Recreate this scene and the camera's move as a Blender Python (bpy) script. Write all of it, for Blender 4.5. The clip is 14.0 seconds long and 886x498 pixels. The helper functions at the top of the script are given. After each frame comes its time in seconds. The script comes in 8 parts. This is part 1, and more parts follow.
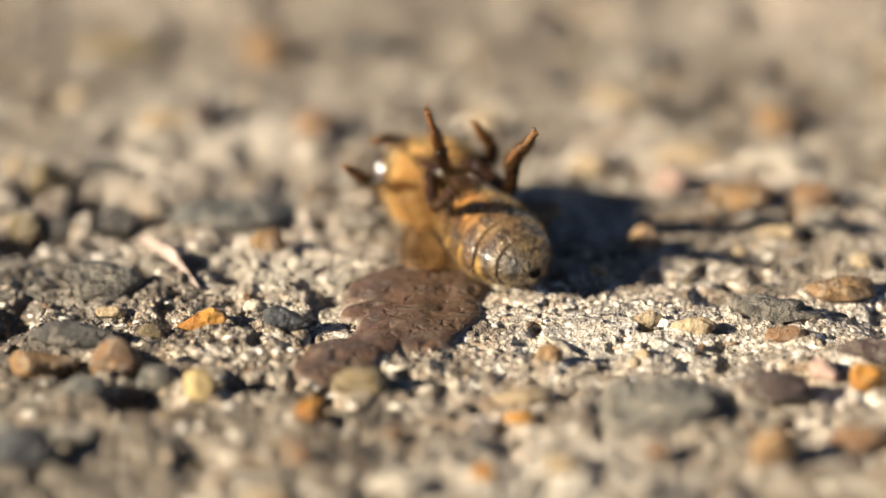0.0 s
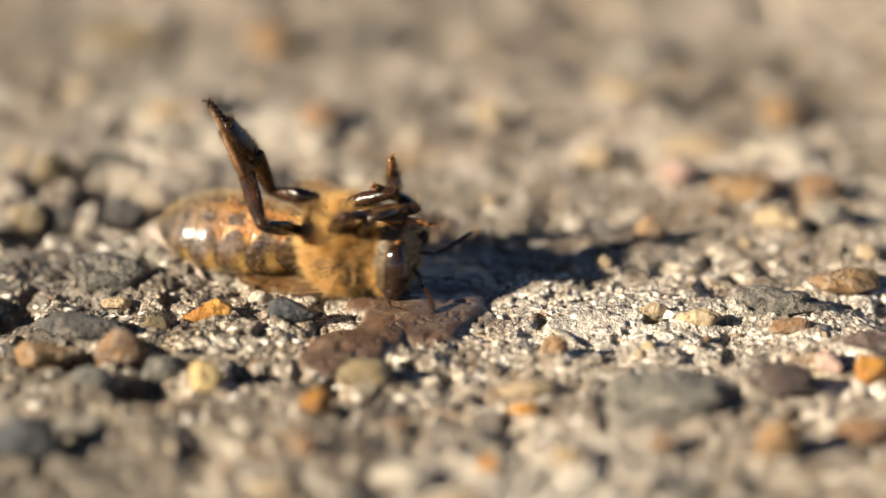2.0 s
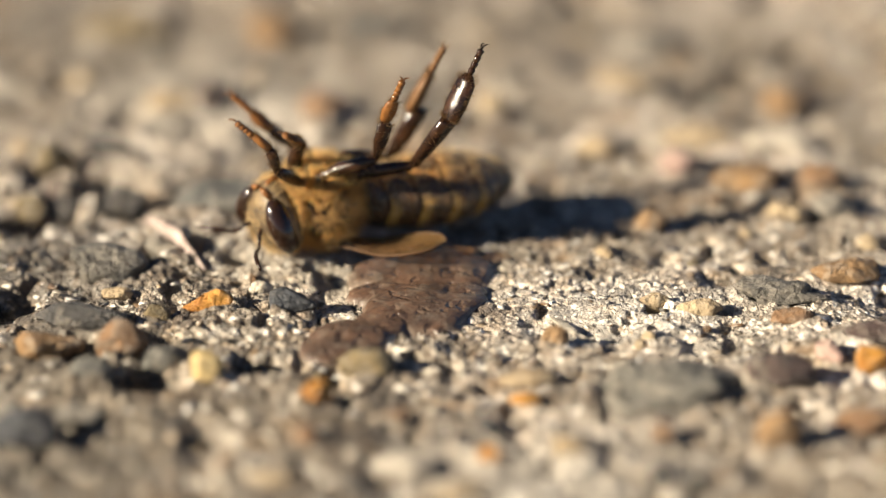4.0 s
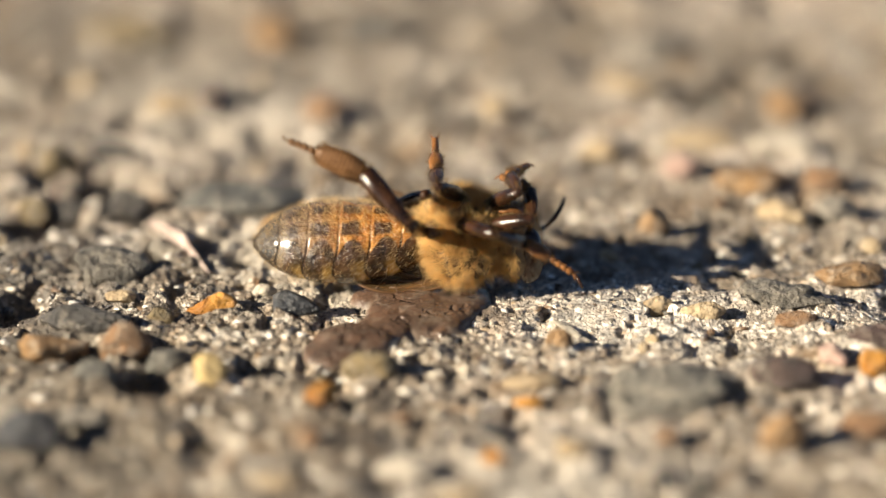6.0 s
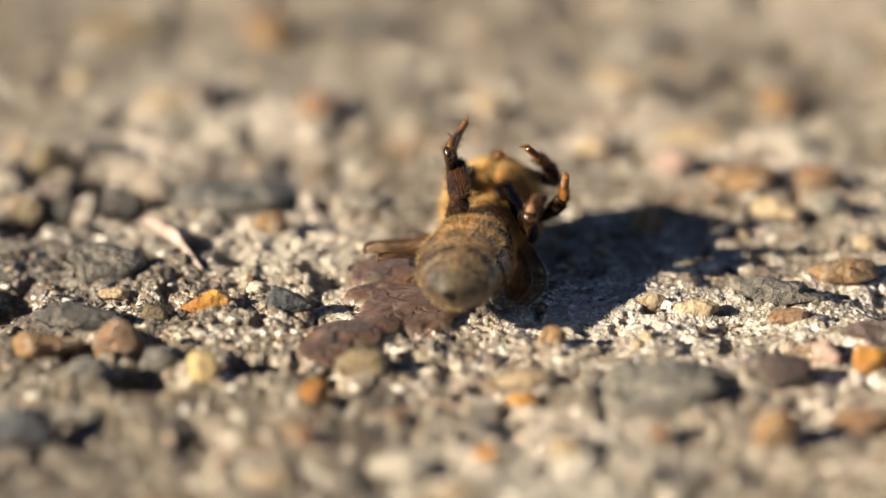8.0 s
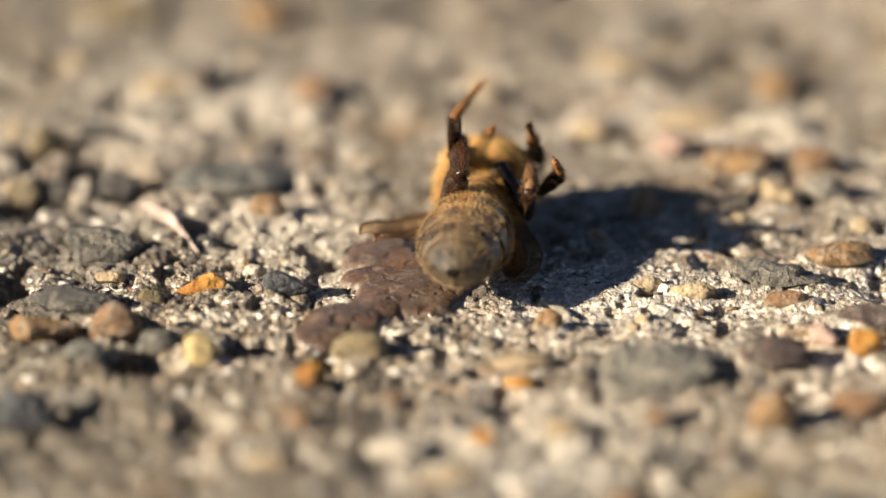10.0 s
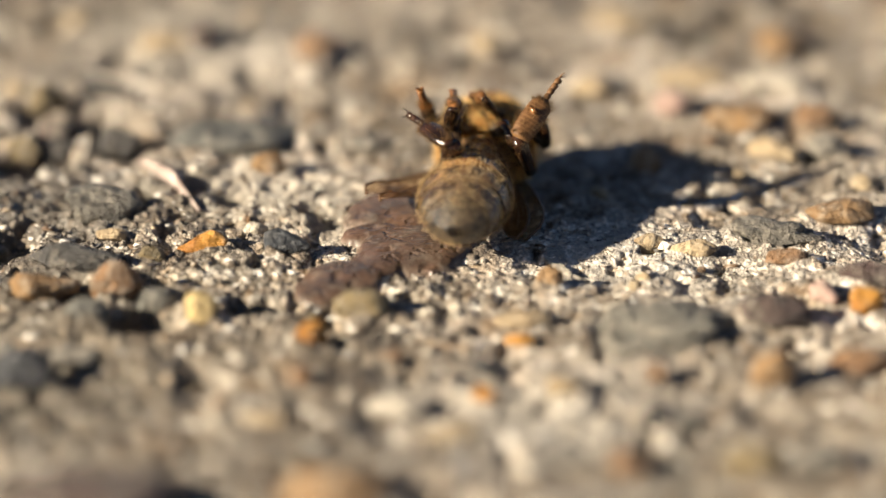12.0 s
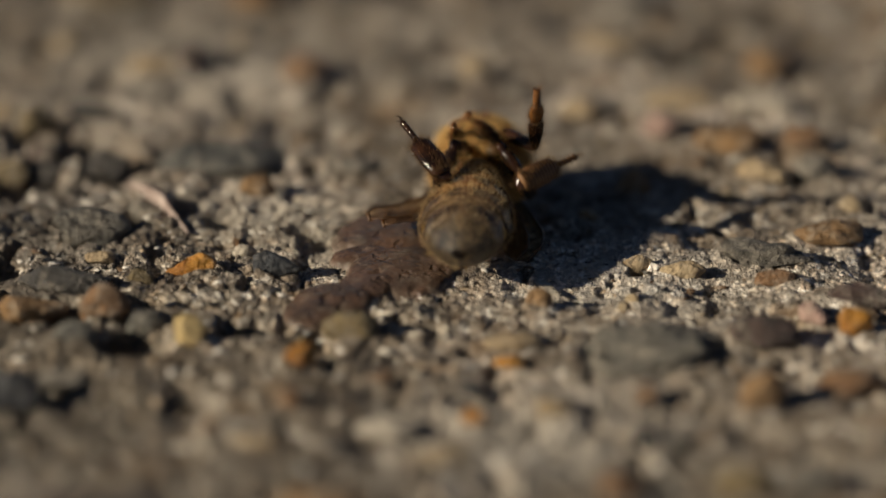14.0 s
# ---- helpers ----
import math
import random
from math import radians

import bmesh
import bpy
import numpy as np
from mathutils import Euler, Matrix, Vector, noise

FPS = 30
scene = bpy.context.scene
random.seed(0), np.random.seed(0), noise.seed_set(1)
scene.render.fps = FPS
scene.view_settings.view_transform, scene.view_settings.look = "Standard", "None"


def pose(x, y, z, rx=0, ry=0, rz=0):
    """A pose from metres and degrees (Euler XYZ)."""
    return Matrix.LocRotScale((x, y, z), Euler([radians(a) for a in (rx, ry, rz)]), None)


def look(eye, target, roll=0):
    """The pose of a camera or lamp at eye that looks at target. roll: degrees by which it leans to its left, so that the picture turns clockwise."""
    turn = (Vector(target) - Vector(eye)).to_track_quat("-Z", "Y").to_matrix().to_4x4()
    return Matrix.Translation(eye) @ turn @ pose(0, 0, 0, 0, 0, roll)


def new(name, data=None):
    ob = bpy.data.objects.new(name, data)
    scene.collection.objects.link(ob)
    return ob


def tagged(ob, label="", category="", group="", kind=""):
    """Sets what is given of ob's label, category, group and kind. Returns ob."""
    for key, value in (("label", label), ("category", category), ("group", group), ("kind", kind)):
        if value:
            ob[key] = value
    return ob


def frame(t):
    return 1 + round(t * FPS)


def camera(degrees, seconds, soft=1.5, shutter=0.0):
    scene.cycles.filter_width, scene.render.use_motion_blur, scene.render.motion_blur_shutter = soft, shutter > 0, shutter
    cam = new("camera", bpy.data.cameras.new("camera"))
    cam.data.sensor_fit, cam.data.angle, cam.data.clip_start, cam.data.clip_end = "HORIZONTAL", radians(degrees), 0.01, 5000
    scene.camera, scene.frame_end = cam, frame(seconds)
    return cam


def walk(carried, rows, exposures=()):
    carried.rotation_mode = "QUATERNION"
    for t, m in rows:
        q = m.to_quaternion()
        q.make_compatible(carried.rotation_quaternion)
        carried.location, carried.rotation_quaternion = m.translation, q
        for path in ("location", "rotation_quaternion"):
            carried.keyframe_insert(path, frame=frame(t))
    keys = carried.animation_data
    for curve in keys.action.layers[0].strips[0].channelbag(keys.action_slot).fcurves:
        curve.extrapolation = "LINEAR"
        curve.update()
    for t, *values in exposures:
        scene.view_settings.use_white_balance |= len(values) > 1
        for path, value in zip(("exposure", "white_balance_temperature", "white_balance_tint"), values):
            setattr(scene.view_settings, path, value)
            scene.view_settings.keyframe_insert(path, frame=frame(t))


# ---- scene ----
MM = 0.001
EYE = (0.0, -0.12235, 0.05705)

# camera on a tripod, a slow tilt and pan; macro lens wide open
cam = camera(18.0, 14.0, 1.5, 0.4)
cam.data.dof.use_dof = True
cam.data.dof.focus_distance = 0.1299
cam.data.dof.aperture_fstop = 14.0
cam.data.dof.aperture_blades = 0
walk(cam, [
    (0.0, pose(*EYE, 65.507, 0, -0.024)),
    (0.5, pose(*EYE, 65.694, 0, -0.089)),
    (1.0, pose(*EYE, 65.490, 0, -0.078)),
    (1.5, pose(*EYE, 65.405, 0, 0.018)),
    (2.0, pose(*EYE, 65.333, 0, 0.097)),
    (2.5, pose(*EYE, 65.203, 0, 0.078)),
    (3.0, pose(*EYE, 65.086, 0, 0.107)),
    (5.5, pose(*EYE, 65.211, 0, 0.111)),
    (6.0, pose(*EYE, 65.196, 0, 0.193)),
    (6.5, pose(*EYE, 65.194, 0, 0.203)),
    (7.0, pose(*EYE, 65.168, 0, 0.130)),
    (9.5, pose(*EYE, 65.000, 0, 0.000)),
    (10.0, pose(*EYE, 64.789, 0, -0.033)),
    (10.5, pose(*EYE, 64.501, 0, -0.032)),
    (11.0, pose(*EYE, 64.346, 0, -0.073)),
    (11.5, pose(*EYE, 64.197, 0, -0.021)),
    (12.0, pose(*EYE, 63.922, 0, -0.015)),
    (12.5, pose(*EYE, 63.831, 0, -0.215)),
    (13.0, pose(*EYE, 63.830, 0, -0.234)),
    (13.5, pose(*EYE, 63.804, 0, -0.275)),
    (14.0, pose(*EYE, 64.376, 0, -0.264)),
], exposures=[(0.0, 1.40), (12.1, 1.40), (12.5, 1.40 - 0.15), (13.0, 1.40 - 0.5), (13.5, 1.40 - 0.93), (14.0, 1.40 - 1.4)])

# clear sky and a low, warm sun
SUN_EL, SUN_AZ = 24.5, 22.0      # height; shadows fall to +x, turned this much towards +y
world = bpy.data.worlds.new("sky")
scene.world = world
world.use_nodes = True
wn = world.node_tree
sky = wn.nodes.new("ShaderNodeTexSky")
sky.sky_type = 'NISHITA'
sky.sun_disc = False
sky.sun_elevation = radians(SUN_EL)
sky.sun_rotation = radians(270.0 - SUN_AZ)
sky.air_density = 0.6
sky.dust_density = 0.6
sky.altitude = 1200
bg = wn.nodes["Background"]
bg.inputs[1].default_value = 0.035
wn.links.new(sky.outputs[0], bg.inputs[0])
sun_data = bpy.data.lights.new("sun", 'SUN')
sun_data.energy = 5.0
sun_data.angle = radians(0.53)
sun_data.color = (1.0, 0.863, 0.655)
sun = new("sun", sun_data)
a, e = radians(SUN_AZ), radians(SUN_EL)
sun.matrix_world = look((-math.cos(a) * math.cos(e), -math.sin(a) * math.cos(e), math.sin(e)), (0, 0, 0))


# ---- materials ----
class Mat:
    """A node material with short ways to add nodes."""

    def __init__(self, name, rough=0.6, spec=0.4):
        self.m = bpy.data.materials.new(name)
        self.m.use_nodes = True
        self.t = self.m.node_tree
        self.b = self.t.nodes["Principled BSDF"]
        self.b.inputs["Roughness"].default_value = rough
        self.b.inputs["Specular IOR Level"].default_value = spec
        self.co = self.t.nodes.new("ShaderNodeTexCoord").outputs["Object"]

    def add(self, kind, **links):
        n = self.t.nodes.new(kind)
        for key, value in links.items():
            self.put(n, key.replace("_", " "), value)
        return n

    def put(self, n, key, value):
        socket = n.inputs[int(key[1:])] if key[0] == "i" and key[1:].isdigit() else n.inputs[key]
        if isinstance(value, bpy.types.NodeSocket):
            self.t.links.new(value, socket)
        else:
            socket.default_value = value

    def noise(self, scale, detail=3.0, rough=0.55, co=None):
        return self.add("ShaderNodeTexNoise", Vector=co or self.co, Scale=scale, Detail=detail, Roughness=rough).outputs[0]

    def cells(self, scale, what="Color", co=None):
        return self.add("ShaderNodeTexVoronoi", Vector=co or self.co, Scale=scale).outputs[what]

    def ramp(self, fac, *stops, ease='LINEAR'):
        n = self.add("ShaderNodeValToRGB", Fac=fac)
        r = n.color_ramp
        r.interpolation = ease
        while len(r.elements) < len(stops):
            r.elements.new(0.5)
        for el, (p, c) in zip(r.elements, stops):
            el.position, el.color = p, (c if isinstance(c, tuple) else (c, c, c)) + (1,)
        return n.outputs[0]

    def mix(self, fac, a, b, kind='MIX'):
        n = self.t.nodes.new("ShaderNodeMix")
        n.data_type, n.blend_type = 'RGBA', kind
        for i, v in ((0, fac), (6, a), (7, b)):
            if isinstance(v, tuple):
                v = v + (1,)
            self.put(n, "i%d" % i, v)
        return n.outputs[2]

    def maths(self, op, a, b=0.0):
        n = self.t.nodes.new("ShaderNodeMath")
        n.operation = op
        self.put(n, "i0", a)
        self.put(n, "i1", b)
        return n.outputs[0]

    def attribute(self, name):
        n = self.t.nodes.new("ShaderNodeAttribute")
        n.attribute_name = name
        return n.outputs["Fac"]

    def bump(self, height, distance, strength=1.0):
        n = self.add("ShaderNodeBump", Height=height, Distance=distance, Strength=strength)
        self.t.links.new(n.outputs[0], self.b.inputs["Normal"])

    def colour(self, c):
        self.put(self.b, "Base Color", c if not isinstance(c, tuple) else c + (1,))
        return self


def concrete():
    m = Mat("worn_concrete", 0.62, 0.5)
    sand = m.ramp(m.cells(2300), (0.0, (0.06, 0.045, 0.032)), (0.22, (0.21, 0.165, 0.12)), (0.5, (0.46, 0.41, 0.34)),
                  (0.7, (0.30, 0.215, 0.135)), (0.84, (0.80, 0.76, 0.69)))
    paste = m.ramp(m.noise(150, 5, 0.6), (0.34, (0.15, 0.132, 0.11)), (0.5, (0.36, 0.325, 0.275)), (0.62, (0.66, 0.62, 0.56)))
    broad = m.ramp(m.noise(62, 4, 0.6), (0.36, (0.66, 0.63, 0.60)), (0.5, (1.38, 1.37, 1.36)), (0.62, (1.85, 1.84, 1.86)))
    c = m.mix(1.0, m.mix(0.68, paste, sand), broad, 'MULTIPLY')
    fleck = m.ramp(m.cells(5400), (0.0, 0.25), (0.3, 0.62), (0.6, 0.98), (0.9, 1.6))
    c = m.mix(0.85, c, fleck, 'MULTIPLY')
    dark = m.ramp(m.noise(520, 4, 0.65), (0.38, 1.0), (0.5, 0.0))
    c = m.mix(m.maths('MULTIPLY', dark, 0.7), c, (0.105, 0.072, 0.046))
    # hairline cracks and dark crumbs between paste flakes; the gaps' shade is painted in
    vein = m.maths('ABSOLUTE', m.maths('SUBTRACT', m.noise(2500, 3, 0.6), 0.5))
    crack = m.maths('MULTIPLY', m.ramp(vein, (0.012, 1.0), (0.05, 0.0)), m.ramp(m.noise(420, 3), (0.36, 0.25), (0.56, 1.0)))
    c = m.mix(m.maths('MULTIPLY', crack, 0.8), c, (0.05, 0.034, 0.024))
    ochre = m.ramp(m.noise(240, 3, co=m.add("ShaderNodeMapping", Vector=m.co, Location=(0.3, 0.1, 0)).outputs[0]), (0.58, 0.0), (0.70, 1.0))
    c = m.mix(m.maths('MULTIPLY', ochre, 0.45), c, (0.33, 0.19, 0.08))
    # soiled and pale worn-bare patches; other ellipses only darken or lighten their area
    for x, y, rx, ry, tone, much in ((14.5, -18.0, 8.0, 6.0, (0.20, 0.16, 0.12), 0.4), (5.0, 30.0, 11.0, 14.0, (0.25, 0.21, 0.17), 0.62), (-17.0, 10.0, 6.0, 4.5, (0.22, 0.18, 0.135), 0.5), (-14.0, 20.0, 11.0, 9.0, (0.76, 0.71, 0.62), 0.36), (-18.0, -12.0, 7.0, 6.0, (0.10, 0.085, 0.065), 0.65), (-7.5, -1.0, 5.0, 5.5, (0.74, 0.69, 0.60), 0.3), (-11.0, -16.5, 8.0, 6.0, (0.14, 0.11, 0.075), 0.45), (-19.5, -1.0, 8.5, 11.0, (0.12, 0.11, 0.10), 0.6),
                                     (8.3, -6.6, 8.5, 4.2, (0.78, 0.75, 0.70), 0.36), (1.9, -6.0, 1.7, 0.9, (0.10, 0.072, 0.052), 0.6), (-9.0, 1.5, 6.0, 4.0, (0.74, 0.69, 0.60), 0.25), (4.0, -21.0, 7.0, 5.0, (0.74, 0.69, 0.60), 0.5), (-16.0, -21.0, 8.0, 5.0, (0.11, 0.09, 0.065), 0.6)):
        at = m.add("ShaderNodeMapping", Vector=m.co)
        at.vector_type = 'TEXTURE'
        at.inputs["Location"].default_value = (x * MM, y * MM, 0)
        at.inputs["Scale"].default_value = (rx * MM, ry * MM, 1)
        far = m.add("ShaderNodeVectorMath", i0=at.outputs[0])
        far.operation = 'LENGTH'
        d = m.maths('ADD', far.outputs["Value"], m.maths('MULTIPLY', m.maths('SUBTRACT', m.noise(260, 4), 0.5), 1.3))
        c = m.mix(m.ramp(d, (0.35, much), (1.0, 0.0)), c, tone)
    m.colour(c)
    m.put(m.b, "Roughness", m.ramp(m.cells(4300), (0.1, 0.75), (0.6, 0.6), (0.9, 0.28)))
    h = m.maths('ADD', m.noise(3600, 5, 0.75), m.maths('MULTIPLY', m.maths('ABSOLUTE', m.maths('SUBTRACT', m.noise(2300, 3, 0.6), 0.5)), -2.5))
    h = m.maths('ADD', h, m.maths('MULTIPLY', m.ramp(vein, (0.0, 0.0), (0.09, 1.0)), 1.3))
    h = m.maths('ADD', h, m.maths('MULTIPLY', m.cells(4600), 0.5))
    m.bump(h, 0.00010, 1.0)
    return m.m


def grain_material():
    m = Mat("sand_grains", 0.4, 0.5)
    n = m.t.nodes.new("ShaderNodeNewGeometry").outputs["Random Per Island"]
    c = m.ramp(n, (0.0, (0.07, 0.065, 0.06)), (0.10, (0.17, 0.15, 0.125)), (0.28, (0.36, 0.315, 0.25)), (0.55, (0.50, 0.45, 0.365)),
               (0.72, (0.33, 0.21, 0.10)), (0.76, (0.55, 0.50, 0.42)), (0.90, (0.66, 0.63, 0.58)))
    c = m.mix(m.ramp(m.noise(5000, 2), (0.4, 0.0), (0.65, 0.55)), c, (0.22, 0.19, 0.15))
    m.colour(c)
    m.bump(m.noise(7000, 3), 0.00006, 0.7)
    return m.m


def flake_material():
    """Broken quartz and mica flakes: bright or dark, most of them glossy."""
    m = Mat("glossy_flakes", 0.25, 0.6)
    n = m.t.nodes.new("ShaderNodeNewGeometry").outputs["Random Per Island"]
    c = m.ramp(n, (0.0, (0.03, 0.026, 0.022)), (0.24, (0.12, 0.07, 0.035)), (0.38, (0.28, 0.21, 0.14)), (0.56, (0.58, 0.53, 0.45)), (0.80, (0.72, 0.69, 0.64)), ease='CONSTANT')
    m.colour(m.mix(m.ramp(m.noise(4000, 3), (0.42, 0.0), (0.7, 0.45)), c, (0.24, 0.20, 0.15)))
    m.put(m.b, "Roughness", m.ramp(m.noise(2600, 2), (0.35, 0.26), (0.65, 0.55)))
    m.bump(m.noise(5000, 3), 0.00005, 0.8)
    return m.m


def stone_material(name, c1, c2, rough=0.55, dusty=0.35, pits=0.0, relief=1.0, rim=False):
    """Two tones of a stone with pale cement dust in its hollows and fine relief."""
    m = Mat(name, rough, 0.45)
    r = m.add("ShaderNodeObjectInfo").outputs["Random"]
    co = m.add("ShaderNodeVectorMath", i0=m.co, i1=m.add("ShaderNodeCombineXYZ", X=r, Y=r, Z=r).outputs[0]).outputs[0]
    c = m.mix(m.ramp(m.noise(700, 4, 0.6, co), (0.36, 0.0), (0.64, 1.0)), c1, c2)
    c = m.mix(m.ramp(m.noise(3500, 3, 0.6, co), (0.5, 0.0), (0.72, 0.6)), c, tuple(v * 0.45 for v in c1))
    d = m.ramp(m.noise(1100, 6, 0.75, co), (0.50, 0.0), (0.62, 1.0))
    c = m.mix(m.maths('MULTIPLY', d, min(1.0, dusty + 0.2)), c, (0.42, 0.37, 0.30))
    if rim:
        # cement dust lies on its low rim
        z = m.maths('MULTIPLY', m.add("ShaderNodeSeparateXYZ", Vector=m.co).outputs["Z"], 1000.0)
        z = m.maths('ADD', z, m.maths('MULTIPLY', m.maths('SUBTRACT', m.noise(900, 5, 0.7), 0.5), 0.7))
        c = m.mix(m.ramp(m.maths('ADD', z, 0.5), (0.22, 0.8), (0.62, 0.0)), c, (0.24, 0.20, 0.16))
    c = m.mix(m.maths('MULTIPLY', m.maths('SUBTRACT', r, 0.5), 0.1), c, (0.3, 0.25, 0.2))
    m.colour(c)
    h = m.maths('ADD', m.noise(2400, 5, 0.65, co), m.maths('MULTIPLY', m.noise(700, 2, 0.5, co), 2.0))
    if pits:
        h = m.maths('ADD', h, m.maths('MULTIPLY', m.ramp(m.noise(1300, 2, 0.5, co), (0.33, 0.0), (0.42, 1.0)), pits))
    m.bump(h, 0.00036 * relief, 1.0)
    return m.m


CONCRETE = concrete()
GRAINS = grain_material()
FLAKES = flake_material()
STONE = {
    "orange": stone_material("orange_chert", (0.54, 0.26, 0.04), (0.36, 0.15, 0.03), 0.42, -0.08),
    "ochre": stone_material("ochre_stone", (0.34, 0.20, 0.085), (0.21, 0.125, 0.06), 0.6, 0.3, 0.0, 1.5),
    "rust": stone_material("rusty_stone", (0.29, 0.16, 0.075), (0.17, 0.095, 0.05), 0.6, 0.35, 0.0, 1.6),
    "yellow": stone_material("pale_yellow_pebble", (0.56, 0.42, 0.19), (0.46, 0.34, 0.16), 0.5, 0.15),
    "olive": stone_material("olive_tan_stone", (0.26, 0.19, 0.09), (0.14, 0.11, 0.06), 0.55, 0.3, 0.0, 1.5),
    "tan": stone_material("tan_stone", (0.44, 0.34, 0.21), (0.34, 0.25, 0.15), 0.6, 0.3),
    "pale": stone_material("pale_stone", (0.58, 0.52, 0.43), (0.46, 0.41, 0.33), 0.55, 0.2),
    "pink": stone_material("pink_stone", (0.46, 0.31, 0.26), (0.36, 0.24, 0.20), 0.5, 0.25),
    "dark": stone_material("dark_basalt", (0.040, 0.039, 0.040), (0.085, 0.081, 0.078), 0.45, 0.22, 0.0, 1.6),
    "slate": stone_material("blue_grey_stone", (0.032, 0.036, 0.044), (0.060, 0.064, 0.070), 0.36, -0.05),
    "grey": stone_material("grey_stone", (0.13, 0.12, 0.105), (0.22, 0.20, 0.17), 0.6, 0.6),
    "green": stone_material("grey_green_stone", (0.105, 0.104, 0.094), (0.175, 0.168, 0.147), 0.6, 0.35, 0.0, 1.5),
    "weathered": stone_material("weathered_grey_stone", (0.15, 0.142, 0.125), (0.25, 0.232, 0.195), 0.6, 0.6, 0.0, 2.2),
    "striated": stone_material("striated_stone", (0.095, 0.089, 0.078), (0.19, 0.172, 0.145), 0.42, 0.25, 0.0, 1.8),
    "flush": stone_material("dusty_blue_grey_stone", (0.075, 0.079, 0.076), (0.125, 0.123, 0.112), 0.6, 0.2, 0.0, 1.6),
    "maroon": stone_material("maroon_stone", (0.112, 0.062, 0.040), (0.062, 0.041, 0.031), 0.2, -0.04, 1.0, 0.3, True),
    "plum": stone_material("plum_stone", (0.095, 0.060, 0.052), (0.055, 0.042, 0.038), 0.4, 0.3, 0.0, 1.4),
}


# ---- the ground ----
def cell_noise(x, y, seed):
    """Smooth noise between -1 and 1, one bump a unit."""
    ix, iy = np.floor(x).astype(np.int64), np.floor(y).astype(np.int64)
    fx, fy = x - ix, y - iy
    fx, fy = fx * fx * (3 - 2 * fx), fy * fy * (3 - 2 * fy)

    def corner(i, j):
        n = (i * 374761393 + j * 668265263 + seed * 974634777) & 0x7fffffff
        n = ((n ^ (n >> 13)) * 1274126177) & 0x7fffffff
        return ((n ^ (n >> 16)) & 0xffff) / 32767.5 - 1

    top = corner(ix, iy) * (1 - fx) + corner(ix + 1, iy) * fx
    low = corner(ix, iy + 1) * (1 - fx) + corner(ix + 1, iy + 1) * fx
    return top * (1 - fy) + low * fy


def chips(x, y, seed):
    """Broken cells, one a unit: each one's level and tilt, and the dip along its edge."""
    ix, iy = np.floor(x).astype(np.int64), np.floor(y).astype(np.int64)
    best = np.full(np.shape(x), 9.0)
    second, level = best.copy(), np.zeros(np.shape(x))

    def hashed(i, j, k):
        n = (i * 374761393 + j * 668265263 + (seed * 7 + k) * 974634777) & 0x7fffffff
        n = ((n ^ (n >> 13)) * 1274126177) & 0x7fffffff
        return ((n ^ (n >> 16)) & 0xffff) / 65535

    for di in (-1, 0, 1):
        for dj in (-1, 0, 1):
            i, j = ix + di, iy + dj
            dx, dy = i + hashed(i, j, 0) - x, j + hashed(i, j, 1) - y
            d = np.sqrt(dx * dx + dy * dy)
            own = hashed(i, j, 2) - 0.5 + 0.9 * dx * (hashed(i, j, 3) - 0.5) + 0.9 * dy * (hashed(i, j, 4) - 0.5)
            near = d < best
            second = np.where(near, best, np.minimum(second, d))
            level = np.where(near, own, level)
            best = np.where(near, d, best)
    return level, np.exp(-((second - best) / 0.13) ** 2)


HOLLOWS = []


def hollow(x, y, a, b, deep):
    """A dip of half-sizes a, b (mm) sunk into the concrete."""
    HOLLOWS.append((x, y, a, b, deep))


def ground_height(x, y):
    """The worn concrete's height in mm at x, y in mm: swells, broken chips, pits and grit."""
    x, y = np.atleast_1d(np.asarray(x, float)), np.atleast_1d(np.asarray(y, float))
    h = 0.22 * cell_noise(x / 11, y / 11, 1) + 0.26 * cell_noise(x / 4.3 + 7, y / 4.3, 2) + 0.15 * cell_noise(x / 1.9 + 3, y / 1.9, 3)
    wx, wy = x + 0.22 * cell_noise(x / 0.7, y / 0.7, 31), y + 0.22 * cell_noise(x / 0.7 + 9, y / 0.7, 32)
    # worn nearly flat towards +x, more broken towards -x
    rough = 0.62 + 0.3 * cell_noise(x / 6 + 2, y / 6, 8) - 0.22 * np.tanh((x - 2) / 6)
    for size, tall, dip, seed in ((1.45, 0.22, 0.13, 41), (0.62, 0.11, 0.07, 42), (0.30, 0.05, 0.03, 43)):
        level, edge = chips(wx / size, wy / size, seed)
        h = h + rough * (tall * level - dip * edge)
    h = h + 0.016 * cell_noise(x / 0.2, y / 0.2, 5)
    # pores in the cement paste
    h = h - 0.55 * np.clip(cell_noise(x / 0.42 + 5, y / 0.36, 9) - 0.5, 0, 1) * (0.4 + rough)
    pit = np.clip(cell_noise(x / 2.6 + 11, y / 2.6 + 5, 6) - 0.35, 0, 1)
    small = np.clip(cell_noise(wx / 0.85 + 1, wy / 0.7 + 5, 7) - 0.4, 0, 1)
    for cx, cy, a, b, deep in HOLLOWS:
        d = np.hypot((wx - cx) / a, (wy - cy) / b)
        h = h - 1.25 * deep * np.exp(-d ** 5)
    near = np.clip(1.5 - np.hypot(x, y) / 300, 0, 1)
    return (h - 0.8 * pit - 1.35 * small) * near


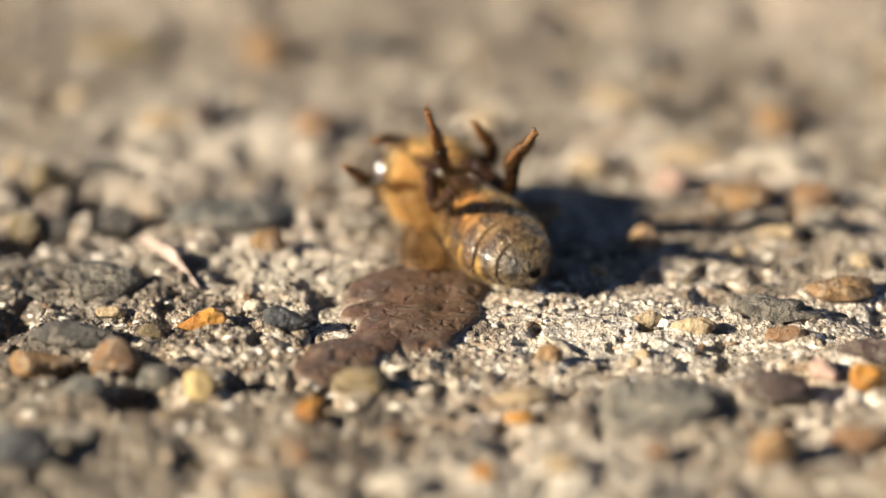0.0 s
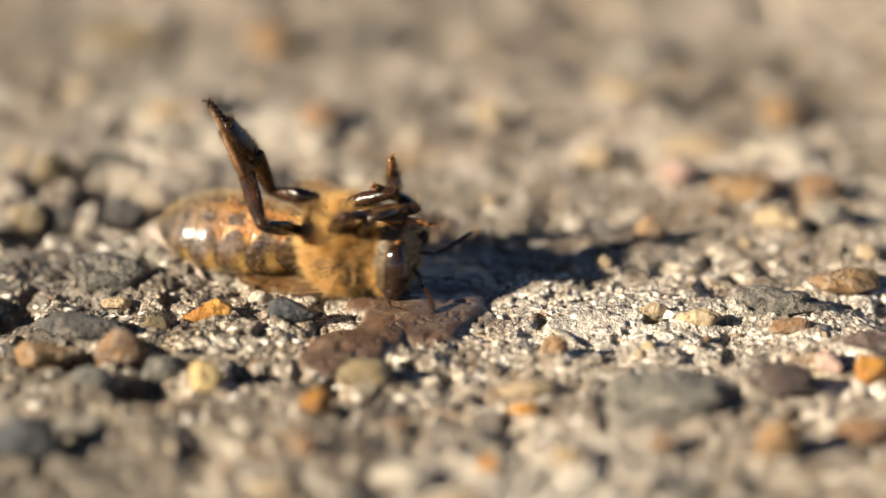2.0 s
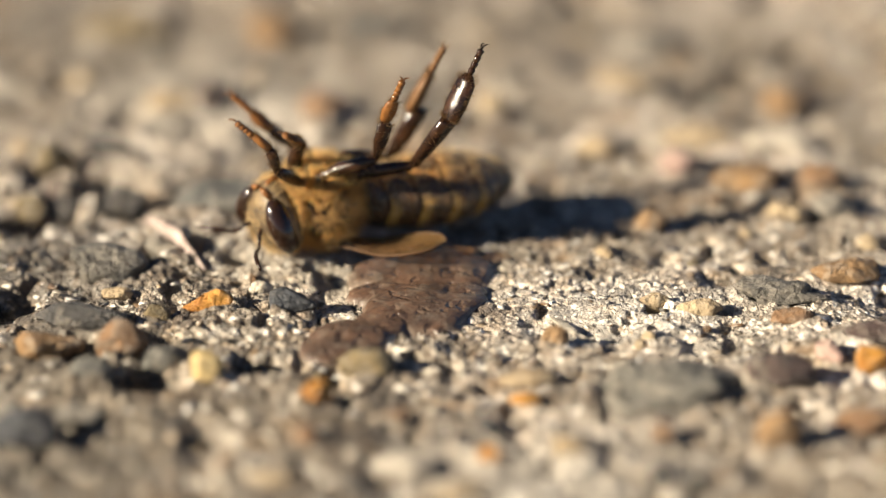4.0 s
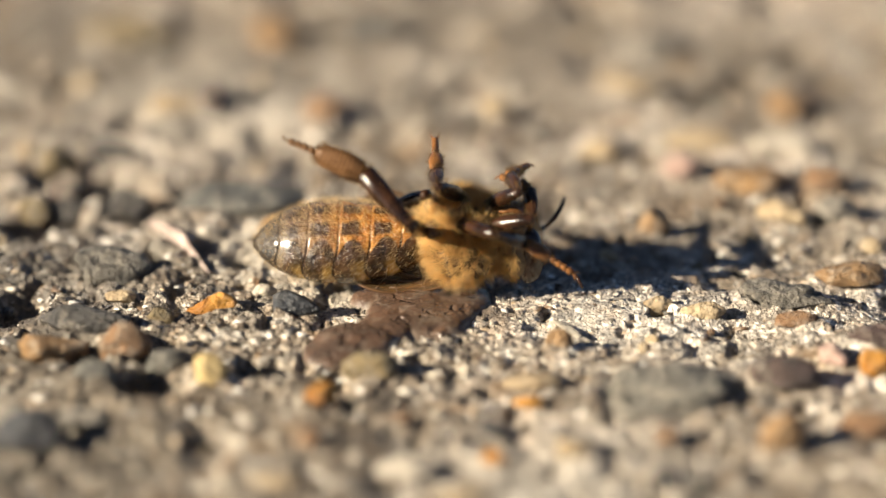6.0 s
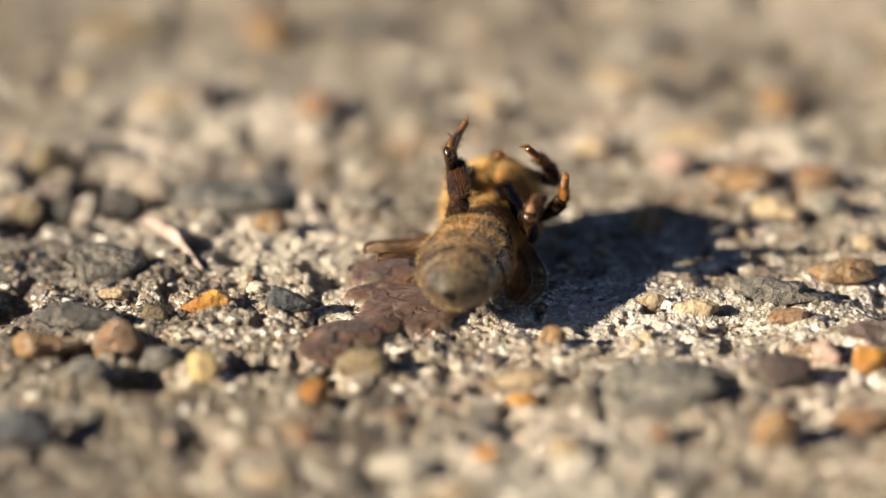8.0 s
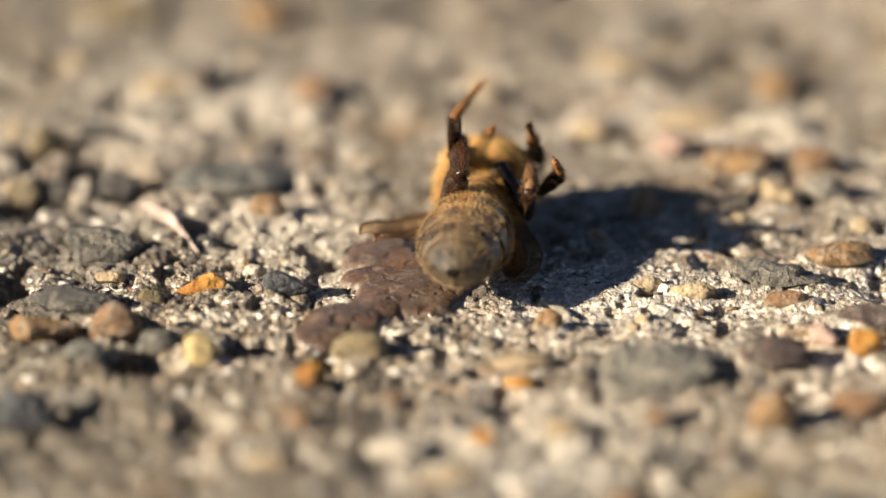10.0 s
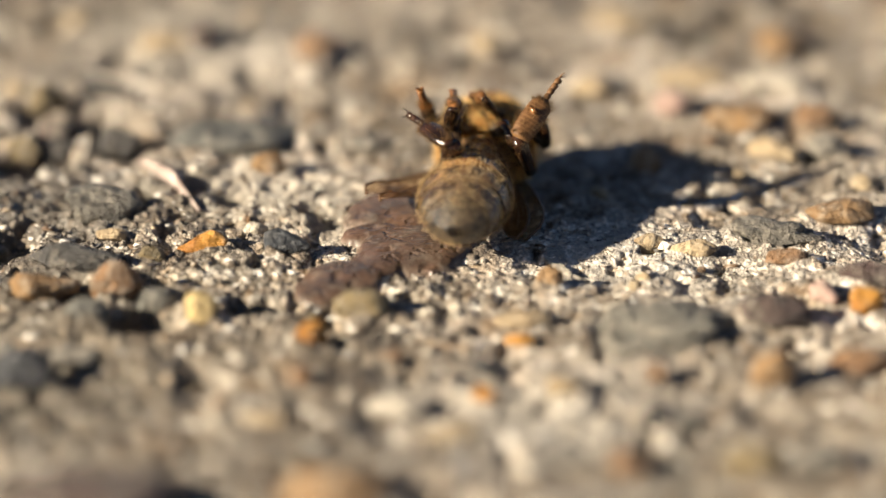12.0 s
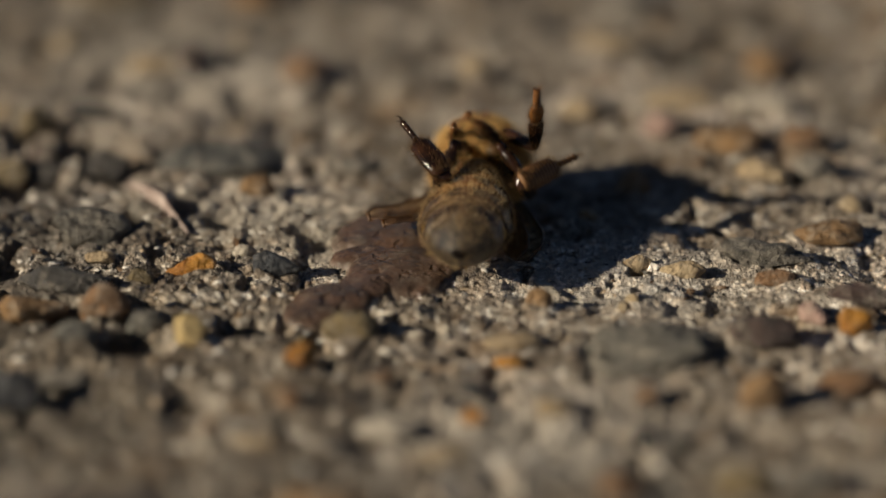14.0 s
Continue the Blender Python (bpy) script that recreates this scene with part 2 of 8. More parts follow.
def axis(lo, hi, step, wide=0.1, far_lo=0.0, far_hi=0.0):
    """Grid lines: fine from lo to hi, wider out to far_lo and far_hi, then ever wider to the horizon."""
    mid = list(np.arange(lo, hi + step / 2, step))
    while mid[-1] < far_hi:
        mid.append(mid[-1] + wide)
    while mid[0] > far_lo and far_lo < lo:
        mid.insert(0, mid[0] - wide)
    out, s, p = [], wide, 0.0
    while p < 40000:
        s *= 1.4
        p += s
        out.append(p)
    return np.array([mid[0] - v for v in out[::-1]] + mid + [mid[-1] + v for v in out])


def mesh_object(name, verts, faces, material, parent=None, smooth=True):
    me = bpy.data.meshes.new(name)
    me.from_pydata(verts, [], faces)
    me.materials.append(material)
    if smooth:
        me.polygons.foreach_set("use_smooth", [True] * len(me.polygons))
    me.update()
    ob = new(name, me)
    ob.parent = parent
    return ob


def icosphere(level):
    bm = bmesh.new()
    bmesh.ops.create_icosphere(bm, subdivisions=level, radius=1)
    v = np.array([p.co[:] for p in bm.verts])
    f = [[p.index for p in face.verts] for face in bm.faces]
    bm.free()
    return v, f


ICO1, ICO2, ICO3 = icosphere(1), icosphere(2), icosphere(4)


def stone_shape(ico, seed, lumpy=0.2):
    """An uneven unit stone: broad lumps, a few flat chips and small knobs."""
    rng = random.Random(seed)
    off = Vector((rng.uniform(-50, 50), rng.uniform(-50, 50), rng.uniform(-50, 50)))
    cuts = [(Vector((rng.gauss(0, 1), rng.gauss(0, 1), rng.gauss(0, 0.8))).normalized(), rng.uniform(0.70, 0.93)) for _ in range(11)]
    out = []
    for p in ico[0]:
        v = Vector(p)
        v = v * (1 + lumpy * noise.noise(v * 1.1 + off) + lumpy * 0.35 * noise.noise(v * 2.7 + off) + lumpy * 0.20 * noise.noise(v * 6 + off) + lumpy * 0.10 * noise.noise(v * 14 + off))
        for n, d in cuts:
            k = v.dot(n) - d
            if k > 0:
                v = v - n * k * 0.82
        out.append(v)
    return np.array(out)


SEED = [100]
PLACED = []


def pebble(x, y, a, b, c, turn, stone, label, sink=0.25, lumpy=0.28, tilt=0.0, tail=0.0):
    """One pebble of half-sizes a, b, c (mm), set into the concrete at x, y (mm)."""
    SEED[0] += 1
    PLACED.append((x, y, a, b, radians(turn), c * (1 - sink) * 2))
    if c > 0.4 and max(a, b) < 1.9:
        c *= 1.2
    v = stone_shape(ICO3, SEED[0], lumpy)
    if tail:
        # drawn out into a low wedge on one side (tail > 0: towards -x)
        k = np.clip(0.5 + 0.75 * np.sign(tail) * v[:, 0], 0, 1)[:, None]
        v = v * (1 - abs(tail) * (1 - k) * (0, 0.7, 1))
    v = v * (a, b, c)
    v = v @ np.array(Matrix.Rotation(radians(turn), 3, 'Z') @ Matrix.Rotation(radians(tilt), 3, 'Y')).T
    ob = mesh_object("pebble", v * MM, ICO3[1], STONE[stone])
    ob.location = (x * MM, y * MM, (float(ground_height(x, y)[0]) * 0.3 + c * (1 - 2 * sink)) * MM)
    return tagged(ob, label, "pebble", "pebbles set in the concrete")


# dips carved at dark spots, mostly cast shadows, to hold shade there
hollow(-19.7, 11.8, 1.23, 1.18, 1.44)
hollow(-17.1, 13.5, 1.45, 1.12, 1.69)
hollow(-21.1, 8.5, 0.68, 0.89, 0.80)
hollow(-19.9, 5.7, 1.38, 1.17, 1.61)
hollow(-18.8, 7.5, 1.60, 0.88, 1.86)
hollow(-16.0, 6.4, 1.19, 1.41, 1.38)
hollow(-14.5, 6.1, 0.99, 0.86, 1.15)
hollow(-14.6, -0.2, 0.76, 1.22, 0.88)
hollow(-20.2, -4.7, 1.11, 1.54, 1.29)
hollow(-12.9, -6.0, 0.73, 0.79, 0.85)
hollow(-12.9, -3.6, 0.63, 0.68, 0.73)
hollow(-13.5, -13.2, 1.38, 1.08, 1.61)
hollow(-16.4, -10.4, 0.99, 1.25, 1.15)
hollow(-12.8, -9.2, 1.24, 0.82, 1.45)
hollow(-8.7, -11.7, 1.39, 0.85, 1.63)
hollow(-6.1, -1.4, 0.67, 0.63, 0.78)
hollow(12.7, -6.0, 0.84, 0.53, 0.97)
hollow(13.3, -8.6, 0.64, 0.45, 0.75)
hollow(-21.1, 4.1, 1.17, 0.85, 1.37)
hollow(-17.9, 10.1, 1.22, 0.91, 1.42)
hollow(-10.2, -0.5, 0.83, 0.64, 0.97)
hollow(-21.2, 10.9, 1.02, 0.84, 1.19)
hollow(-15.6, 2.8, 0.65, 0.55, 0.8)
hollow(-12.1, 0.9, 0.9, 1.1, 0.9)
far = random.Random(4)
for _ in range(36):
    size = far.uniform(0.6, 1.7)
    hollow(far.uniform(-30, 30), far.uniform(9, 46), size, size * far.uniform(0.7, 1.3), size * far.uniform(0.6, 0.9))

pebble(-11.0, -6.24, 1.35, 0.75, 0.8, 12, "orange", "small bright orange chert pebble", 0.25, 0.3, 0.0, 0.75)
pebble(-7.3, -6.29, 1.2, 0.70, 0.85, -8, "slate", "small blue-grey pebble beside the flat stone", 0.25, 0.2, 0.0, -0.5)
pebble(-15.9, -1.75, 2.0, 1.45, 0.95, 10, "striated", "broad striated grey stone flush with concrete", 0.25, 0.42)
pebble(-16.63, -7.67, 2.24, 1.12, 0.91, -10, "dark", "dark rough stone in the concrete", 0.25, 0.42, 0.0, -0.4)
pebble(-15.43, -4.58, 0.80, 0.40, 0.27, 0, "tan", "flat tan stone chip", 0.25)
pebble(-17.83, -10.44, 1.74, 0.87, 0.71, 8, "ochre", "lumpy ochre-brown stone set in worn concrete", 0.25, 0.42, 0.0, -0.4)
pebble(-14.64, -10.37, 1.13, 0.88, 0.91, 0, "rust", "rounded rusty brown pebble", 0.25)
pebble(-12.55, -11.39, 1.08, 0.82, 0.58, 20, "green", "grey-green pebble in the shade", 0.25)
pebble(-10.64, -12.62, 0.86, 0.96, 0.69, 0, "yellow", "round pale yellow pebble", 0.25)
pebble(-3.48, -12.15, 1.39, 0.71, 0.66, -12, "olive", "olive-tan angular stone half sunk in concrete", 0.25)
pebble(-5.67, -15.19, 0.77, 0.56, 0.61, 30, "orange", "dull orange pebble set in worn concrete", 0.25)
pebble(-6.04, -18.99, 0.66, 0.61, 0.53, 0, "rust", "small rusty pebble set in worn concrete", 0.25)
pebble(-17.83, -18.59, 1.59, 0.88, 1.01, 0, "slate", "smooth dark blue-grey stone", 0.25, 0.42)
pebble(4.92, -9.51, 0.67, 0.39, 0.52, -15, "ochre", "small yellow-brown pebble half sunk in concrete", 0.25)
pebble(9.75, -13.8, 3.6, 2.6, 1.1, 5, "weathered", "large rough grey stone flush with the concrete", 0.64, 0.65)
pebble(14.70, -12.87, 1.90, 0.95, 0.80, -14, "plum", "reddish grey stone half sunk in concrete", 0.25, 0.42)
pebble(17.12, -10.49, 0.57, 0.85, 0.45, 35, "pink", "small upright pink pebble", 0.25)
pebble(18.73, -11.97, 0.84, 0.52, 0.65, -10, "orange", "rounded orange pebble set in worn concrete", 0.25)
pebble(19.49, -8.88, 1.70, 0.85, 0.52, 0, "plum", "flat plum-coloured stone half sunk in concrete", 0.25, 0.42)
pebble(13.93, -18.83, 1.15, 0.72, 0.92, 15, "ochre", "ochre pebble set in worn concrete", 0.25)
pebble(9.11, -18.19, 0.60, 0.51, 0.48, 0, "rust", "small pinkish orange pebble", 0.25)
pebble(11.60, -6.16, 1.05, 0.53, 0.45, -10, "tan", "tan stone chip set in worn concrete", 0.25)
pebble(9.55, -5.47, 0.79, 0.40, 0.47, 0, "tan", "pale tan stone chip", 0.25)
pebble(15.86, -7.00, 1.2, 0.5, 0.36, 0, "rust", "rough rusty brown stone chip", 0.25)
pebble(15.49, -4.82, 2.2, 1.0, 0.62, -8, "striated", "dark grey stone set in worn concrete", 0.3, 0.6)
pebble(18.92, -2.48, 1.77, 0.95, 0.44, 10, "ochre", "flat ochre stone set in worn concrete", 0.25, 0.42)
pebble(7.45, -25.86, 0.86, 0.61, 0.68, 0, "rust", "brick-red pebble half sunk in concrete", 0.25)
pebble(-13.61, -28.61, 3.72, 1.86, 0.94, 4, "plum", "broad smooth brown-grey stone", 0.25, 0.42)
pebble(-4.27, -28.46, 2.13, 1.30, 1.17, -5, "ochre", "ochre-brown stone set in worn concrete", 0.25, 0.42)
pebble(-8.49, 2.73, 0.87, 0.55, 0.65, 0, "ochre", "orange-tan pebble set in worn concrete", 0.25)
pebble(-10.5, 6.9, 4.1, 2.5, 0.95, 0, "flush", "flat blue-grey stone flush with the concrete", 0.55, 0.42)
# the next two stones are added to shade and darken their holes
pebble(-20.6, 11.9, 1.0, 0.6, 0.75, 15, "olive", "olive-brown stone added to shade a hole", 0.25, 0.45)
pebble(-17.9, 13.6, 1.6, 0.7, 0.62, 0, "dark", "dark stone added to darken a hole", 0.25, 0.45)
pebble(-19.5, 7.7, 1.1, 0.6, 0.72, -10, "plum", "dark brown stone at the edge of a hole", 0.25, 0.45)
pebble(-16.3, 6.3, 1.3, 0.75, 0.72, 0, "dark", "blunt dark stone in a broken hole", 0.25, 0.5)
pebble(-20.86, 5.41, 0.86, 0.55, 0.69, 0, "olive", "brown stone chip half sunk in concrete", 0.25)
# this chip's dark tone deepens the shade in the hole
pebble(-19.36, 5.89, 1.0, 0.55, 0.62, 10, "dark", "dark stone chip set in worn concrete", 0.25)
pebble(15.57, 8.52, 1.90, 1.25, 0.75, 15, "ochre", "broad ochre stone half sunk in concrete", 0.25, 0.42)
pebble(16.61, 4.69, 1.57, 0.94, 0.48, -25, "tan", "tan stone half sunk in concrete", 0.25)
pebble(19.20, 5.25, 1.29, 0.99, 0.6, 0, "grey", "grey stone half sunk in concrete", 0.25)
pebble(18.90, 8.63, 1.17, 0.60, 0.67, 0, "rust", "rusty stone set in worn concrete", 0.25)
pebble(9.99, 3.23, 0.96, 0.59, 0.68, 0, "ochre", "orange-brown pebble half sunk in concrete", 0.25)
pebble(-6.85, 18.28, 1.39, 1.55, 0.67, 0, "rust", "brown stone set in worn concrete", 0.25)
pebble(-12.99, 19.37, 0.94, 1.05, 0.75, 0, "plum", "dark brown stone set in worn concrete", 0.25)
pebble(18.14, 18.97, 1.25, 1.32, 0.74, 0, "ochre", "brown pebble half sunk in concrete", 0.25)
pebble(13.35, 14.62, 2.27, 1.35, 0.61, 0, "tan", "tan stone set in worn concrete", 0.43, 0.42)
pebble(17.33, 14.07, 1.96, 0.98, 0.46, 0, "pale", "pale flat stone half sunk in concrete", 0.25, 0.42)
pebble(3.63, -13.06, 1.50, 0.75, 0.34, 8, "tan", "tan flat stone chip", 0.28)
pebble(3.39, -14.85, 0.74, 0.37, 0.27, 0, "orange", "thin orange stone chip", 0.25)
pebble(-2.28, -16.62, 0.80, 0.40, 0.36, 0, "rust", "small rusty stone set in worn concrete", 0.25)
pebble(5.3, -7.4, 1.1, 0.28, 0.08, -58, "pale", "white stone flake set in worn concrete", 0.1)
pebble(-10.08, 29.56, 1.49, 1.40, 0.96, 0, "ochre", "ochre stone half sunk in concrete", 0.25)
pebble(-18.88, 30.95, 2.68, 1.82, 0.82, 0, "olive", "brown stone set in worn concrete", 0.34, 0.42)
pebble(-4.39, 30.02, 1.82, 1.30, 0.71, 0, "dark", "dark stone set in worn concrete", 0.25)
pebble(9.89, 22.19, 1.90, 1.34, 0.60, 0, "tan", "tan stone set in worn concrete", 0.28)
pebble(11.21, 28.18, 1.97, 1.75, 0.79, 0, "grey", "grey stone set in worn concrete", 0.33)
pebble(17.96, -17.26, 1.47, 0.74, 0.55, 0, "rust", "brown stone set in worn concrete", 0.25)
pebble(15.08, -12.95, 0.76, 0.38, 0.24, 0, "dark", "dark stone chip set in worn concrete", 0.25)
pebble(-15.74, -13.15, 1.14, 0.62, 0.59, 0, "green", "grey stone set in worn concrete", 0.25)
pebble(0.71, 0.39, 0.82, 0.41, 0.22, 0, "tan", "tan stone chip set in worn concrete", 0.25)
pebble(-4.09, 6.07, 1.28, 0.64, 0.29, 0, "grey", "grey stone chip set in worn concrete", 0.34)
pebble(2.33, 18.34, 1.08, 0.78, 0.63, 0, "tan", "tan stone set in worn concrete", 0.25)
pebble(-14.92, 19.56, 1.71, 1.13, 0.51, 0, "tan", "tan stone set in worn concrete", 0.41)
pebble(7.90, 13.41, 1.35, 0.74, 0.49, 0, "tan", "tan stone set in worn concrete", 0.25)
pebble(11.84, 10.58, 1.03, 0.71, 0.60, 0, "pink", "pinkish stone set in worn concrete", 0.25)
pebble(-1.97, -20.69, 1.42, 0.92, 0.32, 0, "pale", "pale stone set in worn concrete", 0.25)
pebble(0.37, -22.96, 1.28, 0.73, 0.3, 10, "tan", "tan stone set in worn concrete", 0.25)
pebble(-7.29, -21.99, 1.06, 0.68, 0.3, 0, "tan", "tan stone set in worn concrete", 0.25)
pebble(5.11, -19.62, 0.83, 0.54, 0.44, 0, "tan", "tan stone set in worn concrete", 0.25)
pebble(1.79, -20.04, 0.59, 0.44, 0.39, 0, "orange", "dull orange pebble set in worn concrete", 0.25)
pebble(12.30, -25.73, 1.26, 0.70, 0.69, 0, "olive", "olive-brown stone set in worn concrete", 0.25)
pebble(15.01, -25.63, 1.38, 0.79, 0.60, 0, "grey", "grey stone set in worn concrete", 0.25)
pebble(-15.83, -16.62, 1.35, 0.74, 0.44, 0, "grey", "grey stone set in worn concrete", 0.25)
pebble(-8.72, -4.05, 0.61, 0.31, 0.36, 10, "pale", "white stone flake half sunk in concrete", 0.25)
pebble(-13.33, -7.19, 0.66, 0.33, 0.43, 0, "olive", "brown stone chip set in worn concrete", 0.25)


def build_ground():
    xs, ys = axis(-27, 27, 0.065, 0.2, -30, 30), axis(-11.5, 5, 0.065, 0.16, -31, 46)
    gx, gy = np.meshgrid(xs, ys)
    gz = ground_height(gx.ravel(), gy.ravel()).reshape(gx.shape)
    for x, y, a, b, turn, tall in PLACED:
        # cement that clings round each stone
        i0, i1 = np.searchsorted(xs, (x - 2 * max(a, b), x + 2 * max(a, b)))
        j0, j1 = np.searchsorted(ys, (y - 2 * max(a, b), y + 2 * max(a, b)))
        dx, dy = gx[j0:j1, i0:i1] - x, gy[j0:j1, i0:i1] - y
        u, v = dx * math.cos(turn) + dy * math.sin(turn), dy * math.cos(turn) - dx * math.sin(turn)
        d = np.sqrt((u / a) ** 2 + (v / b) ** 2)
        lump = 0.5 + 0.5 * cell_noise(gx[j0:j1, i0:i1] / 0.9, gy[j0:j1, i0:i1] / 0.9, 51)
        gz[j0:j1, i0:i1] += min(0.45, 0.5 * tall) * np.exp(-((d - 1.0) / 0.30) ** 2) * lump
    verts = np.stack([gx, gy, gz], -1).reshape(-1, 3) * MM
    nx, ny = len(xs), len(ys)
    i = (np.arange(ny - 1)[:, None] * nx + np.arange(nx - 1)[None]).ravel()
    faces = np.stack([i, i + 1, i + nx + 1, i + nx], -1)
    me = bpy.data.meshes.new("ground")
    me.vertices.add(len(verts))
    me.vertices.foreach_set("co", verts.ravel())
    me.loops.add(faces.size)
    me.loops.foreach_set("vertex_index", faces.ravel().astype(np.int32))
    me.polygons.add(len(faces))
    me.polygons.foreach_set("loop_start", np.arange(0, faces.size, 4, dtype=np.int32))
    me.polygons.foreach_set("use_smooth", np.ones(len(faces), bool))
    me.materials.append(CONCRETE)
    me.update(calc_edges=True)
    return tagged(new("ground", me), "worn beige concrete pavement with exposed sand and pebbles", "pavement", kind="structure")


ground = build_ground()


def build_flat_stone():
    """The maroon stone, worn flat, of three joined lobes with pits."""
    lobes = ((-4.5, -9.0, 2.5, 1.4, 38, 1.1), (-5.6, -10.2, 1.3, 1.2, 20, 0.8), (-2.8, -7.4, 1.8, 1.4, 35, 1.0), (-1.3, -5.8, 2.5, 2.5, -10, 1.0),
             (-3.2, -4.3, 1.7, 1.0, 20, 0.75), (-1.2, -1.6, 3.3, 2.5, 8, 0.8), (0.4, -5.4, 1.2, 2.4, -20, 0.75))
    xs, ys = np.arange(-8, 4.2, 0.1), np.arange(-12.6, 2.6, 0.1)
    gx, gy = np.meshgrid(xs, ys)
    wx = gx + 0.25 * cell_noise(gx / 1.6, gy / 1.6, 21) + 0.10 * cell_noise(gx / 0.6, gy / 0.6, 22)
    wy = gy + 0.30 * cell_noise(gx / 1.8 + 4, gy / 1.8, 23) + 0.10 * cell_noise(gx / 0.6, gy / 0.6, 24)
    top = np.full(gx.shape, -2.0)
    for cx, cy, rx, ry, turn, h in lobes:
        ca, sa = math.cos(radians(turn)), math.sin(radians(turn))
        d = (((wx - cx) * ca + (wy - cy) * sa) / rx) ** 2 + (((wy - cy) * ca - (wx - cx) * sa) / ry) ** 2
        top = np.maximum(top, h * np.sqrt(np.clip(1 - d, 0, 1)) ** 0.8 - np.clip(d - 1, 0, 3) * 2.2)
    pit = np.clip(cell_noise(gx / 0.8 + 2, gy / 0.7 - gx / 1.5, 25) - 0.68, 0, 1)
    top = top + 0.035 * cell_noise(gx / 0.7, gy / 0.7, 26) + 0.10 * cell_noise(gx / 1.9, gy / 1.9, 27) - 0.9 * pit - 0.05
    nx = len(xs)
    keep = top > -0.6
    order = np.cumsum(keep.ravel()) - 1
    verts = np.stack([gx, gy, np.maximum(top, -0.6)], -1).reshape(-1, 3)[keep.ravel()] * MM
    faces = []
    for j in range(len(ys) - 1):
        for i in range(nx - 1):
            if keep[j, i] and keep[j, i + 1] and keep[j + 1, i] and keep[j + 1, i + 1]:
                q = (j * nx + i, j * nx + i + 1, (j + 1) * nx + i + 1, (j + 1) * nx + i)
                faces.append([int(order[k]) for k in q])
    verts[:, 2] *= 0.48
    ob = mesh_object("flat_stone", verts, faces, STONE["maroon"])
    return tagged(ob, "maroon flat stone with pits, worn smooth in the concrete", "stone")


build_flat_stone()


def tube(rings, sides=10, cap=True):
    """A tube through rings of (centre, half-width, half-height, x axis, z axis)."""
    v, f = [], []
    for c, rx, rz, ax, az in rings:
        for k in range(sides):
            t = 2 * math.pi * k / sides
            v.append(Vector(c) + Vector(ax) * (rx * math.cos(t)) + Vector(az) * (rz * math.sin(t)))
    for i in range(len(rings) - 1):
        for k in range(sides):
            a, b = i * sides + k, i * sides + (k + 1) % sides
            f.append((a, b, b + sides, a + sides))
    if cap:
        f.append(tuple(range(sides - 1, -1, -1)))
        n = (len(rings) - 1) * sides
        f.append(tuple(range(n, n + sides)))
    return v, f


def straight(profile, sides=10):
    """A limb along +Y: profile of (y, half-width, half-height, lift)."""
    return tube([((0, y, lift), rx, rz, (1, 0, 0), (0, 0, 1)) for y, rx, rz, lift in profile], sides)


def curved(points, radii, sides=6):
    rings = []
    for i, p in enumerate(points):
        a, b = Vector(points[max(i - 1, 0)]), Vector(points[min(i + 1, len(points) - 1)])
        d = (b - a).normalized()
        s = d.cross(Vector((0.31, 0.17, 0.93))).normalized()
        rings.append((p, radii[i], radii[i], s, d.cross(s)))
    return tube(rings, sides)


def joined(*meshes):
    v, f = [], []
    for mv, mf in meshes:
        f += [tuple(i + len(v) for i in face) for face in mf]
        v += [Vector(p) for p in mv]
    return v, f


def part(name, mesh, material, parent, label="", at=(0, 0, 0), smooth=True, bristles=None):
    """One mesh, in mm, as a part under a thing or a part; bristles: hairs of a lighter material on it."""
    first = len(mesh[1])
    if bristles:
        mesh = joined(mesh, bristles)
    ob = mesh_object(name, [Vector(p) * MM for p in mesh[0]], mesh[1], material, parent, smooth)
    if bristles:
        ob.data.materials.append(BEE["bristle"])
        ob.data.polygons.foreach_set("material_index", [0 if i < first else 1 for i in range(len(mesh[1]))])
    ob.location = Vector(at) * MM
    return tagged(ob, label)


# a dry pale flake of plant husk lying on the sand
def build_husk():
    m = Mat("dry_husk", 0.6, 0.3)
    m.colour(m.mix(m.ramp(m.noise(900, 4), (0.35, 0.0), (0.65, 1.0)), (0.44, 0.36, 0.32), (0.27, 0.205, 0.18)))
    m.bump(m.noise(3000, 3), 0.0001, 0.6)
    rings = []
    for i in range(13):
        u = i / 12
        tall = 0.06 + 0.30 * math.sin(math.pi * u ** 0.8) ** 0.9
        c = (-15.0 + 3.7 * u + 0.25 * math.sin(5 * u), 3.6 - 5.5 * u, 0.15 + tall * 0.8 + 0.06 * math.sin(17 * u))
        rings.append((c, tall, 0.08, (0.22, 0.10, 0.97), (0.85, 0.45, -0.24)))
    v, f = tube(rings, 8)
    ob = mesh_object("husk_flake", [p * MM for p in v], f, m.m)
    tagged(ob, "curled pale pinkish flake of dry plant husk", "husk")


build_husk()


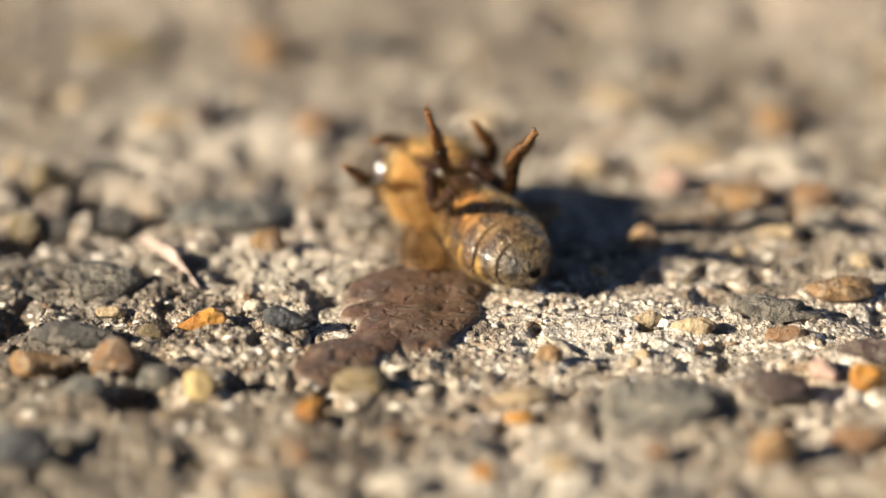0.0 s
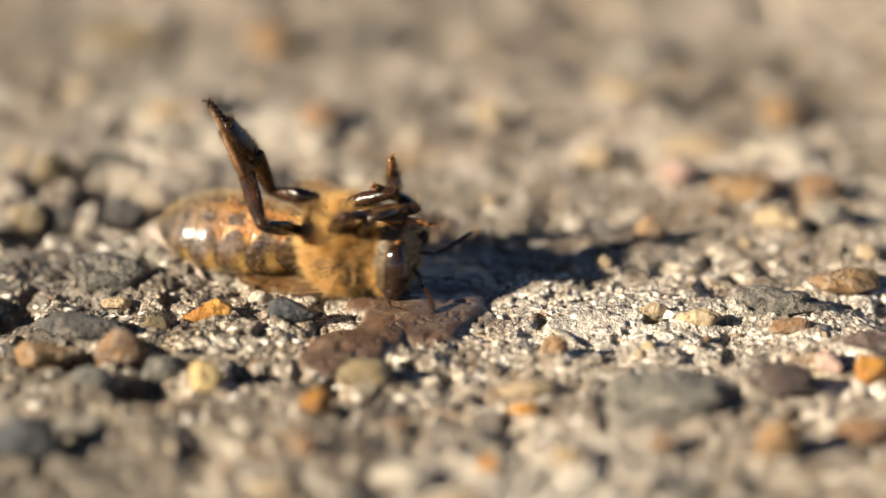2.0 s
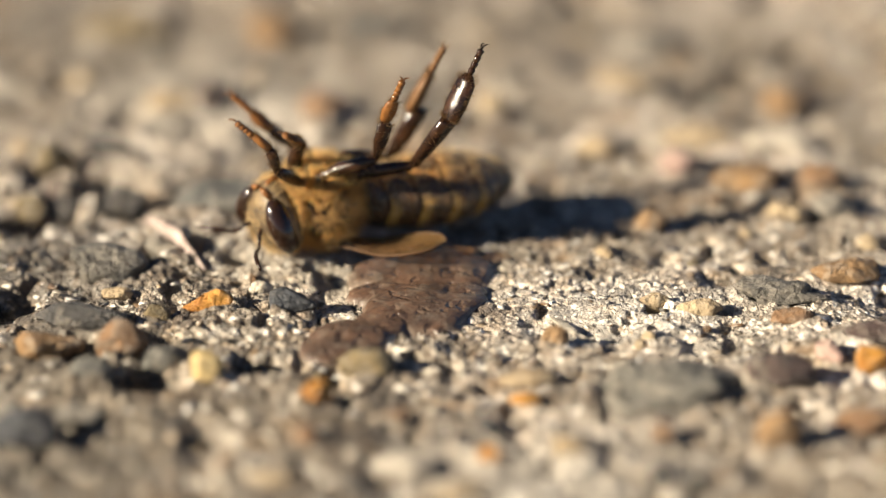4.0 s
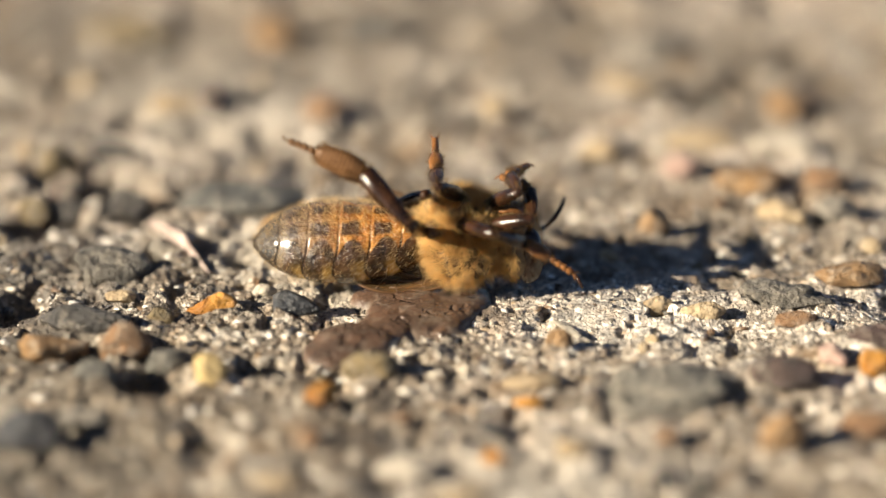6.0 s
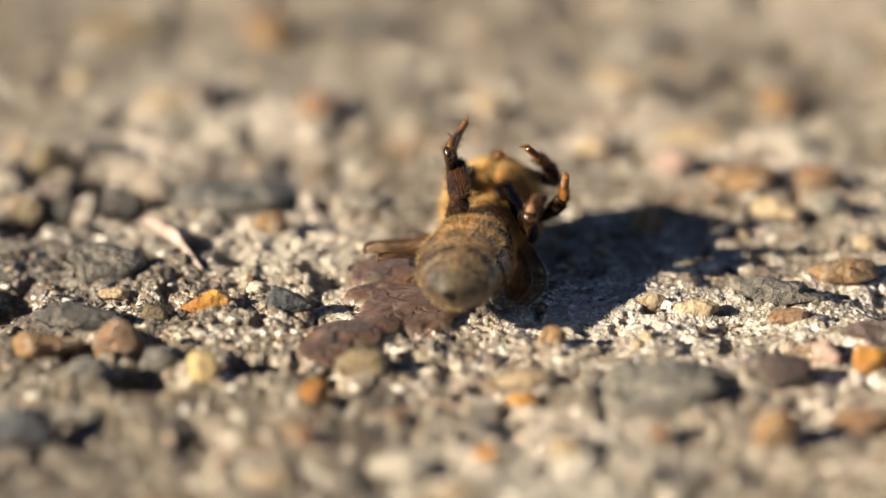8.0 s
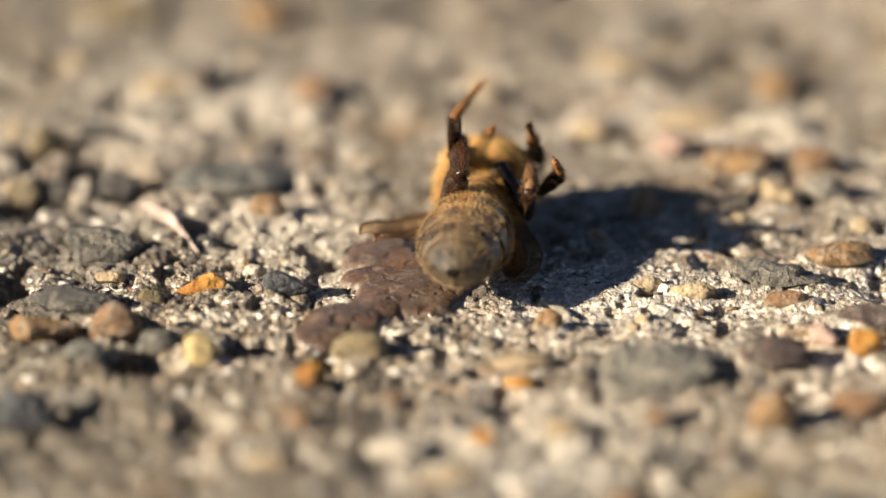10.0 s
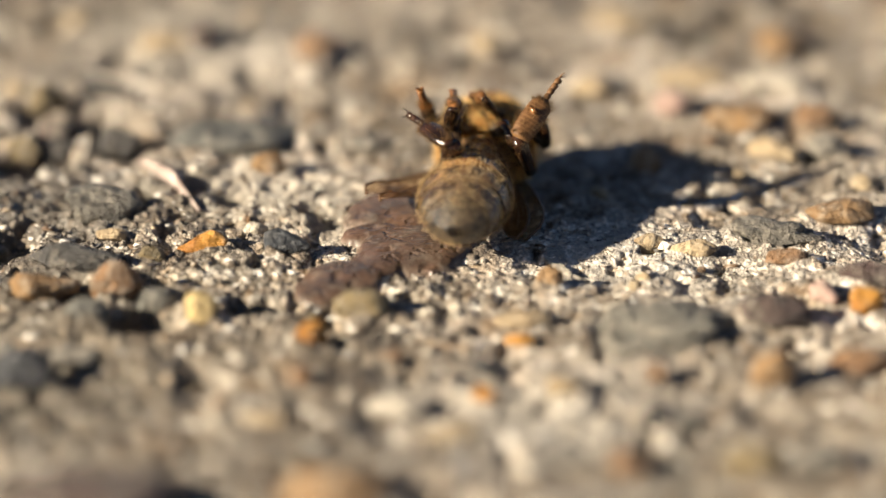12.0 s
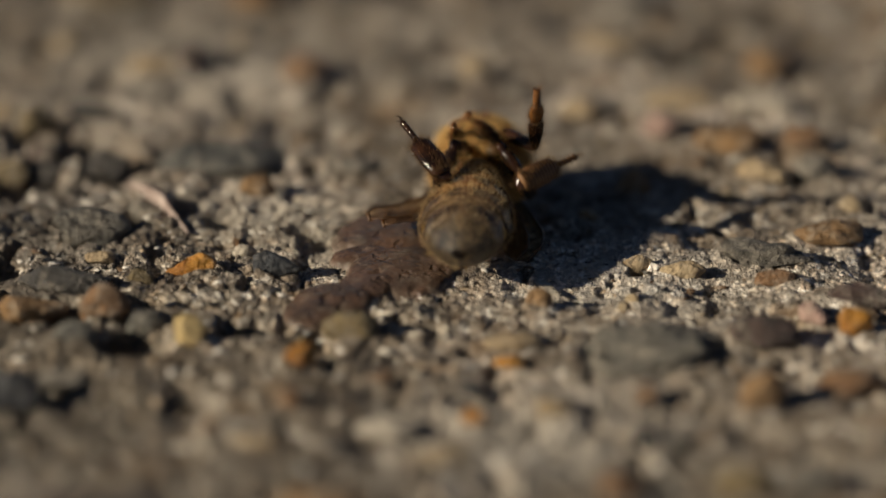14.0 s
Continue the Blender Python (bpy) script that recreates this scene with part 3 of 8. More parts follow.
# ---- the bee ----
def bee_materials():
    out = {}
    m = Mat("abdomen_shell", 0.3, 0.6)
    along, belly, tip = m.attribute("along"), m.attribute("belly"), m.attribute("tip")
    fine = m.maths('SUBTRACT', m.noise(1500, 4, 0.6), 0.5)
    side = m.maths('ADD', belly, m.maths('MULTIPLY', fine, 0.09))
    place = m.maths('ADD', along, m.maths('MULTIPLY', fine, 0.22))
    pile = m.noise(5200, 3, 0.6, m.add("ShaderNodeMapping", Vector=m.co, Scale=(1, 0.22, 1)).outputs[0])
    # belly plates: amber, each with a dark square at its rear
    plate = m.mix(m.ramp(m.noise(1300, 3, 0.55), (0.34, 0.0), (0.66, 1.0)), (0.52, 0.25, 0.055), (0.27, 0.095, 0.022))
    plate = m.mix(m.ramp(tip, (0.05, 0.0), (0.17, 0.85)), plate, (0.15, 0.105, 0.062))
    square = m.maths('MULTIPLY', m.ramp(place, (0.26, 0.0), (0.38, 1.0), (0.88, 1.0), (0.95, 0.0)), m.ramp(side, (0.815, 0.0), (0.845, 1.0), (0.935, 1.0), (0.965, 0.25)))
    plate = m.mix(m.maths('MULTIPLY', square, 0.93), plate, (0.026, 0.013, 0.008))
    # back plates: brown lobes that lap round the flanks, tawny towards the ground
    lobe = m.mix(m.ramp(m.noise(1100, 3, 0.55), (0.34, 0.0), (0.68, 1.0)), (0.014, 0.008, 0.005), (0.085, 0.040, 0.014))
    tawny = m.maths('MULTIPLY', m.ramp(side, (0.1, 0.3), (0.42, 1.0), (0.54, 0.6), (0.63, 0.05)), m.ramp(m.maths('ADD', place, m.maths('MULTIPLY', m.noise(1000, 4, 0.65), 0.5)), (0.50, 1.0), (0.72, 0.06)))
    lobe = m.mix(m.maths('MULTIPLY', tawny, 0.95), lobe, (0.58, 0.35, 0.085))
    top = m.maths('ADD', m.maths('MULTIPLY', m.maths('SINE', m.maths('MULTIPLY', along, math.pi)), 0.15), 0.645)
    c = m.mix(m.ramp(m.maths('SUBTRACT', side, top), (0.0, 1.0), (0.03, 0.0)), plate, lobe)
    gap = m.maths('MULTIPLY', m.ramp(along, (0.02, 1.0), (0.06, 0.0), (0.93, 0.0), (0.97, 1.0)), m.ramp(side, (0.74, 0.95), (0.84, 0.55)))
    # towards the tail: slate-grey plates, each with a pale downy band at its rear rim
    band = m.mix(m.ramp(place, (0.62, 0.0), (0.78, 1.0)), (0.026, 0.020, 0.016), (0.23, 0.165, 0.09))
    c = m.mix(m.maths('MULTIPLY', m.ramp(tip, (0.12, 0.0), (0.3, 0.72)), m.ramp(m.noise(900, 4, 0.6), (0.38, 0.45), (0.55, 1.0))), c, band)
    c = m.mix(gap, c, (0.016, 0.009, 0.006))
    # near-black tail tip; its greyer mottling paints in some reflected sky
    worn = m.mix(m.ramp(m.noise(750, 5, 0.65), (0.44, 0.0), (0.58, 1.0)), (0.007, 0.006, 0.006), (0.055, 0.045, 0.035))
    c = m.mix(m.maths('MULTIPLY', tip, 0.88), c, worn)
    m.colour(c)
    m.put(m.b, "Specular IOR Level", m.maths('MULTIPLY', m.maths('SUBTRACT', 1.0, gap), 0.5))
    m.put(m.b, "Coat Weight", m.maths('MULTIPLY', m.maths('SUBTRACT', 1.0, m.maths('MAXIMUM', gap, m.maths('MULTIPLY', tip, 0.9))), 0.5))
    m.b.inputs["Coat Roughness"].default_value = 0.17
    m.put(m.b, "Roughness", m.maths('SUBTRACT', m.ramp(m.noise(1800, 3), (0.35, 0.15), (0.65, 0.30)), m.maths('MULTIPLY', tip, -0.14)))
    m.bump(m.maths('ADD', pile, m.maths('MULTIPLY', m.noise(2300, 4, 0.65), 2.0)), 0.00010, m.maths('SUBTRACT', 1.0, m.maths('MULTIPLY', tip, 0.1)))
    m.b.inputs["Subsurface Weight"].default_value = 0.1
    m.b.inputs["Subsurface Radius"].default_value = (0.0004, 0.0002, 0.0001)
    m.b.inputs["Subsurface Scale"].default_value = 1.0
    out["abdomen"] = m.m
    m = Mat("thorax_shell", 0.5, 0.4)
    m.colour(m.mix(m.ramp(m.noise(900, 4), (0.4, 0.0), (0.6, 1.0)), (0.025, 0.016, 0.010), (0.09, 0.05, 0.02)))
    m.bump(m.noise(4000, 4), 0.00008, 0.7)
    out["thorax"] = m.m
    for name, c1, c2 in (("hair", (0.90, 0.70, 0.36), (0.54, 0.33, 0.115)), ("pale_hair", (0.80, 0.66, 0.42), (0.50, 0.34, 0.16)), ("bristle", (0.24, 0.145, 0.06), (0.10, 0.055, 0.022))):
        m = Mat(name, 0.5, 0.3)
        r = m.t.nodes.new("ShaderNodeNewGeometry").outputs["Random Per Island"]
        shade = m.mix(r, c1, c2)
        if name == "hair":
            # tawny on the flanks, paler on the breast and the back
            z = m.add("ShaderNodeSeparateXYZ", Vector=m.co).outputs["Z"]
            shade = m.mix(m.ramp(m.maths('MULTIPLY', z, 250.0), (0.06, 0.1), (0.2, 0.6), (0.42, 0.55), (0.62, 0.0)), shade, (0.50, 0.25, 0.06))
        m.colour(shade)
        tr = m.add("ShaderNodeBsdfTranslucent")
        tr.inputs["Color"].default_value = c1 + (1,)
        mx = m.add("ShaderNodeMixShader", Fac=0.58)
        m.t.links.new(m.b.outputs[0], mx.inputs[1])
        m.t.links.new(tr.outputs[0], mx.inputs[2])
        m.t.links.new(mx.outputs[0], m.t.nodes["Material Output"].inputs[0])
        out[name] = m.m
    m = Mat("face", 0.5, 0.4)
    m.colour(m.mix(m.ramp(m.noise(1300, 4), (0.4, 0.0), (0.65, 1.0)), (0.06, 0.042, 0.025), (0.20, 0.14, 0.07)))
    m.bump(m.noise(4500, 3), 0.00006, 0.6)
    out["face"] = m.m
    m = Mat("eye", 0.12, 0.65)
    m.colour(m.mix(m.noise(1500, 2), (0.010, 0.006, 0.004), (0.028, 0.012, 0.006)))
    out["eye"] = m.m
    for name, c1, c2 in (("dark_leg", (0.009, 0.005, 0.0033), (0.040, 0.017, 0.0075)), ("amber_leg", (0.23, 0.098, 0.029), (0.11, 0.046, 0.015))):
        m = Mat(name, 0.17, 0.4)
        m.colour(m.mix(m.ramp(m.noise(1100, 4), (0.35, 0.0), (0.65, 1.0)), c1, c2))
        m.bump(m.noise(5000, 4), 0.00005, 0.7)
        out[name] = m.m
    m = Mat("comb_foot", 0.55, 0.3)
    y = m.add("ShaderNodeSeparateXYZ", Vector=m.co).outputs["Y"]
    comb = m.maths('SINE', m.maths('ADD', m.maths('MULTIPLY', y, 29000.0), m.maths('MULTIPLY', m.noise(1500, 2), 3.0)))
    m.colour(m.mix(m.ramp(comb, (0.35, 0.0), (0.65, 1.0)), (0.12, 0.057, 0.022), (0.165, 0.085, 0.034)))
    m.bump(m.noise(5000, 4), 0.00005, 0.7)
    out["comb_foot"] = m.m
    m = Mat("wing_membrane", 0.13, 0.8)
    m.colour(m.mix(m.noise(700, 3), (0.42, 0.28, 0.13), (0.24, 0.14, 0.06)))
    glass = m.add("ShaderNodeBsdfTransparent", Color=(0.82, 0.66, 0.48, 1))
    glow = m.add("ShaderNodeBsdfTranslucent")
    glow.inputs["Color"].default_value = (0.55, 0.40, 0.22, 1)
    film = m.add("ShaderNodeMixShader", Fac=0.4)
    m.t.links.new(m.b.outputs[0], film.inputs[1])
    m.t.links.new(glow.outputs[0], film.inputs[2])
    mx = m.add("ShaderNodeMixShader", Fac=0.34)
    m.t.links.new(glass.outputs[0], mx.inputs[1])
    m.t.links.new(film.outputs[0], mx.inputs[2])
    m.t.links.new(mx.outputs[0], m.t.nodes["Material Output"].inputs[0])
    m.bump(m.noise(1200, 3), 0.0001, 0.5)
    out["wing"] = m.m
    m = Mat("wing_vein", 0.4, 0.4)
    m.colour(m.mix(m.noise(2000, 2), (0.06, 0.03, 0.015), (0.13, 0.07, 0.03)))
    out["vein"] = m.m
    return out


BEE = bee_materials()


def hairs(rng, count, place, length, width, lean):
    """Thin three-sided hairs. place(rng) gives a root and an outward normal in mm."""
    v, f = [], []
    for _ in range(count):
        p, n = place(rng)
        d = (n + Vector(lean) + noise.noise_vector(p * 2.6) * 0.95 + Vector((rng.gauss(0, .25), rng.gauss(0, .25), rng.gauss(0, .25)))).normalized()
        s = d.cross(Vector((rng.gauss(0, 1), rng.gauss(0, 1), rng.gauss(0, 1)))).normalized()
        t = d.cross(s)
        l = length * rng.uniform(0.55, 1.2)
        mid = p + d * l * 0.55 + s * l * rng.uniform(-0.08, 0.08)
        end = p + d * l + s * l * rng.uniform(-0.25, 0.25) + t * l * rng.uniform(-0.2, 0.2)
        k = len(v)
        for q, w in ((p - n * 0.05, width), (mid, width * 0.75)):
            v += [q + s * w, q - s * w * 0.5 + t * w * 0.8, q - s * w * 0.5 - t * w * 0.8]
        v.append(end)
        f += [(k, k + 1, k + 4, k + 3), (k + 1, k + 2, k + 5, k + 4), (k + 2, k, k + 3, k + 5),
              (k + 3, k + 4, k + 6), (k + 4, k + 5, k + 6), (k + 5, k + 3, k + 6)]
    return v, f


def ellipsoid_roots(c, r, test=None):
    def place(rng):
        while True:
            n = Vector((rng.gauss(0, 1), rng.gauss(0, 1), rng.gauss(0, 1))).normalized()
            if test is None or test(n):
                return Vector(c) + Vector((n.x * r[0], n.y * r[1], n.z * r[2])), Vector((n.x / r[0], n.y / r[1], n.z / r[2])).normalized()
    return place


def blob(c, r, seed, lumpy=0.06, level=None):
    v = stone_shape_smooth(level or ICO3, seed, lumpy) * r + np.array(c)
    return [Vector(p) for p in v], (level or ICO3)[1]


def stone_shape_smooth(ico, seed, lumpy):
    off = Vector((seed * 3.7, seed * 1.3, -seed * 2.1))
    return np.array([Vector(p) * (1 + lumpy * noise.noise(Vector(p) * 1.6 + off) + lumpy * 0.3 * noise.noise(Vector(p) * 5 + off)) for p in ico[0]])


# the abdomen's outline: place along the body, half-width, half-height, height of the axis
ABDOMEN = ((1.55, 0.40, 0.5, 2.3), (1.25, 0.85, 1.15, 2.2), (0.7, 1.25, 1.48, 2.05), (-0.5, 1.72, 1.66, 1.9), (-2.0, 2.10, 1.75, 1.83), (-3.6, 2.18, 1.72, 1.8),
           (-5.0, 1.84, 1.48, 1.72), (-5.9, 1.32, 1.06, 1.64), (-6.45, 0.82, 0.68, 1.6), (-6.85, 0.26, 0.22, 1.58))


def abdomen_at(y):
    ys = [r[0] for r in ABDOMEN][::-1]
    return [float(np.interp(y, ys, [r[k] for r in ABDOMEN][::-1])) for k in (1, 2, 3)]


def build_segment(bee, y0, y1, index):
    """One ring of the abdomen; its rear rim stands proud of the next ring."""
    sides, steps = 56, 9
    v, f, along, belly, tip = [], [], [], [], []
    last = index == 5
    for i in range(steps + 2):
        u = min(i / steps, 1.0)
        y = y0 + (y1 - y0) * u
        rx, rz, cz = abdomen_at(y)
        k = 0.972 + (0.034 if not last else 0.02) * u ** 0.7
        if i == steps + 1:
            k = 0.966
        for s in range(sides):
            t = 2 * math.pi * s / sides
            wave = 1 + 0.012 * noise.noise(Vector((math.cos(t) * 2, math.sin(t) * 2, y * 1.3)))
            z = math.sin(t)
            # a soft keel where back plates meet belly plates
            keel = 1 + 0.02 * math.exp(-((z - 0.45) / 0.12) ** 2)
            # the belly is drawn together into a low ridge
            roof = 1 - 0.17 * max(z, 0.0) ** 1.5 * min(1.0, max(0.0, (y + 6.9) / 3.0))
            # the plates' rims curve tailwards on the flanks
            curve = 0.26 * (math.exp(-((z - 0.15) / 0.4) ** 2) - 0.5) * min(1.0, max(0.0, (y + 6.9) / 2.0)) * min(1.0, max(0.0, (1.6 - y) / 1.2))
            v.append(Vector((rx * k * wave * keel * roof * math.cos(t), y - curve, cz + rz * k * wave * z)))
            along.append(u)
            belly.append(1 - abs((math.degrees(t) - 90 + 180) % 360 - 180) / 180)
            tip.append(max(0.0, min(1.0, (-5.0 - y) / 0.9), 0.2 * min(1.0, (-1.0 - y) / 4.0)))
    for i in range(steps + 1):
        for s in range(sides):
            a, b = i * sides + s, i * sides + (s + 1) % sides
            f.append((a, b, b + sides, a + sides))
    if index in (0, 5):
        f.append(tuple(range(sides)) if index == 0 else tuple(range((steps + 1) * sides, (steps + 2) * sides)))
    ob = part("abdomen_segment", (v, f), BEE["abdomen"], bee)
    for name, values in (("along", along), ("belly", belly), ("tip", tip)):
        at = ob.data.attributes.new(name, 'FLOAT', 'POINT')
        at.data.foreach_set("value", values)
    rng = random.Random(300 + index)

    def place(r):
        y = y0 + (y1 - y0) * (r.uniform(0.0, 0.4) if r.random() < 0.6 else r.uniform(0.4, 1))
        rx, rz, cz = abdomen_at(y)
        t = r.uniform(0, 2 * math.pi) if r.random() < 0.6 else r.gauss(math.pi / 2, 0.55)
        n = Vector((math.cos(t) / rx, 0, math.sin(t) / rz)).normalized()
        return Vector((rx * math.cos(t), y, cz + rz * math.sin(t))), n

    part("hair_fringe", hairs(rng, 900 if index < 4 else 650, place, 0.27, 0.0055 if index < 4 else 0.004, (0, -0.9 if index < 3 else -0.45, 0)), BEE["pale_hair"], ob)
    return ob


def limb_hairs(rng, count, length, profile):
    def place(r):
        i = r.randrange(len(profile) - 1)
        u = r.random()
        y, rx, rz, lift = [profile[i][k] * (1 - u) + profile[i + 1][k] * u for k in range(4)]
        t = r.uniform(0, 2 * math.pi)
        return Vector((rx * math.cos(t), y, lift + rz * math.sin(t))), Vector((math.cos(t), 0, math.sin(t)))
    return hairs(rng, count, place, length, 0.010, (0, 0.9, 0))


LEG_SIZE = {"fore": (2.4, 2.0, 2.2), "mid": (2.7, 2.2, 2.7), "hind": (2.6, 3.3, 3.9)}
LEG_BASE = {"fore": (0.65, 4.2, 3.9), "mid": (0.85, 3.0, 4.15), "hind": (1.1, 1.25, 3.95)}


def build_leg(bee, kind, side):
    """Femur under the bee; tibia and foot under the femur, each along its own +Y."""
    fl, tl, sl = LEG_SIZE[kind]
    x, y, z = LEG_BASE[kind]
    rng = random.Random(len(bee.children) + 17)
    pf = [(-0.25, .2, .2, 0), (0.0, .28, .28, 0), (0.2, .23, .23, 0), (0.35, .3, .28, 0), (0.9, .39, .33, 0.03), (fl * .75, .33, .29, 0.02), (fl - .1, .23, .22, 0), (fl, .15, .15, 0)]
    femur = part("leg", straight(pf), BEE["dark_leg"], bee, "bristly dark brown %s leg" % {"fore": "front", "mid": "middle", "hind": "hind"}[kind], (side * x, y, z), bristles=limb_hairs(rng, 70, 0.40, pf[2:]))
    if kind == "hind":
        pt = [(-.05, .16, .16, 0), (.15, .26, .22, 0), (1.0, .38, .28, 0), (2.1, .46, .32, 0), (tl - .12, .47, .33, 0), (tl, .36, .26, 0)]
        ps = [(0, .30, .24, 0), (.12, .50, .26, 0), (.9, .60, .30, 0), (2.05, .53, .25, 0), (2.4, .24, .16, 0)]
        first = 2.4
    else:
        w = .36 if kind == "mid" else .34
        pt = [(-.05, .12, .12, 0), (.15, .18, .17, 0), (tl * .5, w, .2, 0), (tl - .2, w * 1.05, .2, 0), (tl, .14, .13, 0)]
        first = sl * .5
        ps = [(0, .12, .1, 0), (.12, w * .75, .16, 0), (first * .5, w * .98, .18, 0), (first - .15, w * .75, .14, 0), (first, .1, .1, 0)]
    if kind == "hind":
        ps = [(y, rz, rx, lift) for y, rx, rz, lift in ps]
    tibia = part("tibia", straight(pt, 14), BEE["dark_leg"], femur, "flattened glossy brown shin", (0, fl, 0), bristles=limb_hairs(rng, 200, 0.32, pt))
    if kind != "hind":
        ps = [(y, rx * 1.05, rz * 1.15, lift) for y, rx, rz, lift in ps]
    pieces = [straight(ps, 14)]
    step = (sl - first) / 4.6
    for i in range(4):
        a = first + i * step
        pieces.append(straight([(a - .03, .12, .12, 0), (a + step * .3, .155, .145, 0), (a + step * .85, .195, .175, -.01), (a + step, .13, .12, 0)], 8))
    e = first + 4 * step
    for s in (-1, 1):
        pieces.append(curved([(0, e, 0), (s * .10, e + .18, .03), (s * .2, e + .3, -.04), (s * .22, e + .36, -.16)], [.05, .045, .03, .01]))
    foot = part("foot", joined(*pieces), BEE["amber_leg" if kind != "hind" else "comb_foot" if side > 0 else "dark_leg"], femur, "%s jointed foot with two claws" % ("dark brown" if kind == "hind" and side < 0 else "amber"), (0, fl, 0), bristles=limb_hairs(rng, 520 if kind == "hind" else 240, 0.3 if kind == "hind" else 0.24, ps))
    return femur, tibia, foot


def build_wing(bee, side, length, width, root, name, sag):
    """A curved membrane with raised veins, lying out from the body."""
    nu, nv = 26, 10
    grid, v, f = {}, [], []

    def at(u, w):
        tip = max(0.0, (u - 0.62) / 0.38)
        edge = min(1.0, 0.30 + 1.25 * u) * math.sqrt(max(0.0, 1 - tip ** 2.4))
        lead = 0.10 * width * math.sin(math.pi * u) - 0.42 * width * (1 - math.sqrt(max(0.0, 1 - tip ** 2.6)))
        y = lead - w * width * (0.02 + 0.70 * edge)
        z = 0.12 * math.sin(5 * w + 3 * u) * w + sag * u * u + 0.10 * math.sin(9 * u)
        return Vector((side * u * length, y, z))

    for i in range(nu + 1):
        for j in range(nv + 1):
            grid[i, j] = len(v)
            v.append(at(i / nu, j / nv))
    for i in range(nu):
        for j in range(nv):
            f.append((grid[i, j], grid[i + 1, j], grid[i + 1, j + 1], grid[i, j + 1]))
    ob = part(name, (v, f), BEE["wing"], bee, "brownish clear wing", root)
    runs = [[(u / 12, 0.0) for u in range(13)], [(0.3 + 0.7 * u / 14, 1.0) for u in range(15)], [(u / 12, 0.16) for u in range(9)], [(u / 12 * .9, .16 + .34 * u / 12) for u in range(12)],
            [(u / 12 * .75, .2 + .6 * u / 12) for u in range(12)], [(.35, .0), (.4, .2), (.42, .4)], [(.6, .02), (.62, .2), (.58, .38)], [(.78, .05), (.74, .25), (.70, .42)]]
    for k, run in enumerate(runs):
        part("vein", curved([at(u, w) + Vector((0, 0, 0.01)) for u, w in run], [0.075 if k == 0 else 0.03] * len(run), 5), BEE["vein"], ob)
    return ob


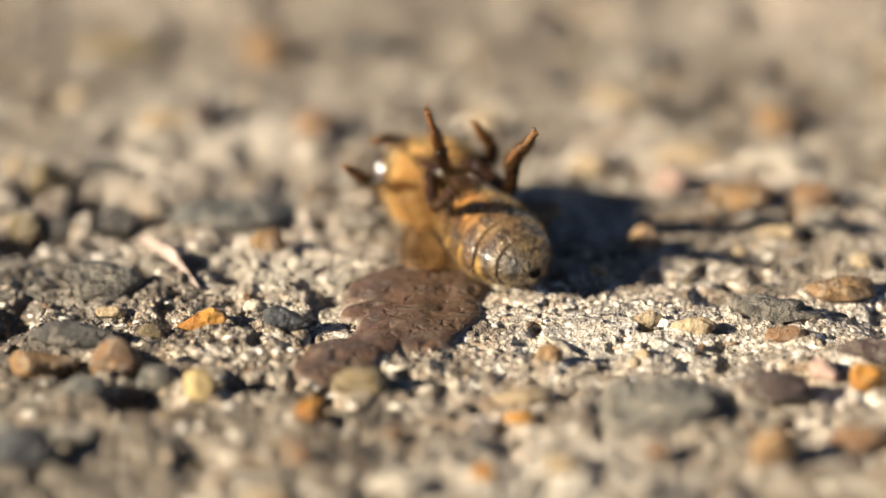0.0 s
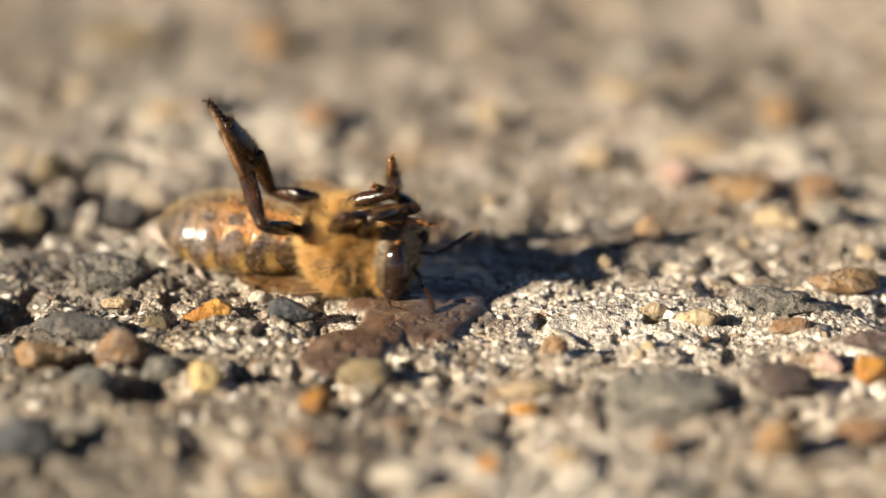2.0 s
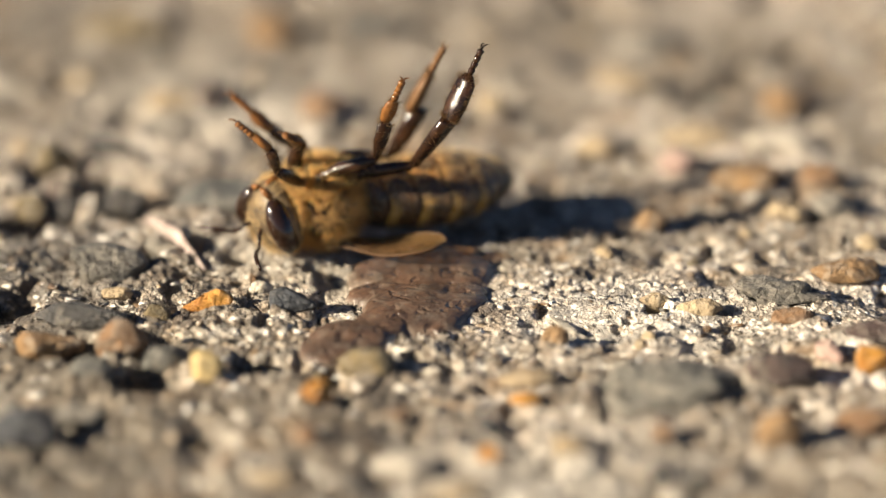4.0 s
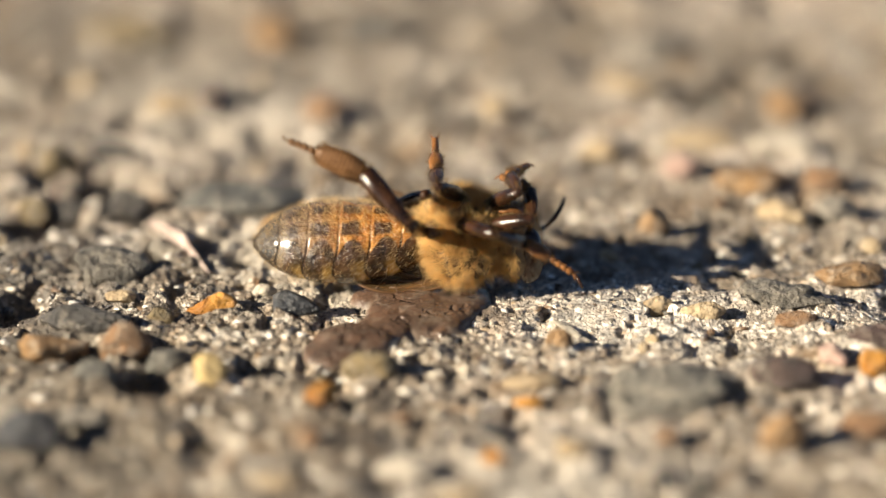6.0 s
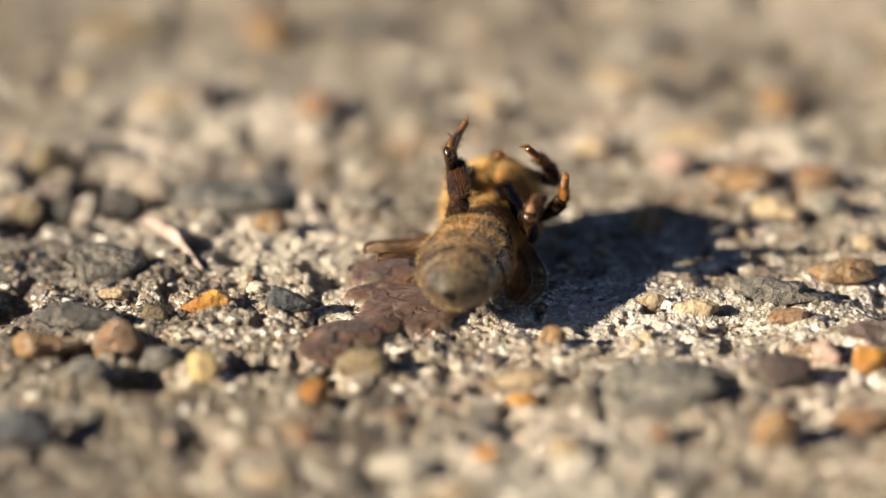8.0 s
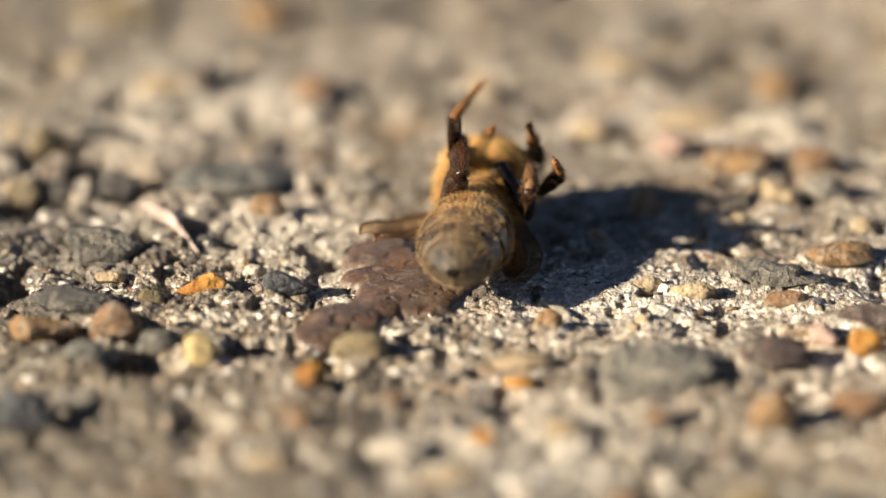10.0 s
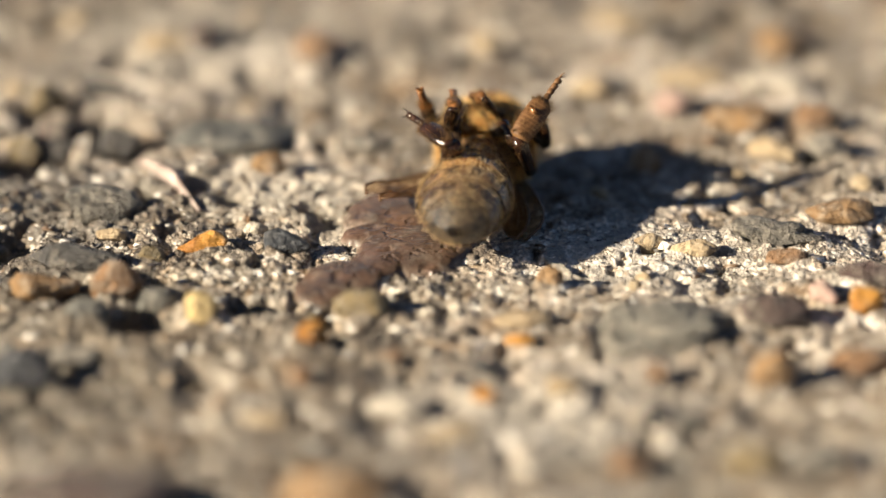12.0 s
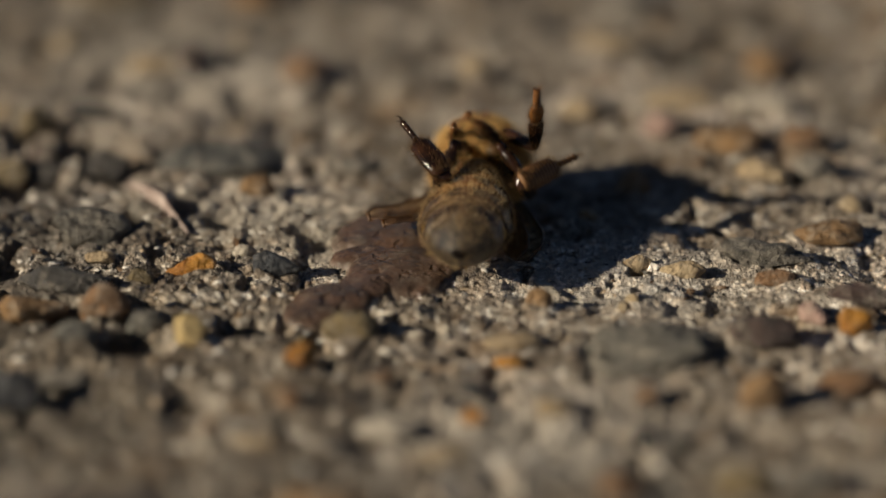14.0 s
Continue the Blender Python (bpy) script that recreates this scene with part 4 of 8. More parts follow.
def build_bee():
    bee = new("bee")
    tagged(bee, "honeybee on its back, striped brown abdomen, legs in the air", "bee")
    cuts = (1.55, 0.1, -1.35, -2.85, -4.3, -5.65, -6.85)
    for i in range(6):
        build_segment(bee, cuts[i], cuts[i + 1], i)
    rng = random.Random(77)
    thorax = part("thorax", blob((0, 3.05, 2.1), (2.12, 1.88, 1.72), 5), BEE["thorax"], bee, "dark thorax under golden fur")

    def furred(n):
        # short velvet with two bare seams down each side
        seam = abs(n.y - 0.42 - 0.15 * n.z) < 0.075 or abs(n.y + 0.28 + 0.2 * n.z) < 0.05
        return n.z < 0.95 and not (seam and -0.35 < n.z < 0.75) and noise.noise(n * 3.1) > -0.42

    part("fur", hairs(rng, 12000, ellipsoid_roots((0, 3.05, 2.1), (2.12, 1.88, 1.72), furred), 0.62, 0.007, (0, -0.25, 0.15)), BEE["hair"], thorax, "dense golden fur")
    for s in (-1, 1):
        for (x, y, z), r in (((0.45, 4.25, 3.72), (.36, .42, .42)), ((0.62, 3.05, 3.9), (.48, .5, .36)), ((0.72, 1.75, 3.62), (.52, .62, .42))):
            part("coxa", blob((s * x, y, z), r, 8 + s + int(y), 0.08, ICO2), BEE["thorax"], thorax)
    part("breast_fur", hairs(rng, 7500, ellipsoid_roots((0, 3.0, 2.3), (1.85, 1.85, 1.75), lambda n: n.z > 0.4 and (abs(n.x) > 0.14 or n.y < -0.4) and noise.noise(n * 4.3) > -0.28), 0.95, 0.0065, (0, -0.1, 0.1)), BEE["hair"], thorax, "long pale breast fur")
    part("outer_fur", hairs(rng, 1500, ellipsoid_roots((0, 3.05, 2.1), (2.1, 1.86, 1.7)), 1.05, 0.006, (0, -0.2, 0.2)), BEE["pale_hair"], thorax, "long thin outer hairs")
    part("waist_fur", hairs(rng, 1500, ellipsoid_roots((0, 1.75, 2.4), (1.35, 0.5, 1.35), lambda n: n.y < 0.5), 0.6, 0.0075, (0, -0.3, 0.2)), BEE["hair"], thorax, "pale tufts at the waist")
    # the head, face forward, crown towards the ground, tapering to the jaws
    v, f = blob((0, 0, 0), (1.92, 1.1, 1.75), 11, 0.04)
    head = part("head", ([Vector((p.x * (1 - 0.14 * p.z), p.y + 5.5, p.z + 2.25)) for p in v], f), BEE["face"], bee, "downy brown head, crown to the ground")
    part("fur", hairs(rng, 1100, ellipsoid_roots((0, 5.5, 2.25), (1.86, 1.1, 1.75), lambda n: abs(n.x) < 0.5 and n.y > -0.3), 0.2, 0.007, (0, 0.1, -0.1)), BEE["pale_hair"], head, "short pale down")
    part("collar_fur", hairs(rng, 3000, ellipsoid_roots((0, 5.4, 2.2), (1.9, 1.1, 1.75), lambda n: n.y < -0.12), 0.45, 0.0075, (0, 0.35, -0.1)), BEE["hair"], head, "golden fur behind the eyes")
    part("crown_fur", hairs(rng, 1600, ellipsoid_roots((0, 5.4, 2.2), (1.75, 1.1, 1.75), lambda n: n.z < -0.35), 0.5, 0.006, (0, 0.2, 0.3)), BEE["pale_hair"], head, "pale fur on the crown")
    for s in (-1, 1):
        eye = part("eye", blob((0, 0, 0), (0.62, 0.76, 1.42), 15, 0.02), BEE["eye"], head, "glossy black-brown compound eye", (s * 1.3, 5.92, 2.3))
        eye.rotation_euler = Euler((radians(6), radians(-s * 24), radians(-s * 24)))
        ant = joined(curved([(s * .32, 6.4, 2.1), (s * .7, 6.85, 1.75), (s * 1.1, 7.15, 1.45)], [.10, .11, .10]),
                     curved([(s * 1.1, 7.15, 1.45), (s * 1.4, 7.5, 1.5), (s * 1.85, 7.85, 1.55), (s * 2.35, 8.1, 1.5), (s * 2.8, 8.25, 1.35)], [.08, .11, .115, .11, .07], 8))
        part("antenna", ant, BEE["dark_leg"], head, "elbowed dark antenna")
        part("mandible", curved([(s * .6, 6.0, 3.55), (s * .42, 6.2, 3.8), (s * .12, 6.2, 3.95)], [.18, .16, .08], 8), BEE["amber_leg"], head, "reddish jaw")
    part("proboscis", curved([(0, 5.8, 3.7), (0, 5.7, 4.0), (0, 5.3, 4.15), (0, 4.7, 4.15)], [.2, .17, .13, .06], 8), BEE["amber_leg"], head, "folded reddish tongue")
    wings = {}
    for s in (-1, 1):
        wings["fore", s] = build_wing(bee, s, 5.7, 2.9, (s * 1.5, 3.4, 0.75), "forewing", 0.15)
        wings["hind", s] = build_wing(bee, s, 5.0, 1.9, (s * 1.4, 2.7, 0.6), "hindwing", 0.1)
    legs = {}
    for kind in ("fore", "mid", "hind"):
        for s in (-1, 1):
            legs[kind, s] = build_leg(bee, kind, s)
    return bee, head, legs, wings


bee, head, legs, wings = build_bee()


# ---- sand and small stones, last ----
def build_grains(name, label, seed, count, x0, x1, y0, y1, lo, hi, tall, parent, material):
    rng = np.random.default_rng(seed)
    v0 = np.array([(1, 0, 0), (-1, 0, 0), (0, 1, 0), (0, -1, 0), (0, 0, 1), (0, 0, -1)], float)
    f0 = np.array([(0, 2, 4), (2, 1, 4), (1, 3, 4), (3, 0, 4), (2, 0, 5), (1, 2, 5), (3, 1, 5), (0, 3, 5)])
    x, y = rng.uniform(x0, x1, count), rng.uniform(y0, y1, count)
    size = lo + (hi - lo) * rng.random(count) ** 2.2
    z = ground_height(x, y) - size * 0.12
    q = rng.normal(size=(count, 4))
    q /= np.linalg.norm(q, axis=1)[:, None]
    w, i, j, k = q.T
    rot = np.stack([1 - 2 * (j * j + k * k), 2 * (i * j - k * w), 2 * (i * k + j * w), 2 * (i * j + k * w), 1 - 2 * (i * i + k * k), 2 * (j * k - i * w),
                    2 * (i * k - j * w), 2 * (j * k + i * w), 1 - 2 * (i * i + j * j)], -1).reshape(-1, 3, 3)
    shape = v0[None] * rng.uniform(0.6, 1.35, (count, len(v0), 1)) * rng.uniform(0.4, 1.4, (count, 1, 3))
    p = np.einsum('nij,nvj->nvi', rot, shape) * size[:, None, None]
    p[..., 2] *= tall
    p += np.stack([x, y, z], -1)[:, None]
    f = (f0[None] + (np.arange(count) * len(v0))[:, None, None]).reshape(-1, 3)
    me = bpy.data.meshes.new(name)
    me.vertices.add(count * len(v0))
    me.vertices.foreach_set("co", (p * MM).ravel())
    me.loops.add(f.size)
    me.loops.foreach_set("vertex_index", f.ravel().astype(np.int32))
    me.polygons.add(len(f))
    me.polygons.foreach_set("loop_start", np.arange(0, f.size, 3, dtype=np.int32))
    me.materials.append(material)
    me.update(calc_edges=True)
    ob = new(name, me)
    ob.parent = parent
    return tagged(ob, label, kind="stuff")


build_grains("sand", "fine angular sand set in the cement", 5, 3500, -26, 26, -15, 13, 0.05, 0.15, 0.15, ground, GRAINS)
build_grains("sand", "coarse angular sand set in the cement", 6, 4200, -31, 31, -31, 46, 0.10, 0.38, 0.2, ground, GRAINS)
build_grains("flakes", "glossy pale and dark flakes of broken stone", 7, 6500, -24, 24, -12.5, 4, 0.10, 0.46, 0.06, ground, FLAKES)
build_grains("gravel", "pale and dark grit in the near concrete", 8, 1500, -26, 26, -30, -10, 0.15, 0.62, 0.25, ground, GRAINS)
build_grains("gravel", "pale and dark grit in the concrete beyond", 9, 900, -32, 32, 3, 46, 0.2, 0.8, 0.22, ground, GRAINS)


def scatter_stones():
    """Small stones all over the concrete, as pieces of the ground."""
    rng = random.Random(12)
    kinds = ["tan", "grey", "pale", "grey", "grey", "green", "dark", "ochre", "rust", "tan", "olive", "slate", "tan"]
    shapes = []
    for i in range(26):
        v = stone_shape(ICO2, 900 + i, 0.28) * (1, rng.uniform(0.6, 0.95), rng.uniform(0.45, 0.8))
        me = bpy.data.meshes.new("stone")
        me.from_pydata([Vector(p) * MM for p in v], [], ICO2[1])
        me.materials.append(STONE[kinds[i % len(kinds)]])
        me.polygons.foreach_set("use_smooth", [True] * len(me.polygons))
        shapes.append(me)
    made = 0
    while made < 170:
        x, y = rng.uniform(-27, 27), rng.uniform(-29, 40)
        s = 0.25 + 0.6 * rng.random() ** 2.0
        if any(math.hypot(x - q[0], y - q[1]) < max(q[2], q[3]) + s for q in PLACED) or (-8 < x < 3.5 and -11 < y < 2):
            continue
        made += 1
        ob = new("stone", shapes[rng.randrange(len(shapes))])
        ob.parent = ground
        ob.location = (x * MM, y * MM, (float(ground_height(x, y)[0]) * 0.6) * MM)
        ob.rotation_euler = Euler((rng.uniform(-.4, .4), rng.uniform(-.4, .4), rng.uniform(0, 6.28)))
        ob.scale = (s, s, s)


scatter_stones()


def aim(x, y, z, turn, rise, roll=0.0):
    """A limb's pose at x, y, z (mm): its +Y turned from ahead to the left by turn and lifted by rise, and rolled about itself, in degrees."""
    d = Vector((-math.sin(radians(turn)) * math.cos(radians(rise)), math.cos(radians(turn)) * math.cos(radians(rise)), math.sin(radians(rise))))
    return Matrix.Translation(Vector((x, y, z)) * MM) @ Vector((0, 1, 0)).rotation_difference(d).to_matrix().to_4x4() @ Matrix.Rotation(radians(roll), 4, 'Y')


def lies(x, y, z, turn, nose=0.0, lean=0.0):
    """The bee's pose: place in mm, heading, nose up, lean to one side."""
    mid = Vector((0, 0, 2.1 * MM))
    set_down = Euler((radians(nose), radians(lean), radians(turn))).to_matrix().to_4x4()
    return Matrix.Translation(Vector((x * MM, y * MM, z * MM)) + mid) @ set_down @ Matrix.Translation(-mid)


def turned(angle):
    """The head's pose on the body, turned about the neck."""
    neck = Vector((0, 4.7, 2.3)) * MM
    return Matrix.Translation(neck) @ Matrix.Rotation(radians(angle), 4, 'Z') @ Matrix.Translation(-neck)


def spread(side, sweep, lift=0.0, twist=0.0, x=1.5, y=3.4, z=0.75):
    """A wing's pose: swept back from straight out, tip lifted, front edge turned up; its root in mm."""
    return pose(side * x * MM, y * MM, z * MM, twist, -side * lift, -side * sweep)


def motions():
    walk(bee, [
        (0.0, lies(1.13, 2.63, 0.00, 27.9, 0.0, -8.0)),
        (0.2, lies(0.07, 3.73, 0.00, 35.8, 0.0, -12.0)),
        (0.4, lies(-1.46, 4.33, 0.00, 46.8, 0.0, -16.0)),
        (0.6, lies(-2.65, 4.93, 0.00, 58.6, 0.0, -17.2)),
        (0.8, lies(-4.61, 5.45, 0.00, 79.3, 0.0, -15.6)),
        (1.0, lies(-6.55, 4.55, 0.00, 91.7, 0.0, -14.0)),
        (1.1, lies(-7.75, 6.30, 0.00, 140.3, 0.0, -7.0)),
        (1.2, lies(-7.55, 6.03, 0.00, 149.1, 0.0, 0.0)),
        (1.3, lies(-9.01, 5.54, 0.00, 173.0, 3.0, 2.0)),
        (1.4, lies(-10.05, 2.60, 0.05, 186.4, 6.0, 4.0)),
        (1.5, lies(-10.40, 1.10, 0.10, 194.0, 8.0, 6.0)),
        (1.6, lies(-11.00, 0.30, 0.05, 210.9, 5.0, 8.0)),
        (1.7, lies(-10.30, 0.50, 0.00, 217.4, 0.0, 12.7)),
        (1.8, lies(-8.99, -0.59, 0.00, 235.1, 0.0, 17.3)),
        (1.9, lies(-8.28, -0.49, 0.00, 241.6, 0.0, 22.0)),
        (2.0, lies(-7.56, -1.34, 0.00, 249.0, 0.0, 22.5)),
        (2.1, lies(-7.09, -1.78, 0.00, 258.8, 0.0, 23.0)),
        (2.2, lies(-6.83, -1.56, 0.00, 264.7, 0.0, 23.5)),
        (2.3, lies(-5.54, -1.56, 0.00, 295.7, 0.0, 24.0)),
        (2.4, lies(-4.62, -0.92, 0.00, 308.0, 0.0, 19.3)),
        (2.5, lies(-4.53, 0.29, 0.00, 317.7, 0.0, 14.7)),
        (2.6, lies(-3.91, 0.63, 0.00, 333.6, 0.0, 10.0)),
        (2.7, lies(-4.15, 0.58, 0.00, 350.9, -3.0, 5.0)),
        (2.8, lies(-3.82, -0.07, 0.00, 358.1, -6.0, 0.0)),
        (2.9, lies(-4.49, 0.25, 0.00, 362.3, -9.0, 0.0)),
        (3.0, lies(-4.38, 0.11, 0.00, 365.1, -9.0, 0.0)),
        (3.1, lies(-2.96, 1.87, 0.00, 400.5, -9.0, -8.0)),
        (3.2, lies(-2.02, 2.27, 0.20, 419.6, -6.0, -16.0)),
        (4.2, lies(-3.40, 1.20, 0.45, 480.0, 0.0, 0.0)),
        (5.3, lies(-3.20, -2.15, 0.45, 544.4, 8.0, 0.0)),
        (5.4, lies(-3.20, -2.20, 0.45, 546.0, 8.0, 2.7)),
        (5.5, lies(-3.20, -2.20, 0.45, 546.5, 8.0, 5.3)),
        (5.6, lies(-2.92, -2.40, 0.45, 557.8, 6.0, 8.0)),
        (5.7, lies(-2.94, -2.90, 0.42, 579.9, 2.0, 16.0)),
        (5.8, lies(-2.80, -3.78, 0.42, 606.7, 0.0, 24.0)),
        (5.9, lies(-2.34, -3.30, 0.42, 626.2, 0.0, 25.0)),
        (6.0, lies(-2.48, -3.14, 0.42, 627.7, 0.0, 26.0)),
        (6.1, lies(-2.06, -2.11, 0.42, 648.0, 0.0, 27.0)),
        (6.2, lies(-1.44, -1.80, 0.42, 659.0, 0.0, 28.0)),
        (6.3, lies(-0.94, -1.09, 0.42, 673.1, 0.5, 20.0)),
        (6.4, lies(-0.19, -1.82, 0.42, 683.2, -1.5, 12.0)),
        (6.5, lies(0.76, -2.72, 0.42, 695.7, -3.0, 7.0)),
        (6.6, lies(1.42, -3.17, 0.42, 704.6, -4.0, 2.0)),
        (6.7, lies(1.52, -3.08, 0.42, 706.7, -4.5, 1.7)),
        (6.8, lies(1.39, -2.76, 0.42, 709.6, -4.5, 1.3)),
        (6.9, lies(1.65, -3.16, 0.42, 707.0, -4.5, 1.0)),
        (7.0, lies(1.68, -2.85, 0.42, 706.3, -4.5, 0.7)),
        (7.2, lies(1.70, -3.13, 0.42, 705.8, -4.5, 0.0)),
        (8.2, lies(1.60, -2.95, 0.45, 709.0, -4.5, 0.0)),
        (9.3, lies(1.56, -2.76, 0.42, 711.2, -4.5, 0.0)),
        (9.5, lies(1.60, -2.53, 0.42, 711.1, -4.5, 0.0)),
        (10.0, lies(1.59, -2.37, 0.42, 711.1, -4.5, 0.0)),
        (10.5, lies(1.65, -2.42, 0.42, 711.2, -4.5, 0.0)),
        (11.0, lies(1.82, -2.45, 0.42, 710.9, -4.5, 0.0)),
        (11.5, lies(1.67, -2.44, 0.42, 710.8, -4.5, 0.0)),
        (12.0, lies(1.60, -2.43, 0.42, 710.5, -4.5, 0.0)),
        (12.5, lies(1.74, -2.40, 0.42, 711.8, -4.5, 0.0)),
        (13.0, lies(1.84, -2.41, 0.42, 711.8, -4.5, 0.0)),
        (13.5, lies(1.99, -2.55, 0.42, 711.6, -4.5, 0.0)),
        (14.0, lies(2.03, -2.44, 0.42, 713.3, -4.5, 0.0)),
    ])
    walk(head, [(0.0, turned(12)), (1.0, turned(16)), (1.5, turned(36)), (1.8, turned(14)), (2.0, turned(0)), (3.0, turned(8)), (4.2, turned(20)), (5.3, turned(38)), (5.6, turned(38)), (5.9, turned(10)), (6.5, turned(8)), (14.0, turned(8))])
    walk(wings["fore", -1], [(0.0, spread(-1, 60, 0, 0)), (1.0, spread(-1, 72, 0, 0)), (1.6, spread(-1, 50, 0, 0)), (2.0, spread(-1, 45, 0, 0)), (3.0, spread(-1, 42, 0, 0)), (3.2, spread(-1, 60, 0, 0)), (4.2, spread(-1, 50, 0, 0)), (5.3, spread(-1, 45, 0, 0)), (6.0, spread(-1, 60, 0, 0)), (6.5, spread(-1, 36, 0, 0)), (9.5, spread(-1, 37, 0, 0)), (11.0, spread(-1, 36, 0, 0)), (12.5, spread(-1, 42, 0, 0)), (13.0, spread(-1, 40, 0, 0)), (14.0, spread(-1, 44, 0, 0))])
    walk(wings["hind", -1], [(0.0, spread(-1, 65, 0, 0, 1.4, 2.7, 0.6)), (1.0, spread(-1, 77, 0, 0, 1.4, 2.7, 0.6)), (1.6, spread(-1, 55, 0, 0, 1.4, 2.7, 0.6)), (2.0, spread(-1, 50, 0, 0, 1.4, 2.7, 0.6)), (3.0, spread(-1, 47, 0, 0, 1.4, 2.7, 0.6)), (3.2, spread(-1, 65, 0, 0, 1.4, 2.7, 0.6)), (4.2, spread(-1, 55, 0, 0, 1.4, 2.7, 0.6)), (5.3, spread(-1, 50, 0, 0, 1.4, 2.7, 0.6)), (6.0, spread(-1, 65, 0, 0, 1.4, 2.7, 0.6)), (6.5, spread(-1, 41, 0, 0, 1.4, 2.7, 0.6)), (9.5, spread(-1, 42, 0, 0, 1.4, 2.7, 0.6)), (11.0, spread(-1, 41, 0, 0, 1.4, 2.7, 0.6)), (12.5, spread(-1, 47, 0, 0, 1.4, 2.7, 0.6)), (13.0, spread(-1, 45, 0, 0, 1.4, 2.7, 0.6)), (14.0, spread(-1, 49, 0, 0, 1.4, 2.7, 0.6))])
    walk(wings["fore", 1], [(0.0, spread(1, 50, 0, 0)), (1.0, spread(1, 50, 0, 0)), (1.5, spread(1, 40, 0, 0)), (2.0, spread(1, 78, 0, 0)), (2.5, spread(1, 78, 0, 0)), (3.0, spread(1, 55, 0, 0)), (4.2, spread(1, 45, 0, 0)), (5.3, spread(1, 32, 0, 0)), (5.7, spread(1, 60, 0, 0)), (6.0, spread(1, 82, 0, 0)), (6.4, spread(1, 66, -9, 24)), (9.5, spread(1, 66, -9, 24)), (14.0, spread(1, 66, -9, 24))])
    walk(wings["hind", 1], [(0.0, spread(1, 55, 0, 0, 1.4, 2.7, 0.6)), (1.0, spread(1, 55, 0, 0, 1.4, 2.7, 0.6)), (1.5, spread(1, 45, 0, 0, 1.4, 2.7, 0.6)), (2.0, spread(1, 83, 0, 0, 1.4, 2.7, 0.6)), (2.5, spread(1, 83, 0, 0, 1.4, 2.7, 0.6)), (3.0, spread(1, 60, 0, 0, 1.4, 2.7, 0.6)), (4.2, spread(1, 50, 0, 0, 1.4, 2.7, 0.6)), (5.3, spread(1, 37, 0, 0, 1.4, 2.7, 0.6)), (5.7, spread(1, 65, 0, 0, 1.4, 2.7, 0.6)), (6.0, spread(1, 86, 0, 0, 1.4, 2.7, 0.6)), (6.4, spread(1, 71, -9, 24, 1.4, 2.7, 0.6)), (9.5, spread(1, 71, -9, 24, 1.4, 2.7, 0.6)), (14.0, spread(1, 71, -9, 24, 1.4, 2.7, 0.6))])
    femur, tibia, foot = legs["fore", -1]
